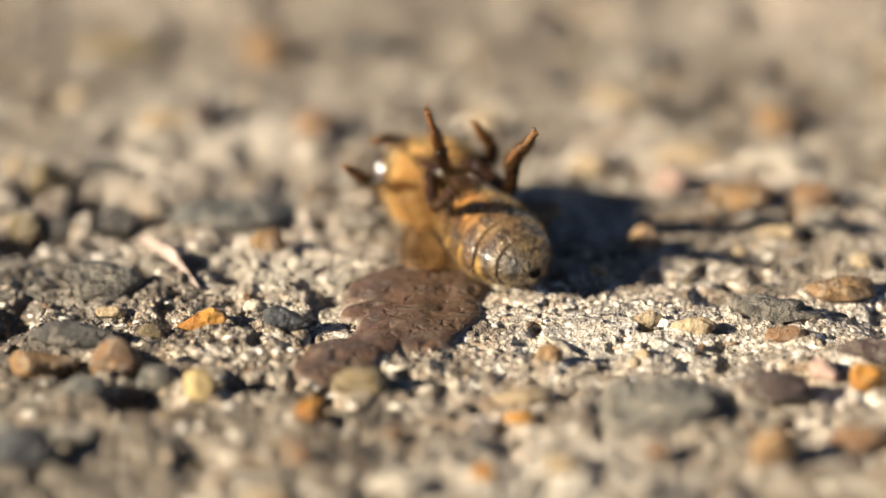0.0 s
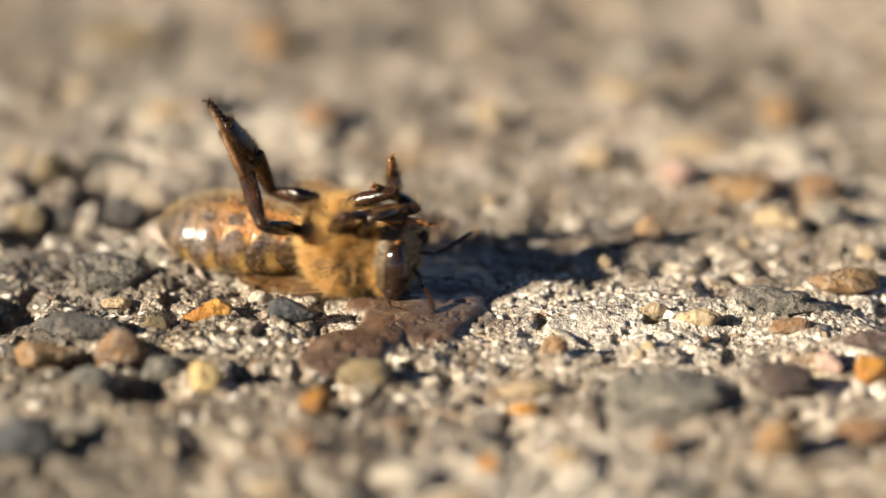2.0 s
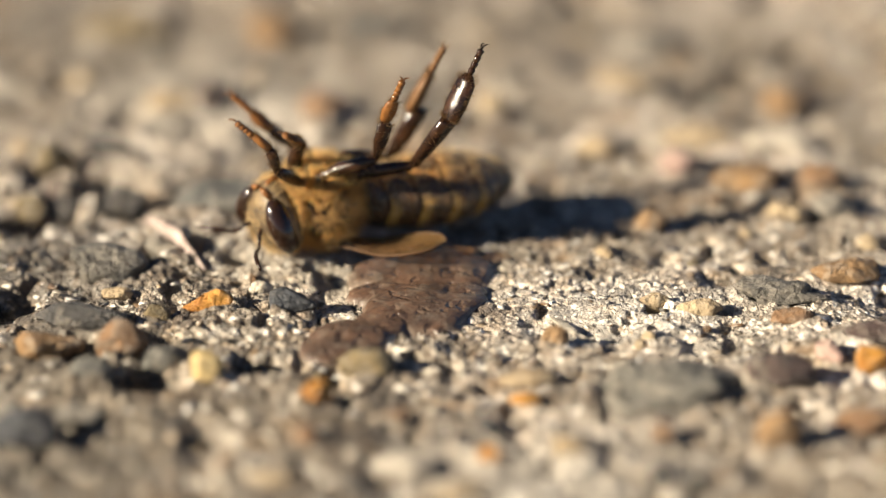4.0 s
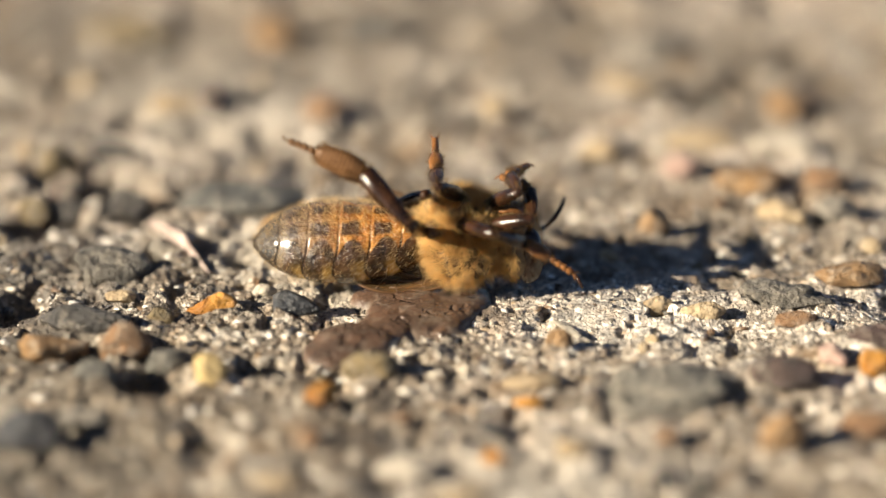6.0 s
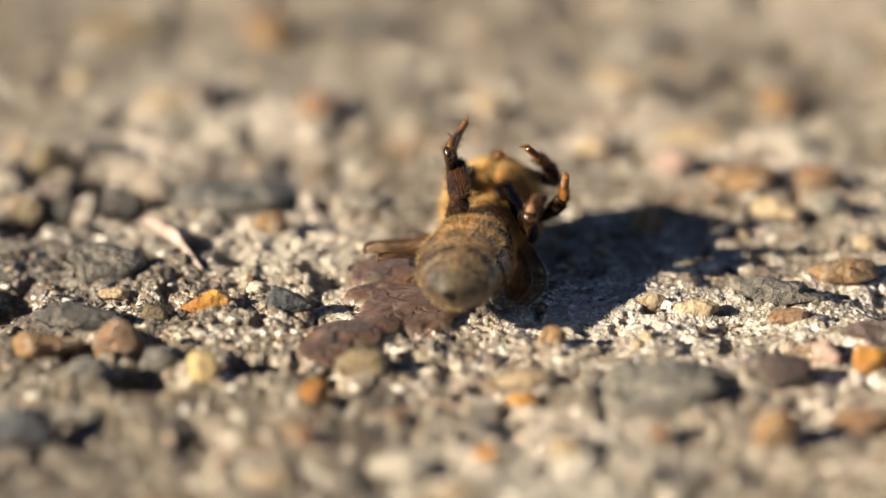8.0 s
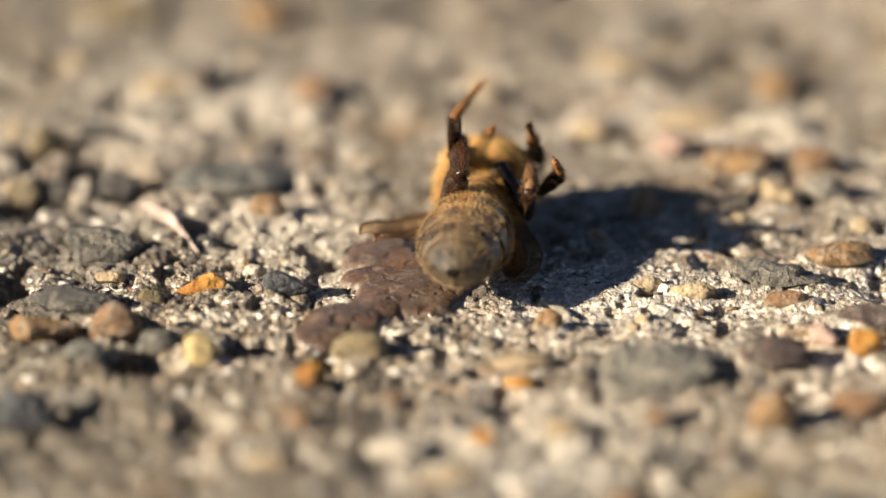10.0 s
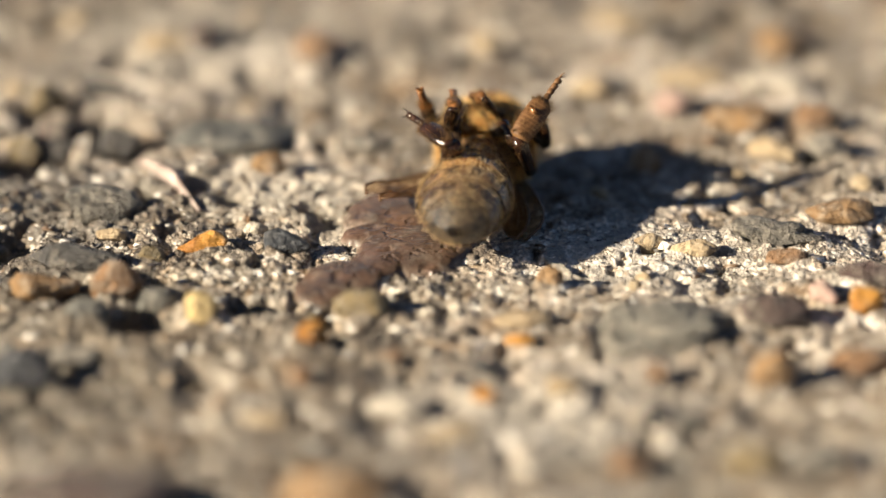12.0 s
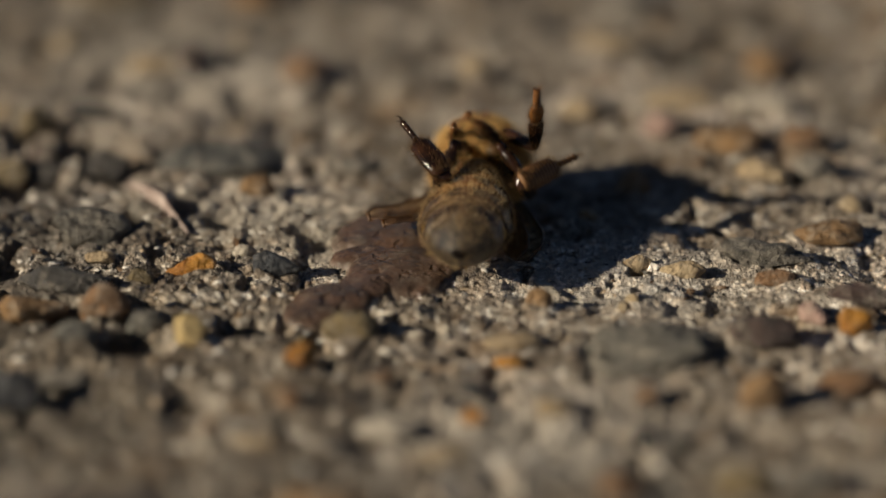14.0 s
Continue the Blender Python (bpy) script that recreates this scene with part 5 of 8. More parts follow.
    walk(femur, [
        (0.00, aim(-0.65, 4.20, 3.90, 83, -29)), (0.25, aim(-0.65, 4.20, 3.90, 93, 0)), (0.50, aim(-0.65, 4.20, 3.90, 103, 30)), (0.75, aim(-0.65, 4.20, 3.90, 71, 40)),
        (1.00, aim(-0.65, 4.20, 3.90, 35, 40)), (1.17, aim(-0.65, 4.20, 3.90, 36, 34)), (1.33, aim(-0.65, 4.20, 3.90, 37, 28)), (1.50, aim(-0.65, 4.20, 3.90, 38, 21)),
        (1.67, aim(-0.65, 4.20, 3.90, 29, 17)), (1.83, aim(-0.65, 4.20, 3.90, 21, 11)), (2.00, aim(-0.65, 4.20, 3.90, 14, 6)), (2.17, aim(-0.65, 4.20, 3.90, -9, 25)),
        (2.33, aim(-0.65, 4.20, 3.90, -62, 44)), (2.50, aim(-0.65, 4.20, 3.90, -101, 40)), (2.67, aim(-0.65, 4.20, 3.90, -63, 37)), (2.83, aim(-0.65, 4.20, 3.90, -8, 7)),
        (3.00, aim(-0.65, 4.20, 3.90, 15, -13)), (3.10, aim(-0.65, 4.20, 3.90, 52, 0)), (3.20, aim(-0.65, 4.20, 3.90, 89, 13)), (3.70, aim(-0.65, 4.20, 3.90, 65, 29)),
        (4.20, aim(-0.65, 4.20, 3.90, 35, 40)), (4.40, aim(-0.65, 4.20, 3.90, 36, 34)), (4.60, aim(-0.65, 4.20, 3.90, 37, 28)), (4.80, aim(-0.65, 4.20, 3.90, 38, 21)),
        (5.03, aim(-0.65, 4.20, 3.90, 44, 4)), (5.27, aim(-0.65, 4.20, 3.90, 51, -17)), (5.50, aim(-0.65, 4.20, 3.90, 59, -34)), (5.67, aim(-0.65, 4.20, 3.90, 37, -12)),
        (5.83, aim(-0.65, 4.20, 3.90, 4, 29)), (6.00, aim(-0.65, 4.20, 3.90, -26, 47)), (6.12, aim(-0.65, 4.20, 3.90, -0, 41)), (6.25, aim(-0.65, 4.20, 3.90, 32, 19)),
        (6.38, aim(-0.65, 4.20, 3.90, 56, -6)), (6.50, aim(-0.65, 4.20, 3.90, 70, -20)), (6.75, aim(-0.65, 4.20, 3.90, 47, -31)), (7.00, aim(-0.65, 4.20, 3.90, 20, -37)),
        (7.60, aim(-0.65, 4.20, 3.90, 12, -17)), (8.20, aim(-0.65, 4.20, 3.90, 1, -25)), (8.80, aim(-0.65, 4.20, 3.90, 1, -41)), (9.50, aim(-0.65, 4.20, 3.90, -4, -14)),
        (10.00, aim(-0.65, 4.20, 3.90, 1, -25)), (10.50, aim(-0.65, 4.20, 3.90, 1, -41)), (11.00, aim(-0.65, 4.20, 3.90, 12, -17)),
        (11.50, aim(-0.65, 4.20, 3.90, 4, -32)), (11.75, aim(-0.65, 4.20, 3.90, 53, -40)), (12.00, aim(-0.65, 4.20, 3.90, 100, -27)),
        (12.25, aim(-0.65, 4.20, 3.90, 65, -22)), (12.50, aim(-0.65, 4.20, 3.90, 35, -11)), (13.00, aim(-0.65, 4.20, 3.90, 48, -25)),
        (13.50, aim(-0.65, 4.20, 3.90, 43, -30)), (14.00, aim(-0.65, 4.20, 3.90, 43, -37)),
    ])
    walk(tibia, [
        (0.00, aim(0.00, 2.40, 0.00, 86, 24)), (0.25, aim(0.00, 2.40, 0.00, 30, 50)), (0.50, aim(0.00, 2.40, 0.00, -17, 21)), (0.75, aim(0.00, 2.40, 0.00, -6, 17)),
        (1.00, aim(0.00, 2.40, 0.00, 9, 17)), (1.17, aim(0.00, 2.40, 0.00, -6, 9)), (1.33, aim(0.00, 2.40, 0.00, -22, 1)), (1.50, aim(0.00, 2.40, 0.00, -36, -7)),
        (1.67, aim(0.00, 2.40, 0.00, -4, -4)), (1.83, aim(0.00, 2.40, 0.00, 102, -5)), (2.00, aim(0.00, 2.40, 0.00, 133, -9)), (2.17, aim(0.00, 2.40, 0.00, 151, 28)),
        (2.33, aim(0.00, 2.40, 0.00, 172, 77)), (2.50, aim(0.00, 2.40, 0.00, 23, 72)), (2.67, aim(0.00, 2.40, 0.00, -34, 85)), (2.83, aim(0.00, 2.40, 0.00, 180, 56)),
        (3.00, aim(0.00, 2.40, 0.00, 170, 34)), (3.10, aim(0.00, 2.40, 0.00, 92, 61)), (3.20, aim(0.00, 2.40, 0.00, -9, 43)), (3.70, aim(0.00, 2.40, 0.00, -5, 27)),
        (4.20, aim(0.00, 2.40, 0.00, 9, 17)), (4.40, aim(0.00, 2.40, 0.00, -6, 9)), (4.60, aim(0.00, 2.40, 0.00, -22, 1)), (4.80, aim(0.00, 2.40, 0.00, -36, -7)),
        (5.03, aim(0.00, 2.40, 0.00, -36, 34)), (5.27, aim(0.00, 2.40, 0.00, 120, 24)), (5.50, aim(0.00, 2.40, 0.00, 118, -17)), (5.67, aim(0.00, 2.40, 0.00, 115, -6)),
        (5.83, aim(0.00, 2.40, 0.00, 127, 5)), (6.00, aim(0.00, 2.40, 0.00, 137, 2)), (6.12, aim(0.00, 2.40, 0.00, 121, 10)), (6.25, aim(0.00, 2.40, 0.00, 112, 39)),
        (6.38, aim(0.00, 2.40, 0.00, 151, 43)), (6.50, aim(0.00, 2.40, 0.00, 161, 26)), (6.75, aim(0.00, 2.40, 0.00, 171, 9)), (7.00, aim(0.00, 2.40, 0.00, -174, -5)),
        (7.60, aim(0.00, 2.40, 0.00, -167, 14)), (8.20, aim(0.00, 2.40, 0.00, -166, 15)), (8.80, aim(0.00, 2.40, 0.00, -165, -16)),
        (9.50, aim(0.00, 2.40, 0.00, 179, 12)), (10.00, aim(0.00, 2.40, 0.00, -166, 15)), (10.50, aim(0.00, 2.40, 0.00, -165, -16)),
        (11.00, aim(0.00, 2.40, 0.00, -167, 14)), (11.50, aim(0.00, 2.40, 0.00, -165, 9)), (11.75, aim(0.00, 2.40, 0.00, 149, -4)),
        (12.00, aim(0.00, 2.40, 0.00, 100, 7)), (12.25, aim(0.00, 2.40, 0.00, 138, 18)), (12.50, aim(0.00, 2.40, 0.00, 180, 34)), (13.00, aim(0.00, 2.40, 0.00, 163, 15)),
        (13.50, aim(0.00, 2.40, 0.00, 167, 6)), (14.00, aim(0.00, 2.40, 0.00, 167, -1)),
    ])
    walk(foot, [
        (0.00, aim(-1.81, 2.54, 0.83, 82, 32)), (0.25, aim(-0.65, 3.52, 1.52, -9, 60)), (0.50, aim(0.55, 4.18, 0.73, -59, 9)), (0.75, aim(0.19, 4.30, 0.58, -53, 5)),
        (1.00, aim(-0.30, 4.29, 0.59, -47, 3)), (1.17, aim(0.20, 4.36, 0.33, -40, 34)), (1.33, aim(0.75, 4.25, 0.02, 107, 51)), (1.50, aim(1.17, 4.00, -0.23, 118, 20)),
        (1.67, aim(0.14, 4.39, -0.15, 143, 40)), (1.83, aim(-1.95, 2.00, -0.19, -162, 59)), (2.00, aim(-1.44, 1.04, -0.31, -112, 55)),
        (2.17, aim(-0.86, 0.86, 0.94, -107, 74)), (2.33, aim(-0.06, 1.97, 1.95, -178, 72)), (2.50, aim(-0.25, 2.98, 1.90, -154, 56)),
        (2.67, aim(0.10, 2.55, 1.99, -155, 54)), (2.83, aim(-0.00, 1.27, 1.65, -169, 34)), (3.00, aim(-0.28, 0.77, 1.13, -167, 21)),
        (3.10, aim(-0.96, 2.36, 1.76, 119, 63)), (3.20, aim(0.23, 3.85, 1.36, -11, 43)), (3.70, aim(0.15, 4.17, 0.92, -39, 29)), (4.20, aim(-0.30, 4.29, 0.59, -47, 3)),
        (4.40, aim(0.20, 4.36, 0.33, -40, 34)), (4.60, aim(0.75, 4.25, 0.02, 107, 51)), (4.80, aim(1.17, 4.00, -0.23, 118, 20)), (5.03, aim(0.97, 3.74, 1.13, 115, 32)),
        (5.27, aim(-1.58, 1.48, 0.82, -116, 63)), (5.50, aim(-1.69, 1.51, -0.58, -112, 47)), (5.67, aim(-1.80, 1.57, -0.21, -39, 28)),
        (5.83, aim(-1.59, 1.20, 0.16, 41, -38)), (6.00, aim(-1.36, 0.93, 0.08, 115, -33)), (6.12, aim(-1.69, 1.39, 0.35, 78, -47)),
        (6.25, aim(-1.44, 1.83, 1.27, -40, -12)), (6.38, aim(-0.69, 1.12, 1.38, -133, 32)), (6.50, aim(-0.58, 0.70, 0.89, -165, 20)),
        (6.75, aim(-0.31, 0.45, 0.31, -177, 10)), (7.00, aim(0.20, 0.42, -0.17, 177, -6)), (7.60, aim(0.42, 0.51, 0.50, -170, -1)),
        (8.20, aim(0.46, 0.53, 0.52, -167, 6)), (8.80, aim(0.51, 0.55, -0.56, -160, -5)), (9.50, aim(-0.05, 0.45, 0.43, 177, -2)),
        (10.00, aim(0.46, 0.53, 0.52, -167, 6)), (10.50, aim(0.51, 0.55, -0.56, -160, -5)), (11.00, aim(0.42, 0.51, 0.50, -170, -1)),
        (11.50, aim(0.52, 0.49, 0.30, -180, -2)), (11.75, aim(-1.03, 0.69, -0.14, 140, -4)), (12.00, aim(-1.95, 2.06, 0.25, 100, 15)),
        (12.25, aim(-1.26, 0.98, 0.62, 139, 13)), (12.50, aim(-0.01, 0.75, 1.13, -179, 16)), (13.00, aim(-0.57, 0.55, 0.51, 174, 1)),
        (13.50, aim(-0.45, 0.46, 0.22, 164, -3)), (14.00, aim(-0.44, 0.45, -0.03, 166, 1)),
    ])
    femur, tibia, foot = legs["fore", 1]
    walk(femur, [
        (0.00, aim(0.65, 4.20, 3.90, 7, -12)), (0.50, aim(0.65, 4.20, 3.90, -38, -8)), (0.67, aim(0.65, 4.20, 3.90, -23, 18)), (0.83, aim(0.65, 4.20, 3.90, 38, 59)),
        (1.00, aim(0.65, 4.20, 3.90, 94, 55)), (1.17, aim(0.65, 4.20, 3.90, 43, 53)), (1.33, aim(0.65, 4.20, 3.90, -4, 19)), (1.50, aim(0.65, 4.20, 3.90, -21, -5)),
        (1.67, aim(0.65, 4.20, 3.90, -22, 14)), (1.83, aim(0.65, 4.20, 3.90, -24, 35)), (2.00, aim(0.65, 4.20, 3.90, -26, 54)), (2.17, aim(0.65, 4.20, 3.90, -48, 69)),
        (2.33, aim(0.65, 4.20, 3.90, -113, 75)), (2.50, aim(0.65, 4.20, 3.90, -154, 63)), (2.67, aim(0.65, 4.20, 3.90, -77, 68)), (2.83, aim(0.65, 4.20, 3.90, -23, 17)),
        (3.00, aim(0.65, 4.20, 3.90, -13, -11)), (3.07, aim(0.65, 4.20, 3.90, 0, 15)), (3.13, aim(0.65, 4.20, 3.90, 35, 54)), (3.20, aim(0.65, 4.20, 3.90, 90, 64)),
        (3.70, aim(0.65, 4.20, 3.90, 92, 59)), (4.20, aim(0.65, 4.20, 3.90, 94, 55)), (4.40, aim(0.65, 4.20, 3.90, 43, 53)), (4.60, aim(0.65, 4.20, 3.90, -4, 19)),
        (4.80, aim(0.65, 4.20, 3.90, -21, -5)), (5.15, aim(0.65, 4.20, 3.90, -25, -9)), (5.50, aim(0.65, 4.20, 3.90, -29, -12)), (5.75, aim(0.65, 4.20, 3.90, -20, 7)),
        (6.00, aim(0.65, 4.20, 3.90, -10, 25)), (6.17, aim(0.65, 4.20, 3.90, -2, 53)), (6.33, aim(0.65, 4.20, 3.90, 152, 53)), (6.50, aim(0.65, 4.20, 3.90, 161, 24)),
        (6.67, aim(0.65, 4.20, 3.90, 170, -2)), (6.83, aim(0.65, 4.20, 3.90, -109, -71)), (7.00, aim(0.65, 4.20, 3.90, -46, -60)),
        (7.20, aim(0.65, 4.20, 3.90, -96, -50)), (7.40, aim(0.65, 4.20, 3.90, -139, -4)), (7.60, aim(0.65, 4.20, 3.90, -154, 21)), (7.80, aim(0.65, 4.20, 3.90, -127, 9)),
        (8.00, aim(0.65, 4.20, 3.90, -85, -13)), (8.20, aim(0.65, 4.20, 3.90, -57, -24)), (8.80, aim(0.65, 4.20, 3.90, -23, -20)),
        (9.50, aim(0.65, 4.20, 3.90, -76, -36)), (10.00, aim(0.65, 4.20, 3.90, -57, -24)), (10.50, aim(0.65, 4.20, 3.90, -23, -20)),
        (10.67, aim(0.65, 4.20, 3.90, -52, -12)), (10.83, aim(0.65, 4.20, 3.90, -125, 15)), (11.00, aim(0.65, 4.20, 3.90, -154, 21)),
        (11.17, aim(0.65, 4.20, 3.90, -127, 11)), (11.33, aim(0.65, 4.20, 3.90, -53, -22)), (11.50, aim(0.65, 4.20, 3.90, -22, -27)),
        (11.62, aim(0.65, 4.20, 3.90, -35, -34)), (11.75, aim(0.65, 4.20, 3.90, -114, -38)), (11.88, aim(0.65, 4.20, 3.90, -168, -1)),
        (12.00, aim(0.65, 4.20, 3.90, -178, 8)), (12.12, aim(0.65, 4.20, 3.90, -166, 6)), (12.25, aim(0.65, 4.20, 3.90, -102, -8)),
        (12.38, aim(0.65, 4.20, 3.90, -36, -13)), (12.50, aim(0.65, 4.20, 3.90, -24, -12)), (12.67, aim(0.65, 4.20, 3.90, -52, -4)),
        (12.83, aim(0.65, 4.20, 3.90, -128, 16)), (13.00, aim(0.65, 4.20, 3.90, -158, 18)), (13.17, aim(0.65, 4.20, 3.90, -150, -5)),
        (13.33, aim(0.65, 4.20, 3.90, -19, -65)), (13.50, aim(0.65, 4.20, 3.90, 8, -46)), (13.67, aim(0.65, 4.20, 3.90, 10, -74)),
        (13.83, aim(0.65, 4.20, 3.90, -174, -28)), (14.00, aim(0.65, 4.20, 3.90, -174, 1)),
    ])
    walk(tibia, [
        (0.00, aim(0.00, 2.40, 0.00, 126, 23)), (0.50, aim(0.00, 2.40, 0.00, 145, 19)), (0.67, aim(0.00, 2.40, 0.00, 108, 29)), (0.83, aim(0.00, 2.40, 0.00, 48, -2)),
        (1.00, aim(0.00, 2.40, 0.00, 17, -30)), (1.17, aim(0.00, 2.40, 0.00, 25, -2)), (1.33, aim(0.00, 2.40, 0.00, 50, 42)), (1.50, aim(0.00, 2.40, 0.00, 82, 68)),
        (1.67, aim(0.00, 2.40, 0.00, 76, 33)), (1.83, aim(0.00, 2.40, 0.00, 99, -10)), (2.00, aim(0.00, 2.40, 0.00, 129, -21)), (2.17, aim(0.00, 2.40, 0.00, 149, 18)),
        (2.33, aim(0.00, 2.40, 0.00, -93, 77)), (2.50, aim(0.00, 2.40, 0.00, -36, 40)), (2.67, aim(0.00, 2.40, 0.00, -51, 63)), (2.83, aim(0.00, 2.40, 0.00, -163, 45)),
        (3.00, aim(0.00, 2.40, 0.00, 171, 23)), (3.07, aim(0.00, 2.40, 0.00, 123, 54)), (3.13, aim(0.00, 2.40, 0.00, 32, 27)), (3.20, aim(0.00, 2.40, 0.00, 8, -16)),
        (3.70, aim(0.00, 2.40, 0.00, 13, -23)), (4.20, aim(0.00, 2.40, 0.00, 17, -30)), (4.40, aim(0.00, 2.40, 0.00, 25, -2)), (4.60, aim(0.00, 2.40, 0.00, 50, 42)),
        (4.80, aim(0.00, 2.40, 0.00, 82, 68)), (5.15, aim(0.00, 2.40, 0.00, 154, 38)), (5.50, aim(0.00, 2.40, 0.00, 176, -7)), (5.75, aim(0.00, 2.40, 0.00, 143, 4)),
        (6.00, aim(0.00, 2.40, 0.00, 109, -0)), (6.17, aim(0.00, 2.40, 0.00, 111, 28)), (6.33, aim(0.00, 2.40, 0.00, 31, 29)), (6.50, aim(0.00, 2.40, 0.00, 1, 25)),
        (6.67, aim(0.00, 2.40, 0.00, 15, 26)), (6.83, aim(0.00, 2.40, 0.00, -163, -51)), (7.00, aim(0.00, 2.40, 0.00, 179, -13)),
        (7.20, aim(0.00, 2.40, 0.00, -147, -19)), (7.40, aim(0.00, 2.40, 0.00, -83, 41)), (7.60, aim(0.00, 2.40, 0.00, 43, 38)), (7.80, aim(0.00, 2.40, 0.00, -52, 63)),
        (8.00, aim(0.00, 2.40, 0.00, -116, 28)), (8.20, aim(0.00, 2.40, 0.00, -137, 12)), (8.80, aim(0.00, 2.40, 0.00, 172, 12)), (9.50, aim(0.00, 2.40, 0.00, -144, 9)),
        (10.00, aim(0.00, 2.40, 0.00, -137, 12)), (10.50, aim(0.00, 2.40, 0.00, 172, 12)), (10.67, aim(0.00, 2.40, 0.00, -161, 25)),
        (10.83, aim(0.00, 2.40, 0.00, -52, 70)), (11.00, aim(0.00, 2.40, 0.00, 43, 38)), (11.17, aim(0.00, 2.40, 0.00, -58, 63)),
        (11.33, aim(0.00, 2.40, 0.00, -153, 13)), (11.50, aim(0.00, 2.40, 0.00, -178, 2)), (11.62, aim(0.00, 2.40, 0.00, -169, -4)),
        (11.75, aim(0.00, 2.40, 0.00, -111, -25)), (11.88, aim(0.00, 2.40, 0.00, -41, 32)), (12.00, aim(0.00, 2.40, 0.00, 35, -20)),
        (12.12, aim(0.00, 2.40, 0.00, 9, 50)), (12.25, aim(0.00, 2.40, 0.00, -110, 32)), (12.38, aim(0.00, 2.40, 0.00, -172, 33)),
        (12.50, aim(0.00, 2.40, 0.00, 175, 37)), (12.67, aim(0.00, 2.40, 0.00, -156, 39)), (12.83, aim(0.00, 2.40, 0.00, -46, 60)),
        (13.00, aim(0.00, 2.40, 0.00, 15, 39)), (13.17, aim(0.00, 2.40, 0.00, -58, 24)), (13.33, aim(0.00, 2.40, 0.00, 176, -28)),
        (13.50, aim(0.00, 2.40, 0.00, 164, -6)), (13.67, aim(0.00, 2.40, 0.00, 163, -34)), (13.83, aim(0.00, 2.40, 0.00, -18, -67)),
        (14.00, aim(0.00, 2.40, 0.00, -7, 41)),
    ])
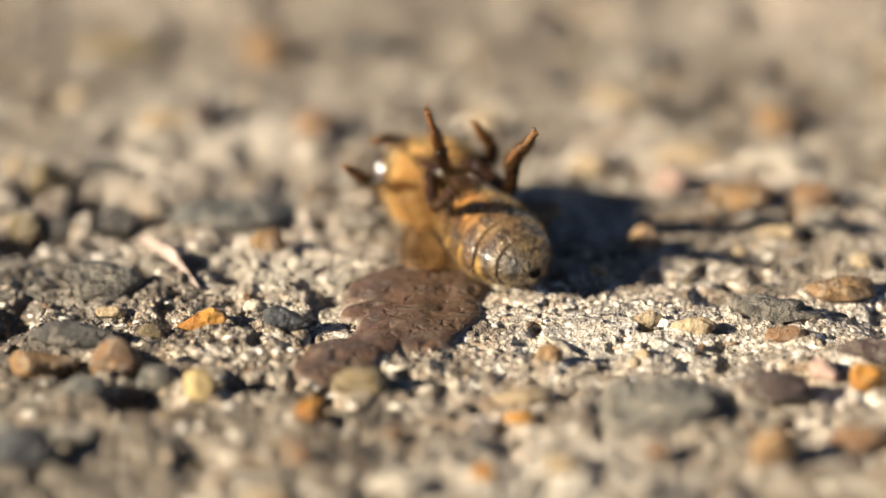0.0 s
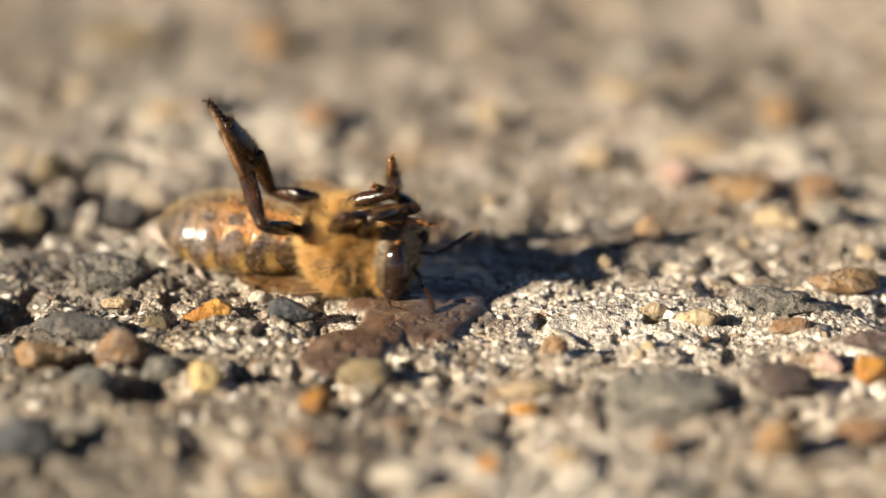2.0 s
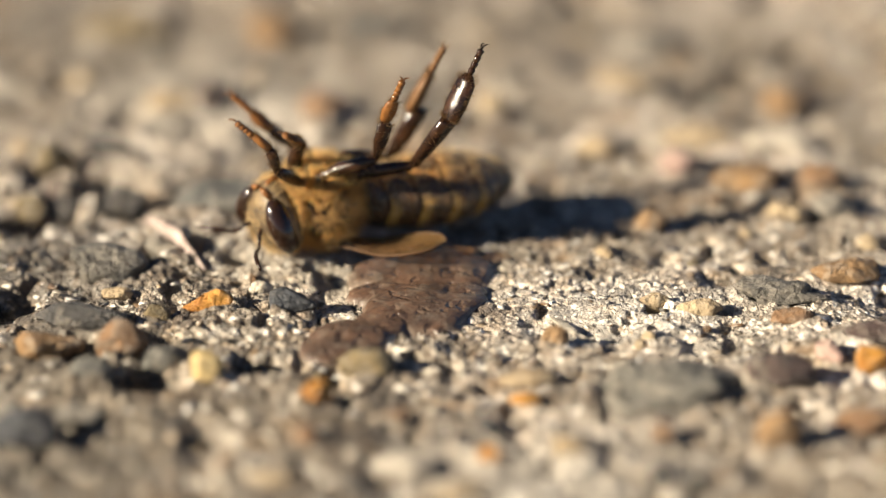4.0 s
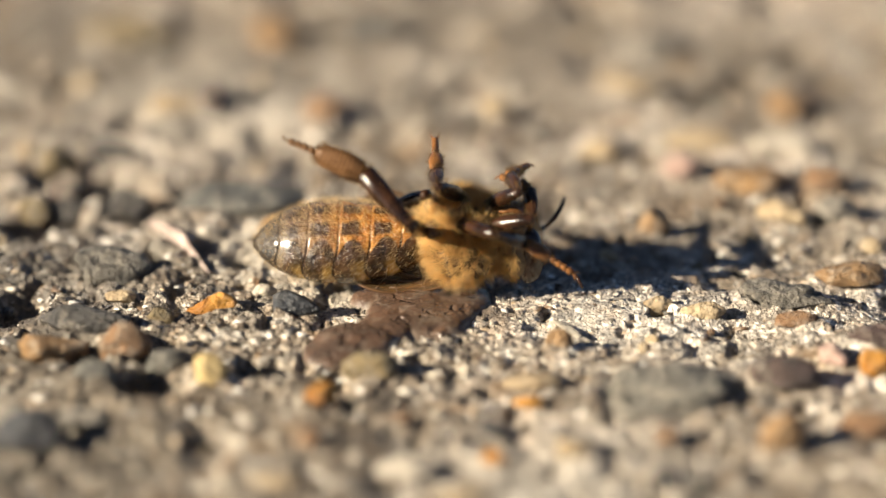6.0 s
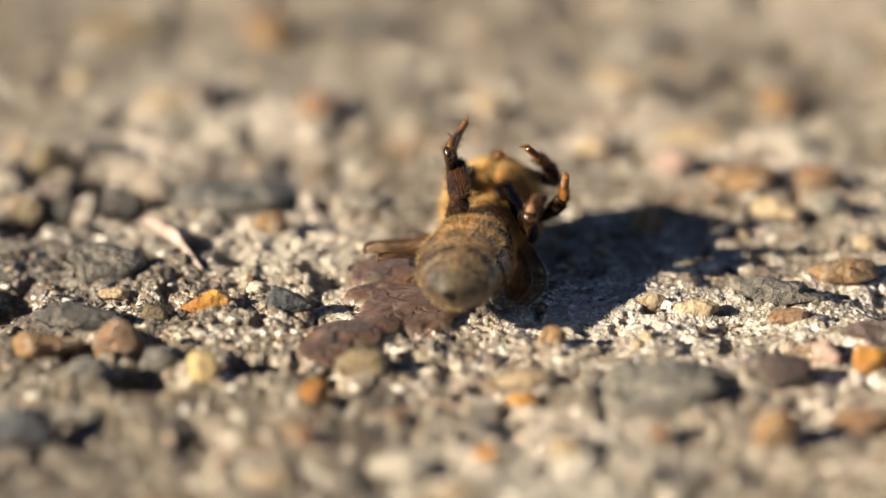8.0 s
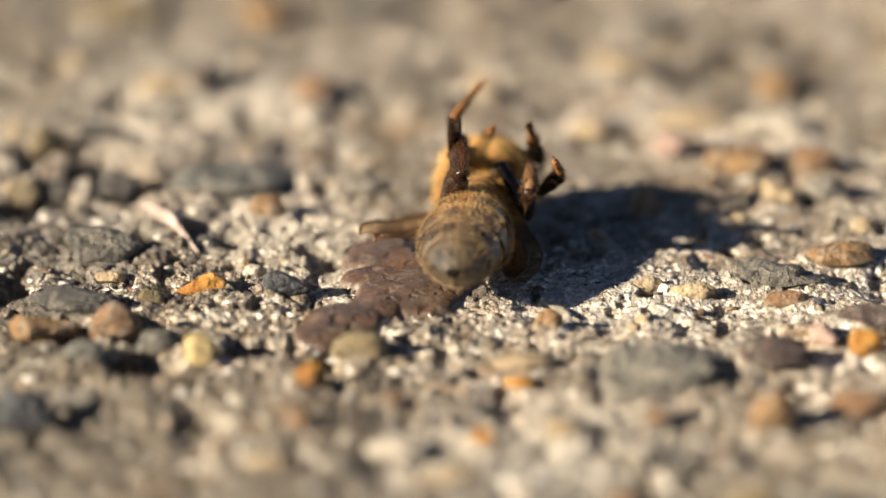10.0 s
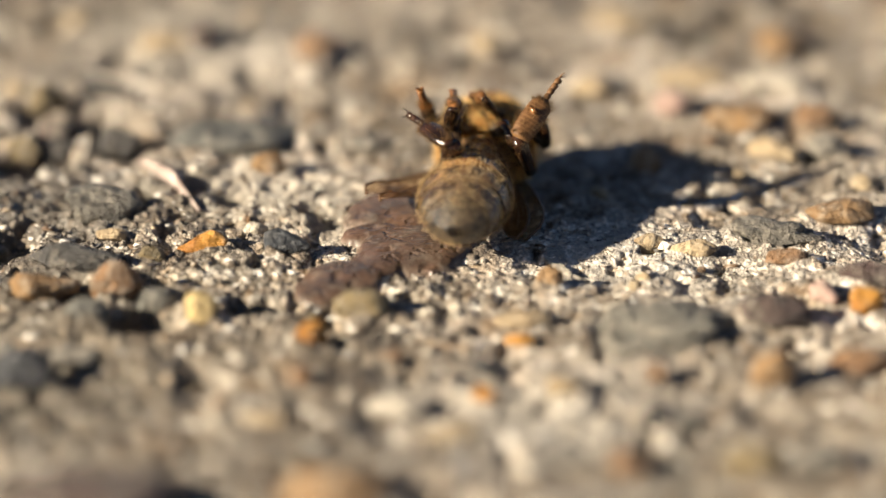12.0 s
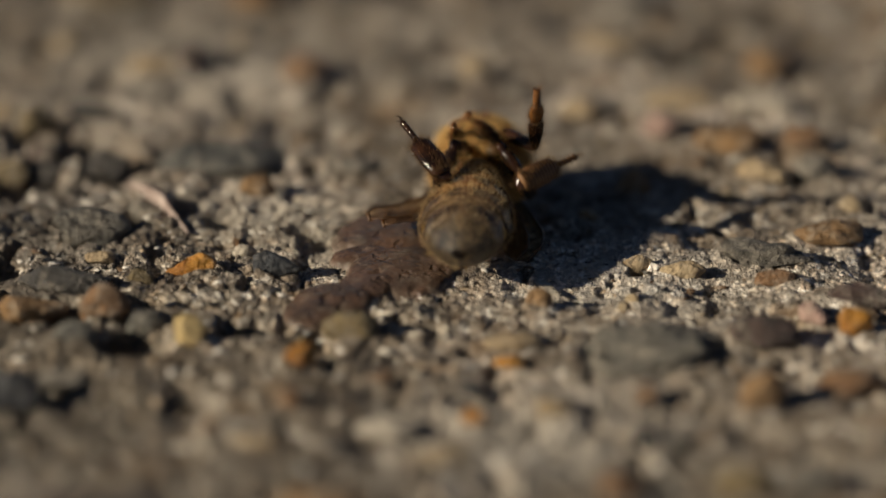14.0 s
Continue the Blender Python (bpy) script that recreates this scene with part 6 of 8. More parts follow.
    walk(foot, [
        (0.00, aim(-1.49, 1.33, 0.79, 128, 15)), (0.50, aim(-1.07, 0.84, 0.66, 150, 28)), (0.67, aim(-1.67, 1.85, 0.96, 105, 36)),
        (0.83, aim(-1.49, 3.74, -0.07, 41, -1)), (1.00, aim(-0.51, 4.06, -0.99, 9, -31)), (1.17, aim(-0.83, 4.22, -0.07, 48, 7)), (1.33, aim(-1.14, 3.36, 1.33, 127, 28)),
        (1.50, aim(-0.76, 2.51, 1.85, 172, 0)), (1.67, aim(-1.63, 2.81, 1.09, 157, 1)), (1.83, aim(-1.95, 2.09, -0.34, 142, -8)),
        (2.00, aim(-1.46, 1.23, -0.71, 136, -19)), (2.17, aim(-0.99, 0.77, 0.60, 145, 24)), (2.33, aim(0.44, 2.37, 1.95, 18, 79)), (2.50, aim(0.90, 3.64, 1.29, -12, 36)),
        (2.67, aim(0.70, 2.97, 1.78, -27, 71)), (2.83, aim(0.41, 1.05, 1.42, -174, 39)), (3.00, aim(-0.27, 0.57, 0.77, 167, 6)), (3.07, aim(-0.98, 1.77, 1.63, 123, 52)),
        (3.13, aim(-0.94, 3.92, 0.89, 1, 8)), (3.20, aim(-0.28, 4.30, -0.54, -41, -36)), (3.70, aim(-0.41, 4.20, -0.77, -15, -36)),
        (4.20, aim(-0.51, 4.06, -0.99, 9, -31)), (4.40, aim(-0.83, 4.22, -0.07, 48, 7)), (4.60, aim(-1.14, 3.36, 1.33, 127, 28)), (4.80, aim(-0.76, 2.51, 1.85, 172, 0)),
        (5.15, aim(-0.70, 0.98, 1.23, 171, -15)), (5.50, aim(-0.13, 0.42, -0.23, 169, -30)), (5.75, aim(-1.21, 0.82, 0.15, 159, -15)),
        (6.00, aim(-1.89, 1.75, -0.00, 146, -4)), (6.17, aim(-1.65, 1.77, 0.93, 117, -4)), (6.33, aim(-0.91, 3.89, 0.98, 109, -44)),
        (6.50, aim(-0.03, 4.21, 0.85, 177, -54)), (6.67, aim(-0.47, 4.14, 0.87, -113, 27)), (6.83, aim(0.37, 1.20, -1.55, 156, -48)),
        (7.00, aim(-0.04, 0.45, -0.44, -167, -37)), (7.20, aim(1.03, 0.81, -0.64, -143, -48)), (7.40, aim(1.49, 2.57, 1.32, -91, 2)),
        (7.60, aim(-1.08, 3.56, 1.22, -58, 82)), (7.80, aim(0.73, 2.96, 1.77, -100, 41)), (8.00, aim(1.59, 1.63, 0.94, -127, 20)),
        (8.20, aim(1.33, 0.97, 0.43, -137, 22)), (8.80, aim(-0.27, 0.46, 0.40, 179, -3)), (9.50, aim(1.16, 0.80, 0.32, -145, 2)),
        (10.00, aim(1.33, 0.97, 0.43, -137, 22)), (10.50, aim(-0.27, 0.46, 0.40, 179, -3)), (10.67, aim(0.60, 0.69, 0.85, -165, 1)),
        (10.83, aim(0.54, 2.83, 1.88, -106, 41)), (11.00, aim(-1.08, 3.56, 1.22, -58, 82)), (11.17, aim(0.78, 2.89, 1.78, -98, 36)),
        (11.33, aim(0.88, 0.66, 0.45, -156, -3)), (11.50, aim(0.05, 0.40, 0.05, -167, -2)), (11.62, aim(0.39, 0.44, -0.13, -170, -7)),
        (11.75, aim(1.70, 1.75, -0.84, 179, -29)), (11.88, aim(1.11, 3.69, 1.05, -158, -15)), (12.00, aim(-1.06, 3.95, -0.69, 165, 17)),
        (12.12, aim(-0.20, 3.68, 1.52, -163, 19)), (12.25, aim(1.60, 1.83, 1.06, 169, 13)), (12.38, aim(0.24, 0.74, 1.09, 141, 30)),
        (12.50, aim(-0.13, 0.80, 1.19, 152, 33)), (12.67, aim(0.64, 0.98, 1.25, 143, 28)), (12.83, aim(0.72, 3.10, 1.73, 170, 14)),
        (13.00, aim(-0.39, 3.89, 1.27, -178, 7)), (13.17, aim(1.55, 3.38, 0.80, -162, -11)), (13.33, aim(-0.12, 0.64, -0.94, 160, -16)),
        (13.50, aim(-0.56, 0.49, -0.21, 169, -8)), (13.67, aim(-0.49, 0.82, -1.12, 168, -39)), (13.83, aim(0.23, 3.14, -1.84, -17, -60)),
        (14.00, aim(0.19, 3.89, 1.32, -7, 32)),
    ])
    femur, tibia, foot = legs["mid", -1]
    walk(femur, [
        (0.00, aim(-0.85, 3.00, 4.15, -174, 1)), (0.50, aim(-0.85, 3.00, 4.15, -155, -25)), (0.75, aim(-0.85, 3.00, 4.15, 177, 1)),
        (1.00, aim(-0.85, 3.00, 4.15, 148, 26)), (1.17, aim(-0.85, 3.00, 4.15, 123, 49)), (1.33, aim(-0.85, 3.00, 4.15, 35, 54)), (1.50, aim(-0.85, 3.00, 4.15, 6, 33)),
        (1.67, aim(-0.85, 3.00, 4.15, 7, 28)), (1.83, aim(-0.85, 3.00, 4.15, 8, 24)), (2.00, aim(-0.85, 3.00, 4.15, 9, 19)), (2.17, aim(-0.85, 3.00, 4.15, 37, 12)),
        (2.33, aim(-0.85, 3.00, 4.15, 115, -17)), (2.50, aim(-0.85, 3.00, 4.15, 144, -22)), (3.00, aim(-0.85, 3.00, 4.15, 136, 0)),
        (3.10, aim(-0.85, 3.00, 4.15, 139, 1)), (3.20, aim(-0.85, 3.00, 4.15, 142, 2)), (3.70, aim(-0.85, 3.00, 4.15, 145, 14)), (4.20, aim(-0.85, 3.00, 4.15, 148, 26)),
        (4.40, aim(-0.85, 3.00, 4.15, 123, 49)), (4.60, aim(-0.85, 3.00, 4.15, 35, 54)), (4.80, aim(-0.85, 3.00, 4.15, 6, 33)), (5.03, aim(-0.85, 3.00, 4.15, 27, 24)),
        (5.27, aim(-0.85, 3.00, 4.15, 49, 12)), (5.50, aim(-0.85, 3.00, 4.15, 65, -1)), (5.67, aim(-0.85, 3.00, 4.15, 72, 29)), (5.83, aim(-0.85, 3.00, 4.15, 180, 77)),
        (6.00, aim(-0.85, 3.00, 4.15, -131, 53)), (6.17, aim(-0.85, 3.00, 4.15, -166, 38)), (6.33, aim(-0.85, 3.00, 4.15, 162, 3)),
        (6.50, aim(-0.85, 3.00, 4.15, 145, -21)), (6.75, aim(-0.85, 3.00, 4.15, 97, -31)), (7.00, aim(-0.85, 3.00, 4.15, 49, -23)),
        (7.20, aim(-0.85, 3.00, 4.15, 80, -23)), (7.40, aim(-0.85, 3.00, 4.15, 128, -10)), (7.60, aim(-0.85, 3.00, 4.15, 154, 1)), (7.90, aim(-0.85, 3.00, 4.15, 164, 5)),
        (8.20, aim(-0.85, 3.00, 4.15, 173, 9)), (8.40, aim(-0.85, 3.00, 4.15, 159, -11)), (8.60, aim(-0.85, 3.00, 4.15, 135, -36)),
        (8.80, aim(-0.85, 3.00, 4.15, 107, -50)), (9.50, aim(-0.85, 3.00, 4.15, 134, -51)), (9.75, aim(-0.85, 3.00, 4.15, 158, -22)),
        (10.00, aim(-0.85, 3.00, 4.15, 173, 9)), (10.17, aim(-0.85, 3.00, 4.15, 159, -11)), (10.33, aim(-0.85, 3.00, 4.15, 135, -36)),
        (10.50, aim(-0.85, 3.00, 4.15, 107, -50)), (10.67, aim(-0.85, 3.00, 4.15, 128, -36)), (10.83, aim(-0.85, 3.00, 4.15, 143, -16)),
        (11.00, aim(-0.85, 3.00, 4.15, 154, 1)), (11.17, aim(-0.85, 3.00, 4.15, 144, -16)), (11.33, aim(-0.85, 3.00, 4.15, 129, -36)),
        (11.50, aim(-0.85, 3.00, 4.15, 109, -50)), (11.67, aim(-0.85, 3.00, 4.15, 134, -39)), (11.83, aim(-0.85, 3.00, 4.15, 153, -21)),
        (12.00, aim(-0.85, 3.00, 4.15, 166, -4)), (12.17, aim(-0.85, 3.00, 4.15, 138, -14)), (12.33, aim(-0.85, 3.00, 4.15, 71, -21)),
        (12.50, aim(-0.85, 3.00, 4.15, 40, -15)), (12.75, aim(-0.85, 3.00, 4.15, 74, -44)), (13.00, aim(-0.85, 3.00, 4.15, 135, -52)),
        (13.50, aim(-0.85, 3.00, 4.15, 128, -11)), (13.75, aim(-0.85, 3.00, 4.15, 89, -38)), (14.00, aim(-0.85, 3.00, 4.15, 31, -44)),
    ])
    walk(tibia, [
        (0.00, aim(0.00, 2.70, 0.00, 1, 67)), (0.50, aim(0.00, 2.70, 0.00, -122, -24)), (0.75, aim(0.00, 2.70, 0.00, -79, 44)), (1.00, aim(0.00, 2.70, 0.00, -49, 1)),
        (1.17, aim(0.00, 2.70, 0.00, -33, -8)), (1.33, aim(0.00, 2.70, 0.00, -3, 9)), (1.50, aim(0.00, 2.70, 0.00, 9, 19)), (1.67, aim(0.00, 2.70, 0.00, 40, 20)),
        (1.83, aim(0.00, 2.70, 0.00, 90, 2)), (2.00, aim(0.00, 2.70, 0.00, 115, -14)), (2.17, aim(0.00, 2.70, 0.00, 96, 9)), (2.33, aim(0.00, 2.70, 0.00, 83, 29)),
        (2.50, aim(0.00, 2.70, 0.00, 103, -3)), (3.00, aim(0.00, 2.70, 0.00, -16, 65)), (3.10, aim(0.00, 2.70, 0.00, 7, 77)), (3.20, aim(0.00, 2.70, 0.00, 80, 79)),
        (3.70, aim(0.00, 2.70, 0.00, -56, 47)), (4.20, aim(0.00, 2.70, 0.00, -49, 1)), (4.40, aim(0.00, 2.70, 0.00, -33, -8)), (4.60, aim(0.00, 2.70, 0.00, -3, 9)),
        (4.80, aim(0.00, 2.70, 0.00, 9, 19)), (5.03, aim(0.00, 2.70, 0.00, 3, 54)), (5.27, aim(0.00, 2.70, 0.00, 121, 58)), (5.50, aim(0.00, 2.70, 0.00, 120, 17)),
        (5.67, aim(0.00, 2.70, 0.00, 87, 23)), (5.83, aim(0.00, 2.70, 0.00, 103, 35)), (6.00, aim(0.00, 2.70, 0.00, 161, 38)), (6.17, aim(0.00, 2.70, 0.00, 81, 66)),
        (6.33, aim(0.00, 2.70, 0.00, 29, 24)), (6.50, aim(0.00, 2.70, 0.00, 92, -32)), (6.75, aim(0.00, 2.70, 0.00, 145, -11)), (7.00, aim(0.00, 2.70, 0.00, -171, 19)),
        (7.20, aim(0.00, 2.70, 0.00, 143, 17)), (7.40, aim(0.00, 2.70, 0.00, 78, 30)), (7.60, aim(0.00, 2.70, 0.00, 8, 40)), (7.90, aim(0.00, 2.70, 0.00, -33, 44)),
        (8.20, aim(0.00, 2.70, 0.00, -66, -10)), (8.40, aim(0.00, 2.70, 0.00, 91, 25)), (8.60, aim(0.00, 2.70, 0.00, 122, -3)), (8.80, aim(0.00, 2.70, 0.00, 145, 1)),
        (9.50, aim(0.00, 2.70, 0.00, 116, -30)), (9.75, aim(0.00, 2.70, 0.00, 89, -11)), (10.00, aim(0.00, 2.70, 0.00, -66, -10)), (10.17, aim(0.00, 2.70, 0.00, 91, 25)),
        (10.33, aim(0.00, 2.70, 0.00, 122, -3)), (10.50, aim(0.00, 2.70, 0.00, 145, 1)), (10.67, aim(0.00, 2.70, 0.00, 113, 1)), (10.83, aim(0.00, 2.70, 0.00, 73, 24)),
        (11.00, aim(0.00, 2.70, 0.00, 8, 40)), (11.17, aim(0.00, 2.70, 0.00, 71, 20)), (11.33, aim(0.00, 2.70, 0.00, 109, -7)), (11.50, aim(0.00, 2.70, 0.00, 143, -11)),
        (11.67, aim(0.00, 2.70, 0.00, 118, -21)), (11.83, aim(0.00, 2.70, 0.00, 85, -15)), (12.00, aim(0.00, 2.70, 0.00, 55, 24)), (12.17, aim(0.00, 2.70, 0.00, 89, 19)),
        (12.33, aim(0.00, 2.70, 0.00, 149, 32)), (12.50, aim(0.00, 2.70, 0.00, -179, 48)), (12.75, aim(0.00, 2.70, 0.00, 133, 13)),
        (13.00, aim(0.00, 2.70, 0.00, 96, -13)), (13.50, aim(0.00, 2.70, 0.00, 77, 46)), (13.75, aim(0.00, 2.70, 0.00, 123, 3)), (14.00, aim(0.00, 2.70, 0.00, 169, -8)),
    ])
    walk(foot, [
        (0.00, aim(-0.01, 3.57, 2.02, 27, 80)), (0.50, aim(1.69, 1.62, -0.91, -105, -22)), (0.75, aim(1.56, 3.01, 1.52, -63, 42)), (1.00, aim(1.65, 4.15, 0.05, -36, -1)),
        (1.17, aim(1.18, 4.53, -0.31, 6, 5)), (1.33, aim(0.13, 4.87, 0.35, 71, 35)), (1.50, aim(-0.34, 4.75, 0.72, 118, 24)), (1.67, aim(-1.34, 4.27, 0.75, 104, 50)),
        (1.83, aim(-2.20, 2.70, 0.09, -11, 70)), (2.00, aim(-1.94, 1.80, -0.52, -45, 48)), (2.17, aim(-2.16, 2.46, 0.33, -101, 69)),
        (2.33, aim(-1.92, 2.93, 1.05, 116, 30)), (2.50, aim(-2.14, 2.20, -0.10, 85, -5)), (3.00, aim(0.25, 3.60, 1.99, 17, 47)), (3.10, aim(-0.06, 3.18, 2.15, 60, 78)),
        (3.20, aim(-0.41, 2.77, 2.16, 164, 60)), (3.70, aim(1.25, 3.54, 1.61, -69, 50)), (4.20, aim(1.65, 4.15, 0.05, -36, -1)), (4.40, aim(1.18, 4.53, -0.31, 6, 5)),
        (4.60, aim(0.13, 4.87, 0.35, 71, 35)), (4.80, aim(-0.34, 4.75, 0.72, 118, 24)), (5.03, aim(-0.07, 3.98, 1.78, 109, 42)), (5.27, aim(-1.01, 2.09, 1.86, 128, 60)),
        (5.50, aim(-1.83, 1.65, 0.64, 159, 52)), (5.67, aim(-2.02, 2.82, 0.87, 40, 67)), (5.83, aim(-1.75, 2.30, 1.28, 76, 17)), (6.00, aim(-0.58, 1.06, 1.35, 145, 40)),
        (6.17, aim(-0.87, 2.83, 2.02, 72, 50)), (6.33, aim(-0.97, 4.46, 0.90, 18, 28)), (6.50, aim(-1.86, 2.64, -1.18, 87, -30)),
        (6.75, aim(-1.23, 0.93, -0.43, 167, -20)), (7.00, aim(0.31, 0.65, 0.73, -124, 3)), (7.20, aim(-1.26, 1.01, 0.64, -126, 1)),
        (7.40, aim(-1.86, 3.11, 1.10, -135, -4)), (7.60, aim(-0.24, 4.38, 1.40, -140, -17)), (7.90, aim(0.85, 4.02, 1.54, -165, 3)),
        (8.20, aim(1.98, 3.57, -0.39, -140, 10)), (8.40, aim(-1.99, 2.68, 0.95, 137, 13)), (8.60, aim(-1.86, 1.53, -0.10, 120, -5)),
        (8.80, aim(-1.25, 0.89, 0.05, 116, -15)), (9.50, aim(-1.70, 1.85, -1.11, 130, -12)), (9.75, aim(-2.16, 2.73, -0.43, 137, -6)),
        (10.00, aim(1.98, 3.57, -0.39, -140, 10)), (10.17, aim(-1.99, 2.68, 0.95, 137, 13)), (10.33, aim(-1.86, 1.53, -0.10, 120, -5)),
        (10.50, aim(-1.25, 0.89, 0.05, 116, -15)), (10.67, aim(-2.03, 1.84, 0.03, 105, 20)), (10.83, aim(-1.93, 3.29, 0.88, -132, 41)),
        (11.00, aim(-0.24, 4.38, 1.40, -140, -17)), (11.17, aim(-1.96, 3.36, 0.75, -145, 37)), (11.33, aim(-2.06, 1.97, -0.27, 130, 20)),
        (11.50, aim(-1.30, 0.97, -0.41, 133, -10)), (11.67, aim(-1.80, 1.73, -0.80, 133, 9)), (11.83, aim(-2.12, 2.87, -0.57, 177, 33)),
        (12.00, aim(-1.64, 3.87, 0.89, -156, 8)), (12.17, aim(-2.08, 2.72, 0.72, -155, 32)), (12.33, aim(-0.97, 1.11, 1.17, -150, 58)),
        (12.50, aim(0.03, 1.23, 1.63, -162, 54)), (12.75, aim(-1.57, 1.24, 0.50, 143, 30)), (13.00, aim(-2.13, 2.47, -0.50, 113, 2)),
        (13.50, aim(-1.50, 3.05, 1.57, 73, 34)), (13.75, aim(-1.84, 1.50, 0.10, 117, -3)), (14.00, aim(-0.41, 0.56, -0.30, 162, -11)),
    ])
    femur, tibia, foot = legs["mid", 1]
    walk(femur, [
        (0.00, aim(0.85, 3.00, 4.15, -104, -31)), (0.17, aim(0.85, 3.00, 4.15, -131, -14)), (0.33, aim(0.85, 3.00, 4.15, -174, 22)),
        (0.50, aim(0.85, 3.00, 4.15, 156, 36)), (0.67, aim(0.85, 3.00, 4.15, -166, 39)), (0.83, aim(0.85, 3.00, 4.15, -110, 18)), (1.00, aim(0.85, 3.00, 4.15, -86, -1)),
        (1.12, aim(0.85, 3.00, 4.15, -76, -1)), (1.25, aim(0.85, 3.00, 4.15, -64, -1)), (1.38, aim(0.85, 3.00, 4.15, -53, -0)), (1.50, aim(0.85, 3.00, 4.15, -42, -0)),
        (1.67, aim(0.85, 3.00, 4.15, -41, 16)), (1.83, aim(0.85, 3.00, 4.15, -38, 34)), (2.00, aim(0.85, 3.00, 4.15, -34, 51)), (2.17, aim(0.85, 3.00, 4.15, -72, 38)),
        (2.33, aim(0.85, 3.00, 4.15, -107, 4)), (2.50, aim(0.85, 3.00, 4.15, -126, -19)), (2.75, aim(0.85, 3.00, 4.15, -131, -18)),
        (3.00, aim(0.85, 3.00, 4.15, -136, -18)), (3.10, aim(0.85, 3.00, 4.15, -102, -34)), (3.20, aim(0.85, 3.00, 4.15, -59, -38)),
        (3.70, aim(0.85, 3.00, 4.15, -74, -20)), (4.20, aim(0.85, 3.00, 4.15, -86, -1)), (4.35, aim(0.85, 3.00, 4.15, -76, -1)), (4.50, aim(0.85, 3.00, 4.15, -64, -1)),
        (4.65, aim(0.85, 3.00, 4.15, -53, -0)), (4.80, aim(0.85, 3.00, 4.15, -42, -0)), (5.15, aim(0.85, 3.00, 4.15, -40, 3)), (5.50, aim(0.85, 3.00, 4.15, -38, 7)),
        (5.67, aim(0.85, 3.00, 4.15, -40, 15)), (5.83, aim(0.85, 3.00, 4.15, -43, 23)), (6.00, aim(0.85, 3.00, 4.15, -47, 32)), (6.17, aim(0.85, 3.00, 4.15, -62, 9)),
        (6.33, aim(0.85, 3.00, 4.15, -82, -25)), (6.50, aim(0.85, 3.00, 4.15, -104, -46)), (7.00, aim(0.85, 3.00, 4.15, -120, -55)),
        (7.60, aim(0.85, 3.00, 4.15, -116, -50)), (7.90, aim(0.85, 3.00, 4.15, -112, -46)), (8.20, aim(0.85, 3.00, 4.15, -107, -42)),
        (8.80, aim(0.85, 3.00, 4.15, -104, -38)), (9.03, aim(0.85, 3.00, 4.15, -121, -30)), (9.27, aim(0.85, 3.00, 4.15, -137, -19)),
        (9.50, aim(0.85, 3.00, 4.15, -149, -8)), (9.67, aim(0.85, 3.00, 4.15, -138, -20)), (9.83, aim(0.85, 3.00, 4.15, -124, -32)),
        (10.00, aim(0.85, 3.00, 4.15, -107, -42)), (10.50, aim(0.85, 3.00, 4.15, -104, -38)), (10.75, aim(0.85, 3.00, 4.15, -110, -44)),
        (11.00, aim(0.85, 3.00, 4.15, -116, -50)), (11.25, aim(0.85, 3.00, 4.15, -119, -30)), (11.50, aim(0.85, 3.00, 4.15, -121, -9)),
        (11.75, aim(0.85, 3.00, 4.15, -112, -22)), (12.00, aim(0.85, 3.00, 4.15, -101, -35)), (12.25, aim(0.85, 3.00, 4.15, -107, -41)),
        (12.50, aim(0.85, 3.00, 4.15, -113, -47)), (12.75, aim(0.85, 3.00, 4.15, -131, -27)), (13.00, aim(0.85, 3.00, 4.15, -143, -5)),
        (13.50, aim(0.85, 3.00, 4.15, -142, 7)), (13.67, aim(0.85, 3.00, 4.15, -140, 4)), (13.83, aim(0.85, 3.00, 4.15, -137, 1)),
        (14.00, aim(0.85, 3.00, 4.15, -135, -2)),
    ])
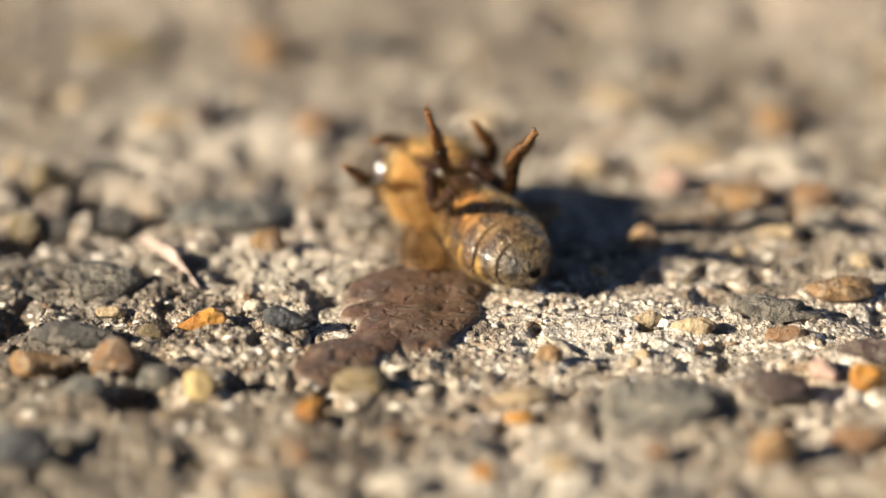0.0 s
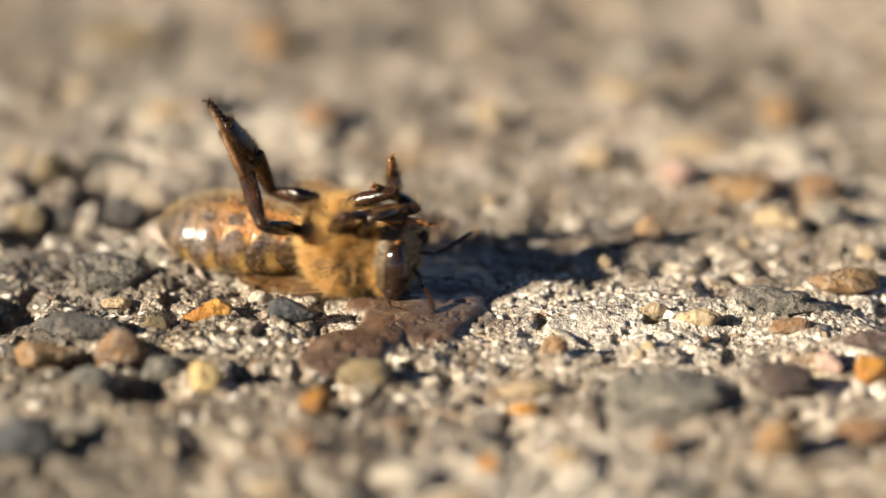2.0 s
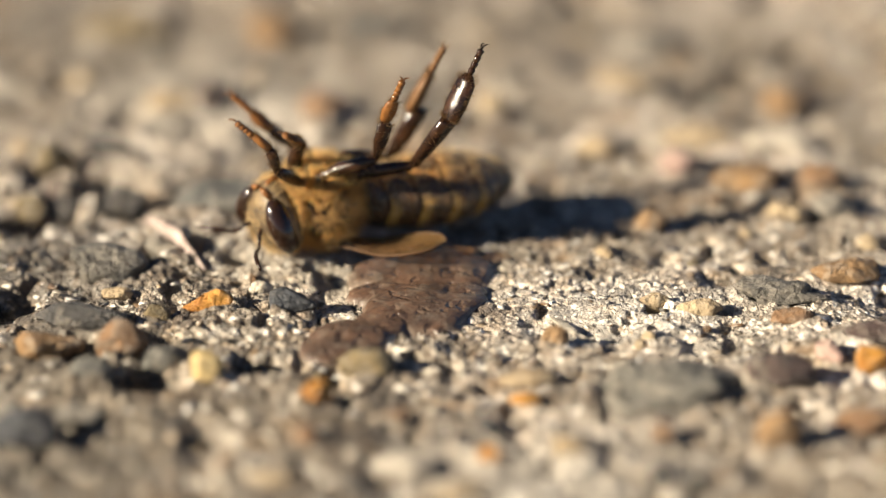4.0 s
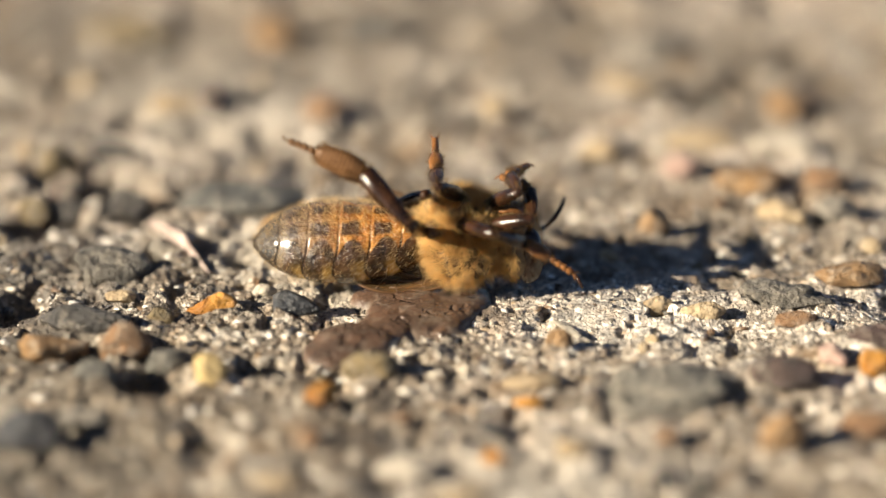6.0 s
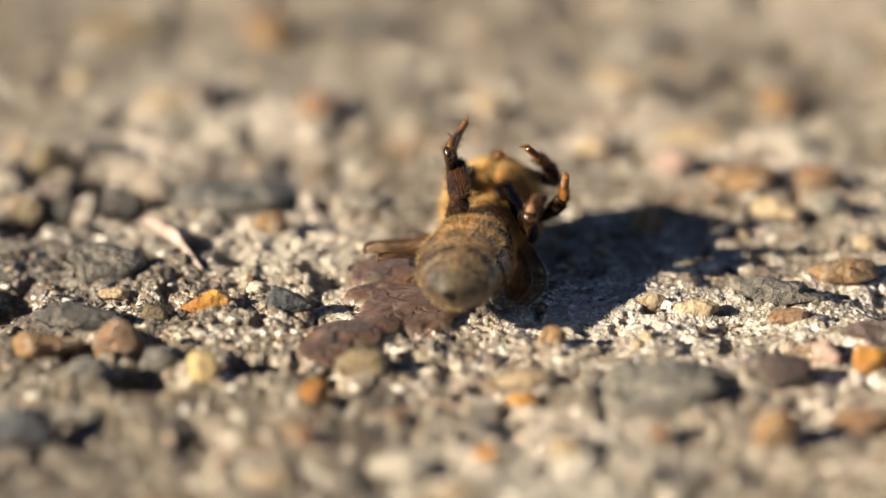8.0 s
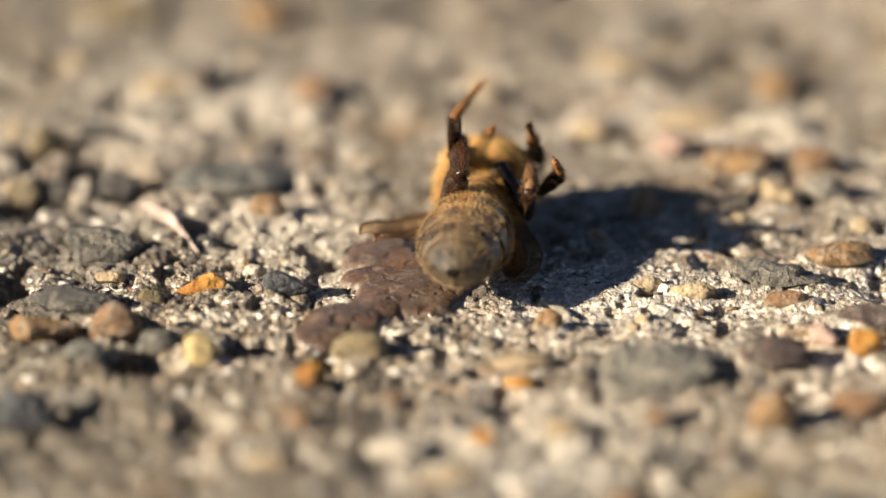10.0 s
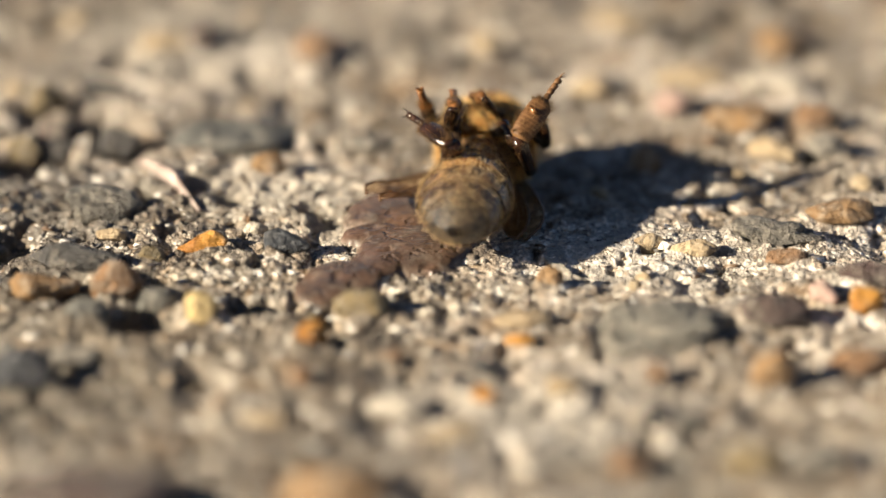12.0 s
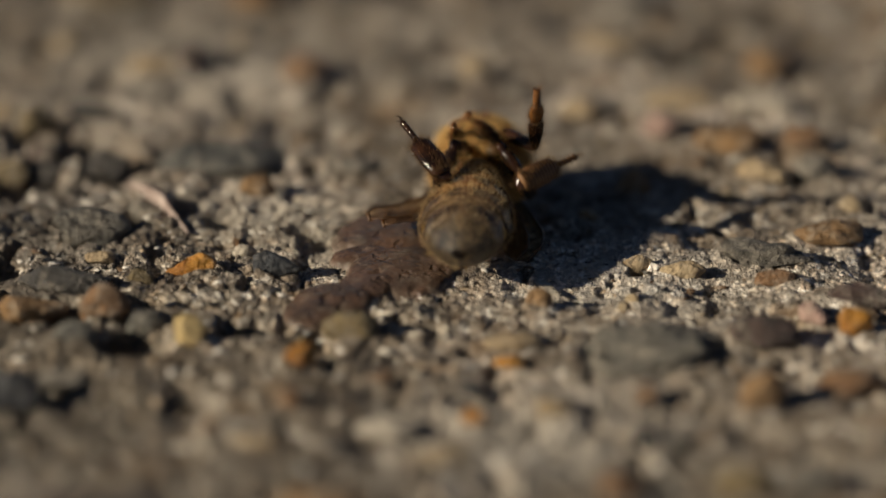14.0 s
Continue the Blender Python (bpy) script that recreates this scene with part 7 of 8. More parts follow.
    walk(tibia, [
        (0.00, aim(0.00, 2.70, 0.00, -123, 6)), (0.17, aim(0.00, 2.70, 0.00, -100, 27)), (0.33, aim(0.00, 2.70, 0.00, 49, -24)), (0.50, aim(0.00, 2.70, 0.00, -25, -25)),
        (0.67, aim(0.00, 2.70, 0.00, 62, -25)), (0.83, aim(0.00, 2.70, 0.00, 114, 45)), (1.00, aim(0.00, 2.70, 0.00, 115, 35)), (1.12, aim(0.00, 2.70, 0.00, 103, 38)),
        (1.25, aim(0.00, 2.70, 0.00, 91, 41)), (1.38, aim(0.00, 2.70, 0.00, 79, 44)), (1.50, aim(0.00, 2.70, 0.00, 68, 46)), (1.67, aim(0.00, 2.70, 0.00, 75, 13)),
        (1.83, aim(0.00, 2.70, 0.00, 101, -21)), (2.00, aim(0.00, 2.70, 0.00, 132, -28)), (2.17, aim(0.00, 2.70, 0.00, 140, 6)), (2.33, aim(0.00, 2.70, 0.00, -160, 59)),
        (2.50, aim(0.00, 2.70, 0.00, -111, 37)), (2.75, aim(0.00, 2.70, 0.00, -102, 37)), (3.00, aim(0.00, 2.70, 0.00, -94, 36)), (3.10, aim(0.00, 2.70, 0.00, -125, 24)),
        (3.20, aim(0.00, 2.70, 0.00, -155, 30)), (3.70, aim(0.00, 2.70, 0.00, 165, 58)), (4.20, aim(0.00, 2.70, 0.00, 115, 35)), (4.35, aim(0.00, 2.70, 0.00, 103, 38)),
        (4.50, aim(0.00, 2.70, 0.00, 91, 41)), (4.65, aim(0.00, 2.70, 0.00, 79, 44)), (4.80, aim(0.00, 2.70, 0.00, 68, 46)), (5.15, aim(0.00, 2.70, 0.00, 139, 59)),
        (5.50, aim(0.00, 2.70, 0.00, -171, 32)), (5.67, aim(0.00, 2.70, 0.00, 167, 19)), (5.83, aim(0.00, 2.70, 0.00, 128, -35)), (6.00, aim(0.00, 2.70, 0.00, 112, -56)),
        (6.17, aim(0.00, 2.70, 0.00, 101, -23)), (6.33, aim(0.00, 2.70, 0.00, -163, 48)), (6.50, aim(0.00, 2.70, 0.00, -131, 9)), (7.00, aim(0.00, 2.70, 0.00, -93, 2)),
        (7.60, aim(0.00, 2.70, 0.00, -92, -7)), (7.90, aim(0.00, 2.70, 0.00, -91, 3)), (8.20, aim(0.00, 2.70, 0.00, -88, 12)), (8.80, aim(0.00, 2.70, 0.00, -124, 9)),
        (9.03, aim(0.00, 2.70, 0.00, -112, 9)), (9.27, aim(0.00, 2.70, 0.00, -98, 15)), (9.50, aim(0.00, 2.70, 0.00, -82, 32)), (9.67, aim(0.00, 2.70, 0.00, -87, 18)),
        (9.83, aim(0.00, 2.70, 0.00, -89, 13)), (10.00, aim(0.00, 2.70, 0.00, -88, 12)), (10.50, aim(0.00, 2.70, 0.00, -124, 9)),
        (10.75, aim(0.00, 2.70, 0.00, -108, -0)), (11.00, aim(0.00, 2.70, 0.00, -92, -7)), (11.25, aim(0.00, 2.70, 0.00, -100, 15)),
        (11.50, aim(0.00, 2.70, 0.00, -114, 45)), (11.75, aim(0.00, 2.70, 0.00, -111, 22)), (12.00, aim(0.00, 2.70, 0.00, -112, 2)),
        (12.25, aim(0.00, 2.70, 0.00, -109, 5)), (12.50, aim(0.00, 2.70, 0.00, -108, 7)), (12.75, aim(0.00, 2.70, 0.00, -86, 20)),
        (13.00, aim(0.00, 2.70, 0.00, -49, 47)), (13.50, aim(0.00, 2.70, 0.00, -11, 54)), (13.67, aim(0.00, 2.70, 0.00, -24, 55)),
        (13.83, aim(0.00, 2.70, 0.00, -36, 53)), (14.00, aim(0.00, 2.70, 0.00, -47, 51)),
    ])
    walk(foot, [
        (0.00, aim(1.84, 1.51, 0.21, -135, 2)), (0.17, aim(1.93, 2.36, 1.01, -109, 19)), (0.33, aim(-1.50, 4.03, -0.90, 55, -14)),
        (0.50, aim(0.85, 4.51, -0.91, -11, -28)), (0.67, aim(-1.77, 3.63, -0.92, 56, -28)), (0.83, aim(-1.44, 2.07, 1.54, 79, 34)),
        (1.00, aim(-1.64, 1.95, 1.26, 62, 37)), (1.12, aim(-1.69, 2.30, 1.35, 60, 48)), (1.25, aim(-1.67, 2.67, 1.44, 167, 59)), (1.38, aim(-1.56, 3.01, 1.52, -168, 3)),
        (1.50, aim(-1.40, 3.28, 1.59, -174, -9)), (1.67, aim(-2.07, 3.25, 0.49, 158, -8)), (1.83, aim(-2.01, 2.31, -0.80, 98, -38)),
        (2.00, aim(-1.45, 1.41, -1.03, 65, -59)), (2.17, aim(-1.41, 1.03, 0.23, 88, -21)), (2.33, aim(0.38, 1.63, 1.88, 138, 36)),
        (2.50, aim(1.63, 2.06, 1.33, -154, 29)), (2.75, aim(1.72, 2.33, 1.31, -123, 38)), (3.00, aim(1.79, 2.59, 1.28, -87, 41)), (3.10, aim(1.64, 1.53, 0.89, -121, 29)),
        (3.20, aim(0.80, 0.97, 1.11, -151, 35)), (3.70, aim(-0.31, 1.57, 1.86, 179, 85)), (4.20, aim(-1.64, 1.95, 1.26, 62, 37)), (4.35, aim(-1.69, 2.30, 1.35, 60, 48)),
        (4.50, aim(-1.67, 2.67, 1.44, 167, 59)), (4.65, aim(-1.56, 3.01, 1.52, -168, 3)), (4.80, aim(-1.40, 3.28, 1.59, -174, -9)),
        (5.15, aim(-0.75, 1.85, 1.89, 174, 27)), (5.50, aim(0.30, 0.86, 1.16, 148, 60)), (5.67, aim(-0.48, 0.68, 0.73, 74, 58)), (5.83, aim(-1.43, 1.60, -1.25, 28, -18)),
        (6.00, aim(-1.14, 2.24, -1.82, 14, -53)), (6.17, aim(-2.00, 2.32, -0.84, 34, 1)), (6.33, aim(0.44, 1.29, 1.63, -148, 80)),
        (6.50, aim(1.64, 1.28, 0.34, -136, 16)), (7.00, aim(2.19, 2.58, 0.09, -109, 10)), (7.60, aim(2.18, 2.61, -0.28, -115, 25)),
        (7.90, aim(2.20, 2.67, 0.11, -106, 3)), (8.20, aim(2.15, 2.76, 0.46, -101, -20)), (8.80, aim(1.80, 1.47, 0.33, -101, -12)),
        (9.03, aim(2.01, 1.87, 0.33, -114, -9)), (9.27, aim(2.10, 2.42, 0.58, -170, -10)), (9.50, aim(1.86, 2.95, 1.15, -179, -13)),
        (9.67, aim(2.09, 2.81, 0.67, -171, -14)), (9.83, aim(2.14, 2.74, 0.51, -113, -18)), (10.00, aim(2.15, 2.76, 0.46, -101, -20)),
        (10.50, aim(1.80, 1.47, 0.33, -101, -12)), (10.75, aim(2.09, 2.02, -0.00, -106, 8)), (11.00, aim(2.18, 2.61, -0.28, -115, 25)),
        (11.25, aim(2.09, 2.35, 0.58, -126, 27)), (11.50, aim(1.43, 2.06, 1.54, -134, 29)), (11.75, aim(1.91, 1.96, 0.81, -115, 9)),
        (12.00, aim(2.03, 1.86, 0.08, -102, -10)), (12.25, aim(2.07, 1.99, 0.19, -118, 7)), (12.50, aim(2.08, 2.04, 0.28, -138, 22)),
        (12.75, aim(2.07, 2.84, 0.74, 174, 44)), (13.00, aim(1.14, 3.69, 1.60, 144, -5)), (13.50, aim(0.25, 3.96, 1.78, 150, 6)), (13.67, aim(0.52, 3.87, 1.79, 146, 38)),
        (13.83, aim(0.78, 3.76, 1.76, -53, 82)), (14.00, aim(1.02, 3.66, 1.70, -47, 50)),
    ])
    femur, tibia, foot = legs["hind", -1]
    walk(femur, [
        (0.00, aim(-1.10, 1.25, 3.95, 158, -11)), (0.25, aim(-1.10, 1.25, 3.95, -170, -8)), (0.50, aim(-1.10, 1.25, 3.95, -139, -3)),
        (0.75, aim(-1.10, 1.25, 3.95, -180, 11)), (1.00, aim(-1.10, 1.25, 3.95, 137, 19)), (1.25, aim(-1.10, 1.25, 3.95, 100, -2)),
        (1.50, aim(-1.10, 1.25, 3.95, 63, -23)), (1.67, aim(-1.10, 1.25, 3.95, 94, -28)), (1.83, aim(-1.10, 1.25, 3.95, 143, -23)),
        (2.00, aim(-1.10, 1.25, 3.95, 170, -13)), (2.50, aim(-1.10, 1.25, 3.95, 160, -37)), (3.00, aim(-1.10, 1.25, 3.95, 171, -31)),
        (3.20, aim(-1.10, 1.25, 3.95, -177, -6)), (3.70, aim(-1.10, 1.25, 3.95, 160, 7)), (4.20, aim(-1.10, 1.25, 3.95, 137, 19)),
        (4.50, aim(-1.10, 1.25, 3.95, 100, -2)), (4.80, aim(-1.10, 1.25, 3.95, 63, -23)), (5.03, aim(-1.10, 1.25, 3.95, 68, -17)),
        (5.27, aim(-1.10, 1.25, 3.95, 72, -11)), (5.50, aim(-1.10, 1.25, 3.95, 76, -5)), (5.75, aim(-1.10, 1.25, 3.95, 110, -31)),
        (6.00, aim(-1.10, 1.25, 3.95, 160, -44)), (6.25, aim(-1.10, 1.25, 3.95, 152, -45)), (6.50, aim(-1.10, 1.25, 3.95, 145, -46)),
        (7.00, aim(-1.10, 1.25, 3.95, 153, -59)), (7.60, aim(-1.10, 1.25, 3.95, 155, -61)), (8.20, aim(-1.10, 1.25, 3.95, 156, -61)),
        (8.80, aim(-1.10, 1.25, 3.95, 158, -53)), (9.50, aim(-1.10, 1.25, 3.95, 164, -47)), (10.00, aim(-1.10, 1.25, 3.95, 156, -61)),
        (10.50, aim(-1.10, 1.25, 3.95, 158, -53)), (11.00, aim(-1.10, 1.25, 3.95, 155, -61)), (11.50, aim(-1.10, 1.25, 3.95, 162, -50)),
        (12.00, aim(-1.10, 1.25, 3.95, 172, -48)), (12.50, aim(-1.10, 1.25, 3.95, 150, -59)), (13.00, aim(-1.10, 1.25, 3.95, -179, -31)),
        (13.50, aim(-1.10, 1.25, 3.95, 143, -56)), (14.00, aim(-1.10, 1.25, 3.95, 153, -61)),
    ])
    walk(tibia, [
        (0.00, aim(0.00, 2.60, 0.00, 56, 12)), (0.25, aim(0.00, 2.60, 0.00, -40, -2)), (0.50, aim(0.00, 2.60, 0.00, -50, 15)), (0.75, aim(0.00, 2.60, 0.00, 28, -28)),
        (1.00, aim(0.00, 2.60, 0.00, -35, 15)), (1.25, aim(0.00, 2.60, 0.00, -53, 54)), (1.50, aim(0.00, 2.60, 0.00, -56, 46)), (1.67, aim(0.00, 2.60, 0.00, -134, 64)),
        (1.83, aim(0.00, 2.60, 0.00, 140, 28)), (2.00, aim(0.00, 2.60, 0.00, 107, -26)), (2.50, aim(0.00, 2.60, 0.00, 82, -48)), (3.00, aim(0.00, 2.60, 0.00, 57, -60)),
        (3.20, aim(0.00, 2.60, 0.00, -57, -25)), (3.70, aim(0.00, 2.60, 0.00, -43, 36)), (4.20, aim(0.00, 2.60, 0.00, -35, 15)), (4.50, aim(0.00, 2.60, 0.00, -53, 54)),
        (4.80, aim(0.00, 2.60, 0.00, -56, 46)), (5.03, aim(0.00, 2.60, 0.00, -75, 51)), (5.27, aim(0.00, 2.60, 0.00, -96, 55)), (5.50, aim(0.00, 2.60, 0.00, -116, 58)),
        (5.75, aim(0.00, 2.60, 0.00, 153, 29)), (6.00, aim(0.00, 2.60, 0.00, 152, -48)), (6.25, aim(0.00, 2.60, 0.00, 124, -53)), (6.50, aim(0.00, 2.60, 0.00, 95, -52)),
        (7.00, aim(0.00, 2.60, 0.00, 140, -69)), (7.60, aim(0.00, 2.60, 0.00, 157, -64)), (8.20, aim(0.00, 2.60, 0.00, 176, -58)),
        (8.80, aim(0.00, 2.60, 0.00, 163, -61)), (9.50, aim(0.00, 2.60, 0.00, 170, -70)), (10.00, aim(0.00, 2.60, 0.00, 176, -58)),
        (10.50, aim(0.00, 2.60, 0.00, 163, -61)), (11.00, aim(0.00, 2.60, 0.00, 157, -64)), (11.50, aim(0.00, 2.60, 0.00, 174, -60)),
        (12.00, aim(0.00, 2.60, 0.00, 166, -86)), (12.50, aim(0.00, 2.60, 0.00, 132, -67)), (13.00, aim(0.00, 2.60, 0.00, -21, -70)),
        (13.50, aim(0.00, 2.60, 0.00, 108, -55)), (14.00, aim(0.00, 2.60, 0.00, 136, -68)),
    ])
    walk(foot, [
        (0.00, aim(-2.69, 4.39, 0.67, 42, 12)), (0.25, aim(2.10, 5.14, -0.13, -46, -10)), (0.50, aim(2.45, 4.63, 0.86, -65, 33)),
        (0.75, aim(-1.36, 5.19, -1.53, 17, -42)), (1.00, aim(1.85, 5.19, 0.87, -36, 46)), (1.25, aim(1.54, 3.77, 2.67, -72, 71)), (1.50, aim(1.89, 3.88, 2.38, -49, 54)),
        (1.67, aim(1.05, 1.57, 2.95, -157, 73)), (1.83, aim(-1.86, 0.35, 1.54, 119, 27)), (2.00, aim(-2.85, 1.75, -1.44, 83, -26)),
        (2.50, aim(-2.20, 2.91, -2.44, 65, -50)), (3.00, aim(-1.39, 3.51, -2.85, 44, -40)), (3.20, aim(2.50, 4.24, -1.39, -42, -5)),
        (3.70, aim(1.82, 4.57, 1.92, -16, 52)), (4.20, aim(1.85, 5.19, 0.87, -36, 46)), (4.50, aim(1.54, 3.77, 2.67, -72, 71)), (4.80, aim(1.89, 3.88, 2.38, -49, 54)),
        (5.03, aim(2.03, 3.13, 2.55, -6, 59)), (5.27, aim(1.90, 2.39, 2.69, 57, 32)), (5.50, aim(1.58, 1.83, 2.79, 72, 12)), (5.75, aim(-1.32, 0.04, 1.61, 32, -5)),
        (6.00, aim(-1.04, 0.63, -2.44, 22, 18)), (6.25, aim(-1.65, 1.47, -2.62, 31, 41)), (6.50, aim(-2.02, 2.41, -2.60, 43, 65)),
        (7.00, aim(-0.76, 1.71, -3.08, 139, 45)), (7.60, aim(-0.57, 1.28, -2.97, 138, 42)), (8.20, aim(-0.14, 0.85, -2.79, 170, 36)),
        (8.80, aim(-0.46, 1.07, -2.89, -174, 40)), (9.50, aim(-0.20, 1.49, -3.10, -169, 35)), (10.00, aim(-0.14, 0.85, -2.79, 170, 36)),
        (10.50, aim(-0.46, 1.07, -2.89, -174, 40)), (11.00, aim(-0.57, 1.28, -2.97, 138, 42)), (11.50, aim(-0.16, 0.98, -2.87, -179, 34)),
        (12.00, aim(-0.05, 2.38, -3.29, 128, 38)), (12.50, aim(-0.97, 1.74, -3.03, 118, 68)), (13.00, aim(0.40, 3.65, -3.10, 143, 34)),
        (13.50, aim(-1.79, 2.01, -2.71, 89, 72)), (14.00, aim(-0.84, 1.72, -3.07, 134, 41)),
    ])
    femur, tibia, foot = legs["hind", 1]
    walk(femur, [
        (0.00, aim(1.10, 1.25, 3.95, -147, -30)), (0.50, aim(1.10, 1.25, 3.95, -154, -23)), (1.00, aim(1.10, 1.25, 3.95, -167, -26)),
        (1.17, aim(1.10, 1.25, 3.95, -150, -1)), (1.33, aim(1.10, 1.25, 3.95, -94, 53)), (1.50, aim(1.10, 1.25, 3.95, -43, 57)), (1.67, aim(1.10, 1.25, 3.95, -70, 58)),
        (1.83, aim(1.10, 1.25, 3.95, -96, 52)), (2.00, aim(1.10, 1.25, 3.95, -113, 44)), (2.17, aim(1.10, 1.25, 3.95, -124, 30)), (2.33, aim(1.10, 1.25, 3.95, -133, 14)),
        (2.50, aim(1.10, 1.25, 3.95, -140, -0)), (2.62, aim(1.10, 1.25, 3.95, -135, -10)), (2.75, aim(1.10, 1.25, 3.95, -130, -21)),
        (2.88, aim(1.10, 1.25, 3.95, -124, -31)), (3.00, aim(1.10, 1.25, 3.95, -117, -40)), (3.20, aim(1.10, 1.25, 3.95, -151, -7)),
        (3.70, aim(1.10, 1.25, 3.95, -158, -17)), (4.20, aim(1.10, 1.25, 3.95, -167, -26)), (4.40, aim(1.10, 1.25, 3.95, -150, -1)),
        (4.60, aim(1.10, 1.25, 3.95, -94, 53)), (4.80, aim(1.10, 1.25, 3.95, -43, 57)), (5.03, aim(1.10, 1.25, 3.95, -70, 36)), (5.27, aim(1.10, 1.25, 3.95, -111, -36)),
        (5.50, aim(1.10, 1.25, 3.95, -139, -58)), (5.67, aim(1.10, 1.25, 3.95, -128, -29)), (5.83, aim(1.10, 1.25, 3.95, -117, 26)),
        (6.00, aim(1.10, 1.25, 3.95, -108, 55)), (6.17, aim(1.10, 1.25, 3.95, -108, 26)), (6.33, aim(1.10, 1.25, 3.95, -109, -21)),
        (6.50, aim(1.10, 1.25, 3.95, -110, -51)), (7.00, aim(1.10, 1.25, 3.95, -129, -59)), (7.60, aim(1.10, 1.25, 3.95, -124, -55)),
        (8.20, aim(1.10, 1.25, 3.95, -121, -53)), (8.80, aim(1.10, 1.25, 3.95, -122, -53)), (9.50, aim(1.10, 1.25, 3.95, -122, -53)),
        (9.75, aim(1.10, 1.25, 3.95, -122, -53)), (10.00, aim(1.10, 1.25, 3.95, -121, -53)), (10.50, aim(1.10, 1.25, 3.95, -122, -53)),
        (10.75, aim(1.10, 1.25, 3.95, -123, -54)), (11.00, aim(1.10, 1.25, 3.95, -124, -55)), (11.25, aim(1.10, 1.25, 3.95, -120, -52)),
        (11.50, aim(1.10, 1.25, 3.95, -116, -49)), (12.00, aim(1.10, 1.25, 3.95, -117, -51)), (12.50, aim(1.10, 1.25, 3.95, -142, -36)),
        (13.00, aim(1.10, 1.25, 3.95, -139, -37)), (13.50, aim(1.10, 1.25, 3.95, -127, -56)), (13.75, aim(1.10, 1.25, 3.95, -121, -52)),
        (14.00, aim(1.10, 1.25, 3.95, -117, -48)),
    ])
    walk(tibia, [
        (0.00, aim(0.00, 2.60, 0.00, -95, -23)), (0.50, aim(0.00, 2.60, 0.00, -79, -6)), (1.00, aim(0.00, 2.60, 0.00, -124, -56)),
        (1.17, aim(0.00, 2.60, 0.00, -122, 72)), (1.33, aim(0.00, 2.60, 0.00, 45, 10)), (1.50, aim(0.00, 2.60, 0.00, 18, 4)), (1.67, aim(0.00, 2.60, 0.00, 47, 21)),
        (1.83, aim(0.00, 2.60, 0.00, 95, 56)), (2.00, aim(0.00, 2.60, 0.00, 179, 70)), (2.17, aim(0.00, 2.60, 0.00, -78, 75)), (2.33, aim(0.00, 2.60, 0.00, -39, 56)),
        (2.50, aim(0.00, 2.60, 0.00, -37, 47)), (2.62, aim(0.00, 2.60, 0.00, -56, 32)), (2.75, aim(0.00, 2.60, 0.00, -65, 16)), (2.88, aim(0.00, 2.60, 0.00, -70, 2)),
        (3.00, aim(0.00, 2.60, 0.00, -74, -8)), (3.20, aim(0.00, 2.60, 0.00, -36, 10)), (3.70, aim(0.00, 2.60, 0.00, -71, -12)), (4.20, aim(0.00, 2.60, 0.00, -124, -56)),
        (4.40, aim(0.00, 2.60, 0.00, -122, 72)), (4.60, aim(0.00, 2.60, 0.00, 45, 10)), (4.80, aim(0.00, 2.60, 0.00, 18, 4)), (5.03, aim(0.00, 2.60, 0.00, 45, 26)),
        (5.27, aim(0.00, 2.60, 0.00, -159, 39)), (5.50, aim(0.00, 2.60, 0.00, -168, 0)), (5.67, aim(0.00, 2.60, 0.00, -137, 8)), (5.83, aim(0.00, 2.60, 0.00, -176, 87)),
        (6.00, aim(0.00, 2.60, 0.00, 89, 76)), (6.17, aim(0.00, 2.60, 0.00, -69, 62)), (6.33, aim(0.00, 2.60, 0.00, -78, 17)), (6.50, aim(0.00, 2.60, 0.00, -87, 1)),
        (7.00, aim(0.00, 2.60, 0.00, -112, -27)), (7.60, aim(0.00, 2.60, 0.00, -108, -36)), (8.20, aim(0.00, 2.60, 0.00, -107, -28)),
        (8.80, aim(0.00, 2.60, 0.00, -116, -33)), (9.50, aim(0.00, 2.60, 0.00, -106, -34)), (9.75, aim(0.00, 2.60, 0.00, -107, -31)),
        (10.00, aim(0.00, 2.60, 0.00, -107, -28)), (10.50, aim(0.00, 2.60, 0.00, -116, -33)), (10.75, aim(0.00, 2.60, 0.00, -112, -34)),
        (11.00, aim(0.00, 2.60, 0.00, -108, -36)), (11.25, aim(0.00, 2.60, 0.00, -115, -28)), (11.50, aim(0.00, 2.60, 0.00, -121, -21)),
        (12.00, aim(0.00, 2.60, 0.00, -121, -28)), (12.50, aim(0.00, 2.60, 0.00, -90, -19)), (13.00, aim(0.00, 2.60, 0.00, -104, -17)),
        (13.50, aim(0.00, 2.60, 0.00, -143, -37)), (13.75, aim(0.00, 2.60, 0.00, -121, -39)), (14.00, aim(0.00, 2.60, 0.00, -100, -37)),
    ])
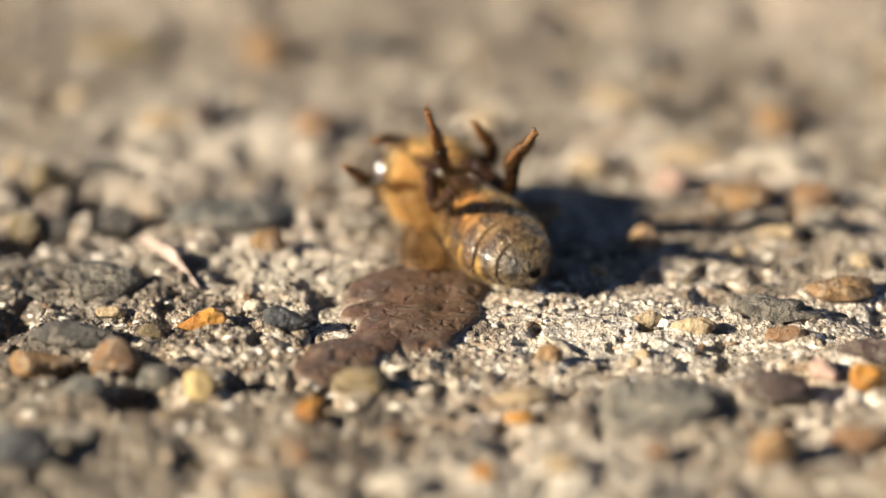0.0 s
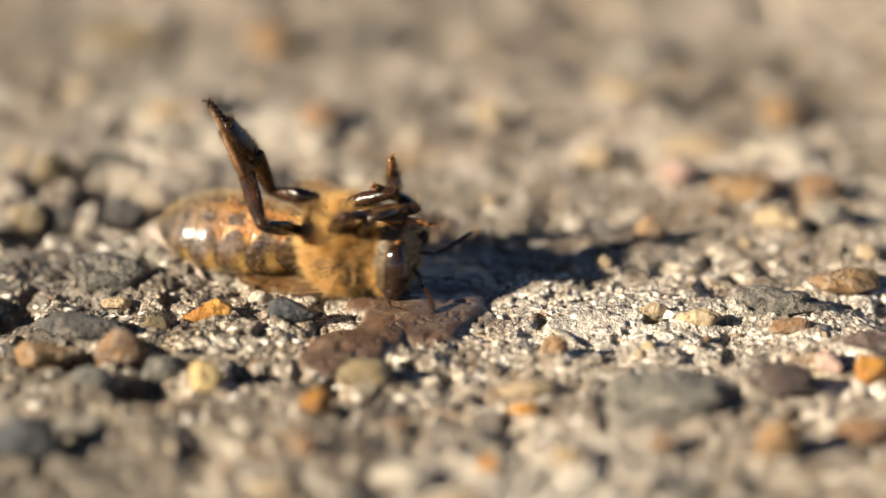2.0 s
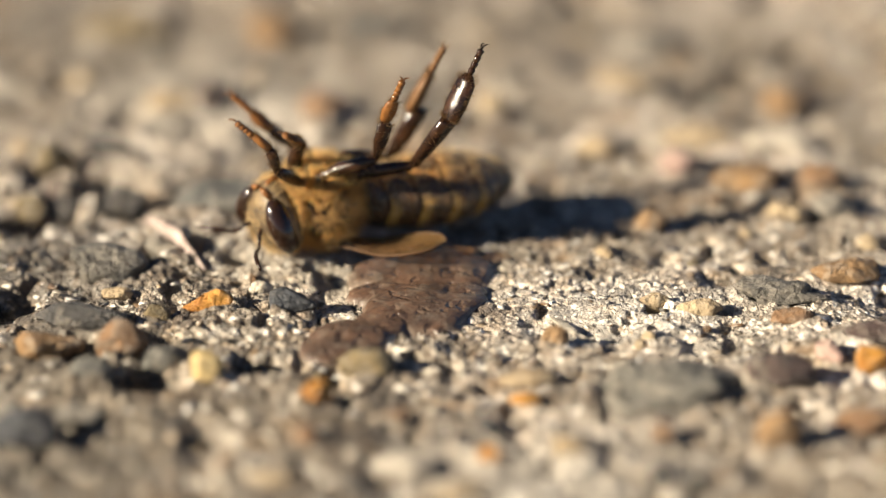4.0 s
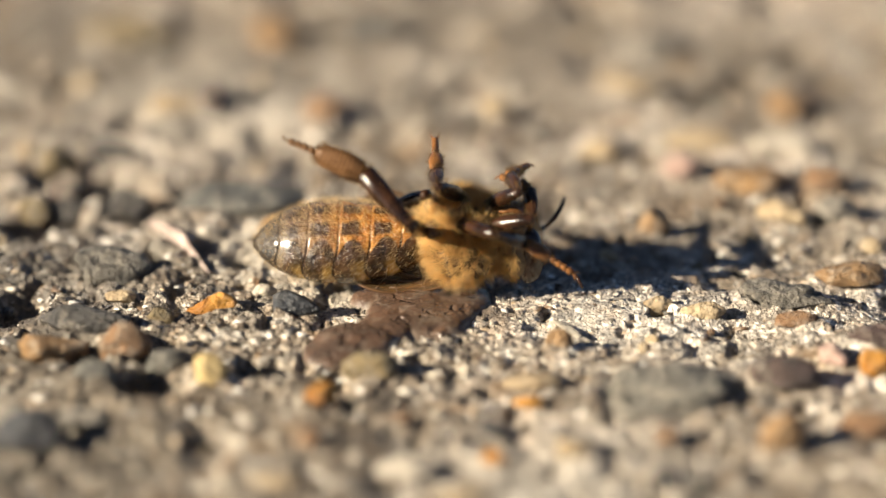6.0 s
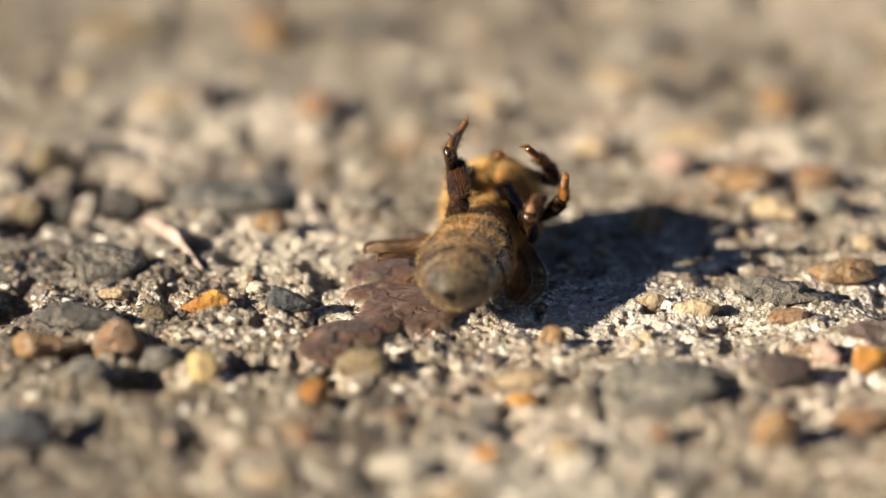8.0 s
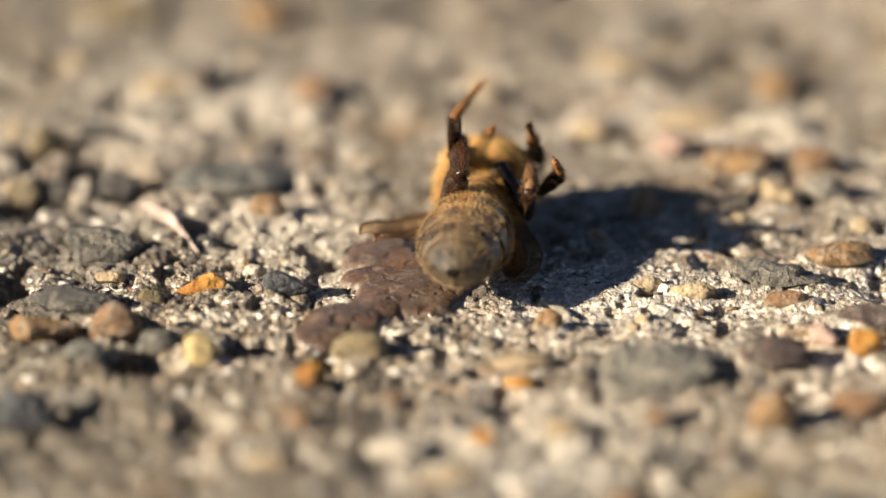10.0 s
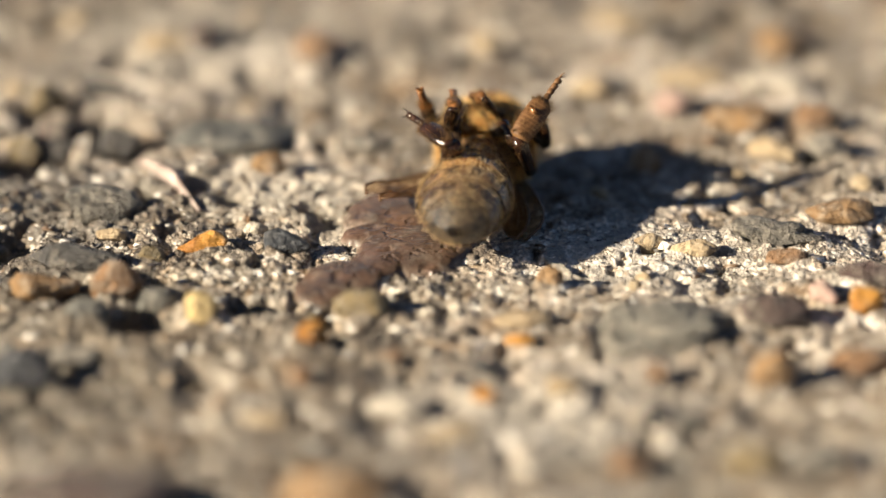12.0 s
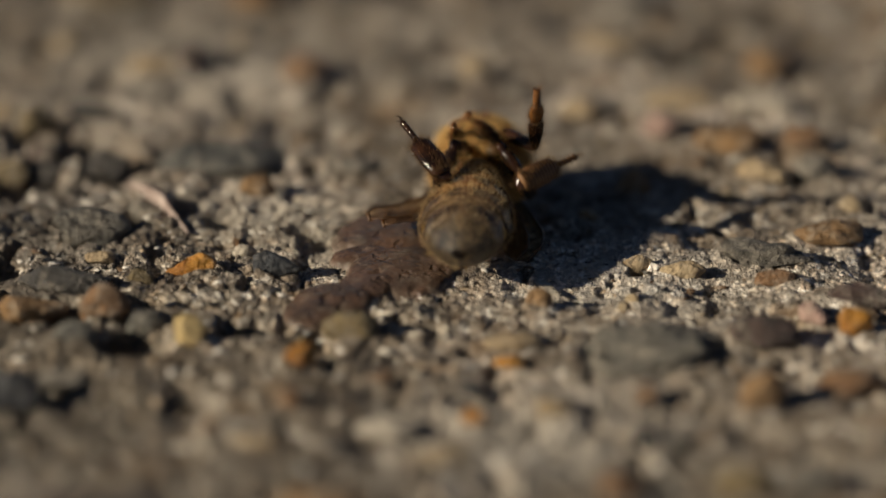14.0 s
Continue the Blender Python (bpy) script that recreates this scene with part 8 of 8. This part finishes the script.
    walk(foot, [
        (0.00, aim(3.03, 2.32, -1.27, -78, -18)), (0.50, aim(3.22, 3.22, -0.33, -65, 2)), (1.00, aim(1.51, 1.58, -2.75, -99, -56)),
        (1.17, aim(0.84, 2.07, 3.15, -88, 80)), (1.33, aim(-2.28, 4.92, 0.57, 35, 1)), (1.50, aim(-0.99, 5.74, 0.22, 7, -10)), (1.67, aim(-2.26, 4.70, 1.16, 25, 7)),
        (1.83, aim(-1.82, 2.43, 2.75, 39, 36)), (2.00, aim(-0.01, 1.45, 3.09, 38, 62)), (2.17, aim(0.82, 2.78, 3.19, 136, 75)), (2.33, aim(1.15, 4.02, 2.75, -161, 20)),
        (2.50, aim(1.36, 4.37, 2.43, -167, -28)), (2.62, aim(2.31, 4.19, 1.74, 176, -45)), (2.75, aim(2.87, 3.96, 0.90, -41, -64)),
        (2.88, aim(3.10, 3.72, 0.14, -49, -0)), (3.00, aim(3.14, 3.52, -0.45, -62, -1)), (3.20, aim(1.91, 5.23, 0.55, -53, 16)), (3.70, aim(3.06, 3.64, -0.66, -73, -12)),
        (4.20, aim(1.51, 1.58, -2.75, -99, -56)), (4.40, aim(0.84, 2.07, 3.15, -88, 80)), (4.60, aim(-2.28, 4.92, 0.57, 35, 1)), (4.80, aim(-0.99, 5.74, 0.22, 7, -10)),
        (5.03, aim(-2.09, 4.70, 1.46, 20, 9)), (5.27, aim(0.94, 0.21, 2.07, -94, 65)), (5.50, aim(0.70, -0.62, 0.00, -109, 16)), (5.67, aim(2.23, 0.21, 0.48, -73, 37, 35)),
        (5.83, aim(0.01, 2.42, 3.30, -23, 42, 70)), (6.00, aim(-0.79, 2.61, 3.20, -33, 69, 90)), (6.17, aim(1.44, 3.16, 2.92, -113, 69, 70)), (6.33, aim(3.08, 3.26, 0.97, 163, 5, 35)),
        (6.50, aim(3.29, 2.78, 0.05, 124, 26)), (7.00, aim(2.72, 1.50, -1.52, 106, 59)), (7.60, aim(2.55, 1.76, -1.92, 76, 65)), (8.20, aim(2.79, 1.74, -1.54, 122, 45)),
        (8.80, aim(2.49, 1.39, -1.79, -165, 56)), (9.50, aim(2.62, 1.85, -1.86, -67, 79)), (9.75, aim(2.72, 1.79, -1.69, 125, 73)),
        (10.00, aim(2.79, 1.74, -1.54, 122, 45)), (10.50, aim(2.49, 1.39, -1.79, -165, 56)), (10.75, aim(2.53, 1.57, -1.85, 148, 73)),
        (11.00, aim(2.55, 1.76, -1.92, 76, 65)), (11.25, aim(2.63, 1.38, -1.57, 137, 72)), (11.50, aim(2.64, 1.02, -1.19, -173, 61)),
        (12.00, aim(2.51, 1.10, -1.53, -158, 63)), (12.50, aim(3.12, 2.63, -1.07, 137, 33)), (13.00, aim(3.07, 1.86, -0.94, 142, 64)),
        (13.50, aim(1.58, 0.50, -1.99, 169, 34)), (13.75, aim(2.22, 1.28, -2.06, 168, 63)), (14.00, aim(2.59, 2.17, -2.00, 59, 83)),
    ])



motions()
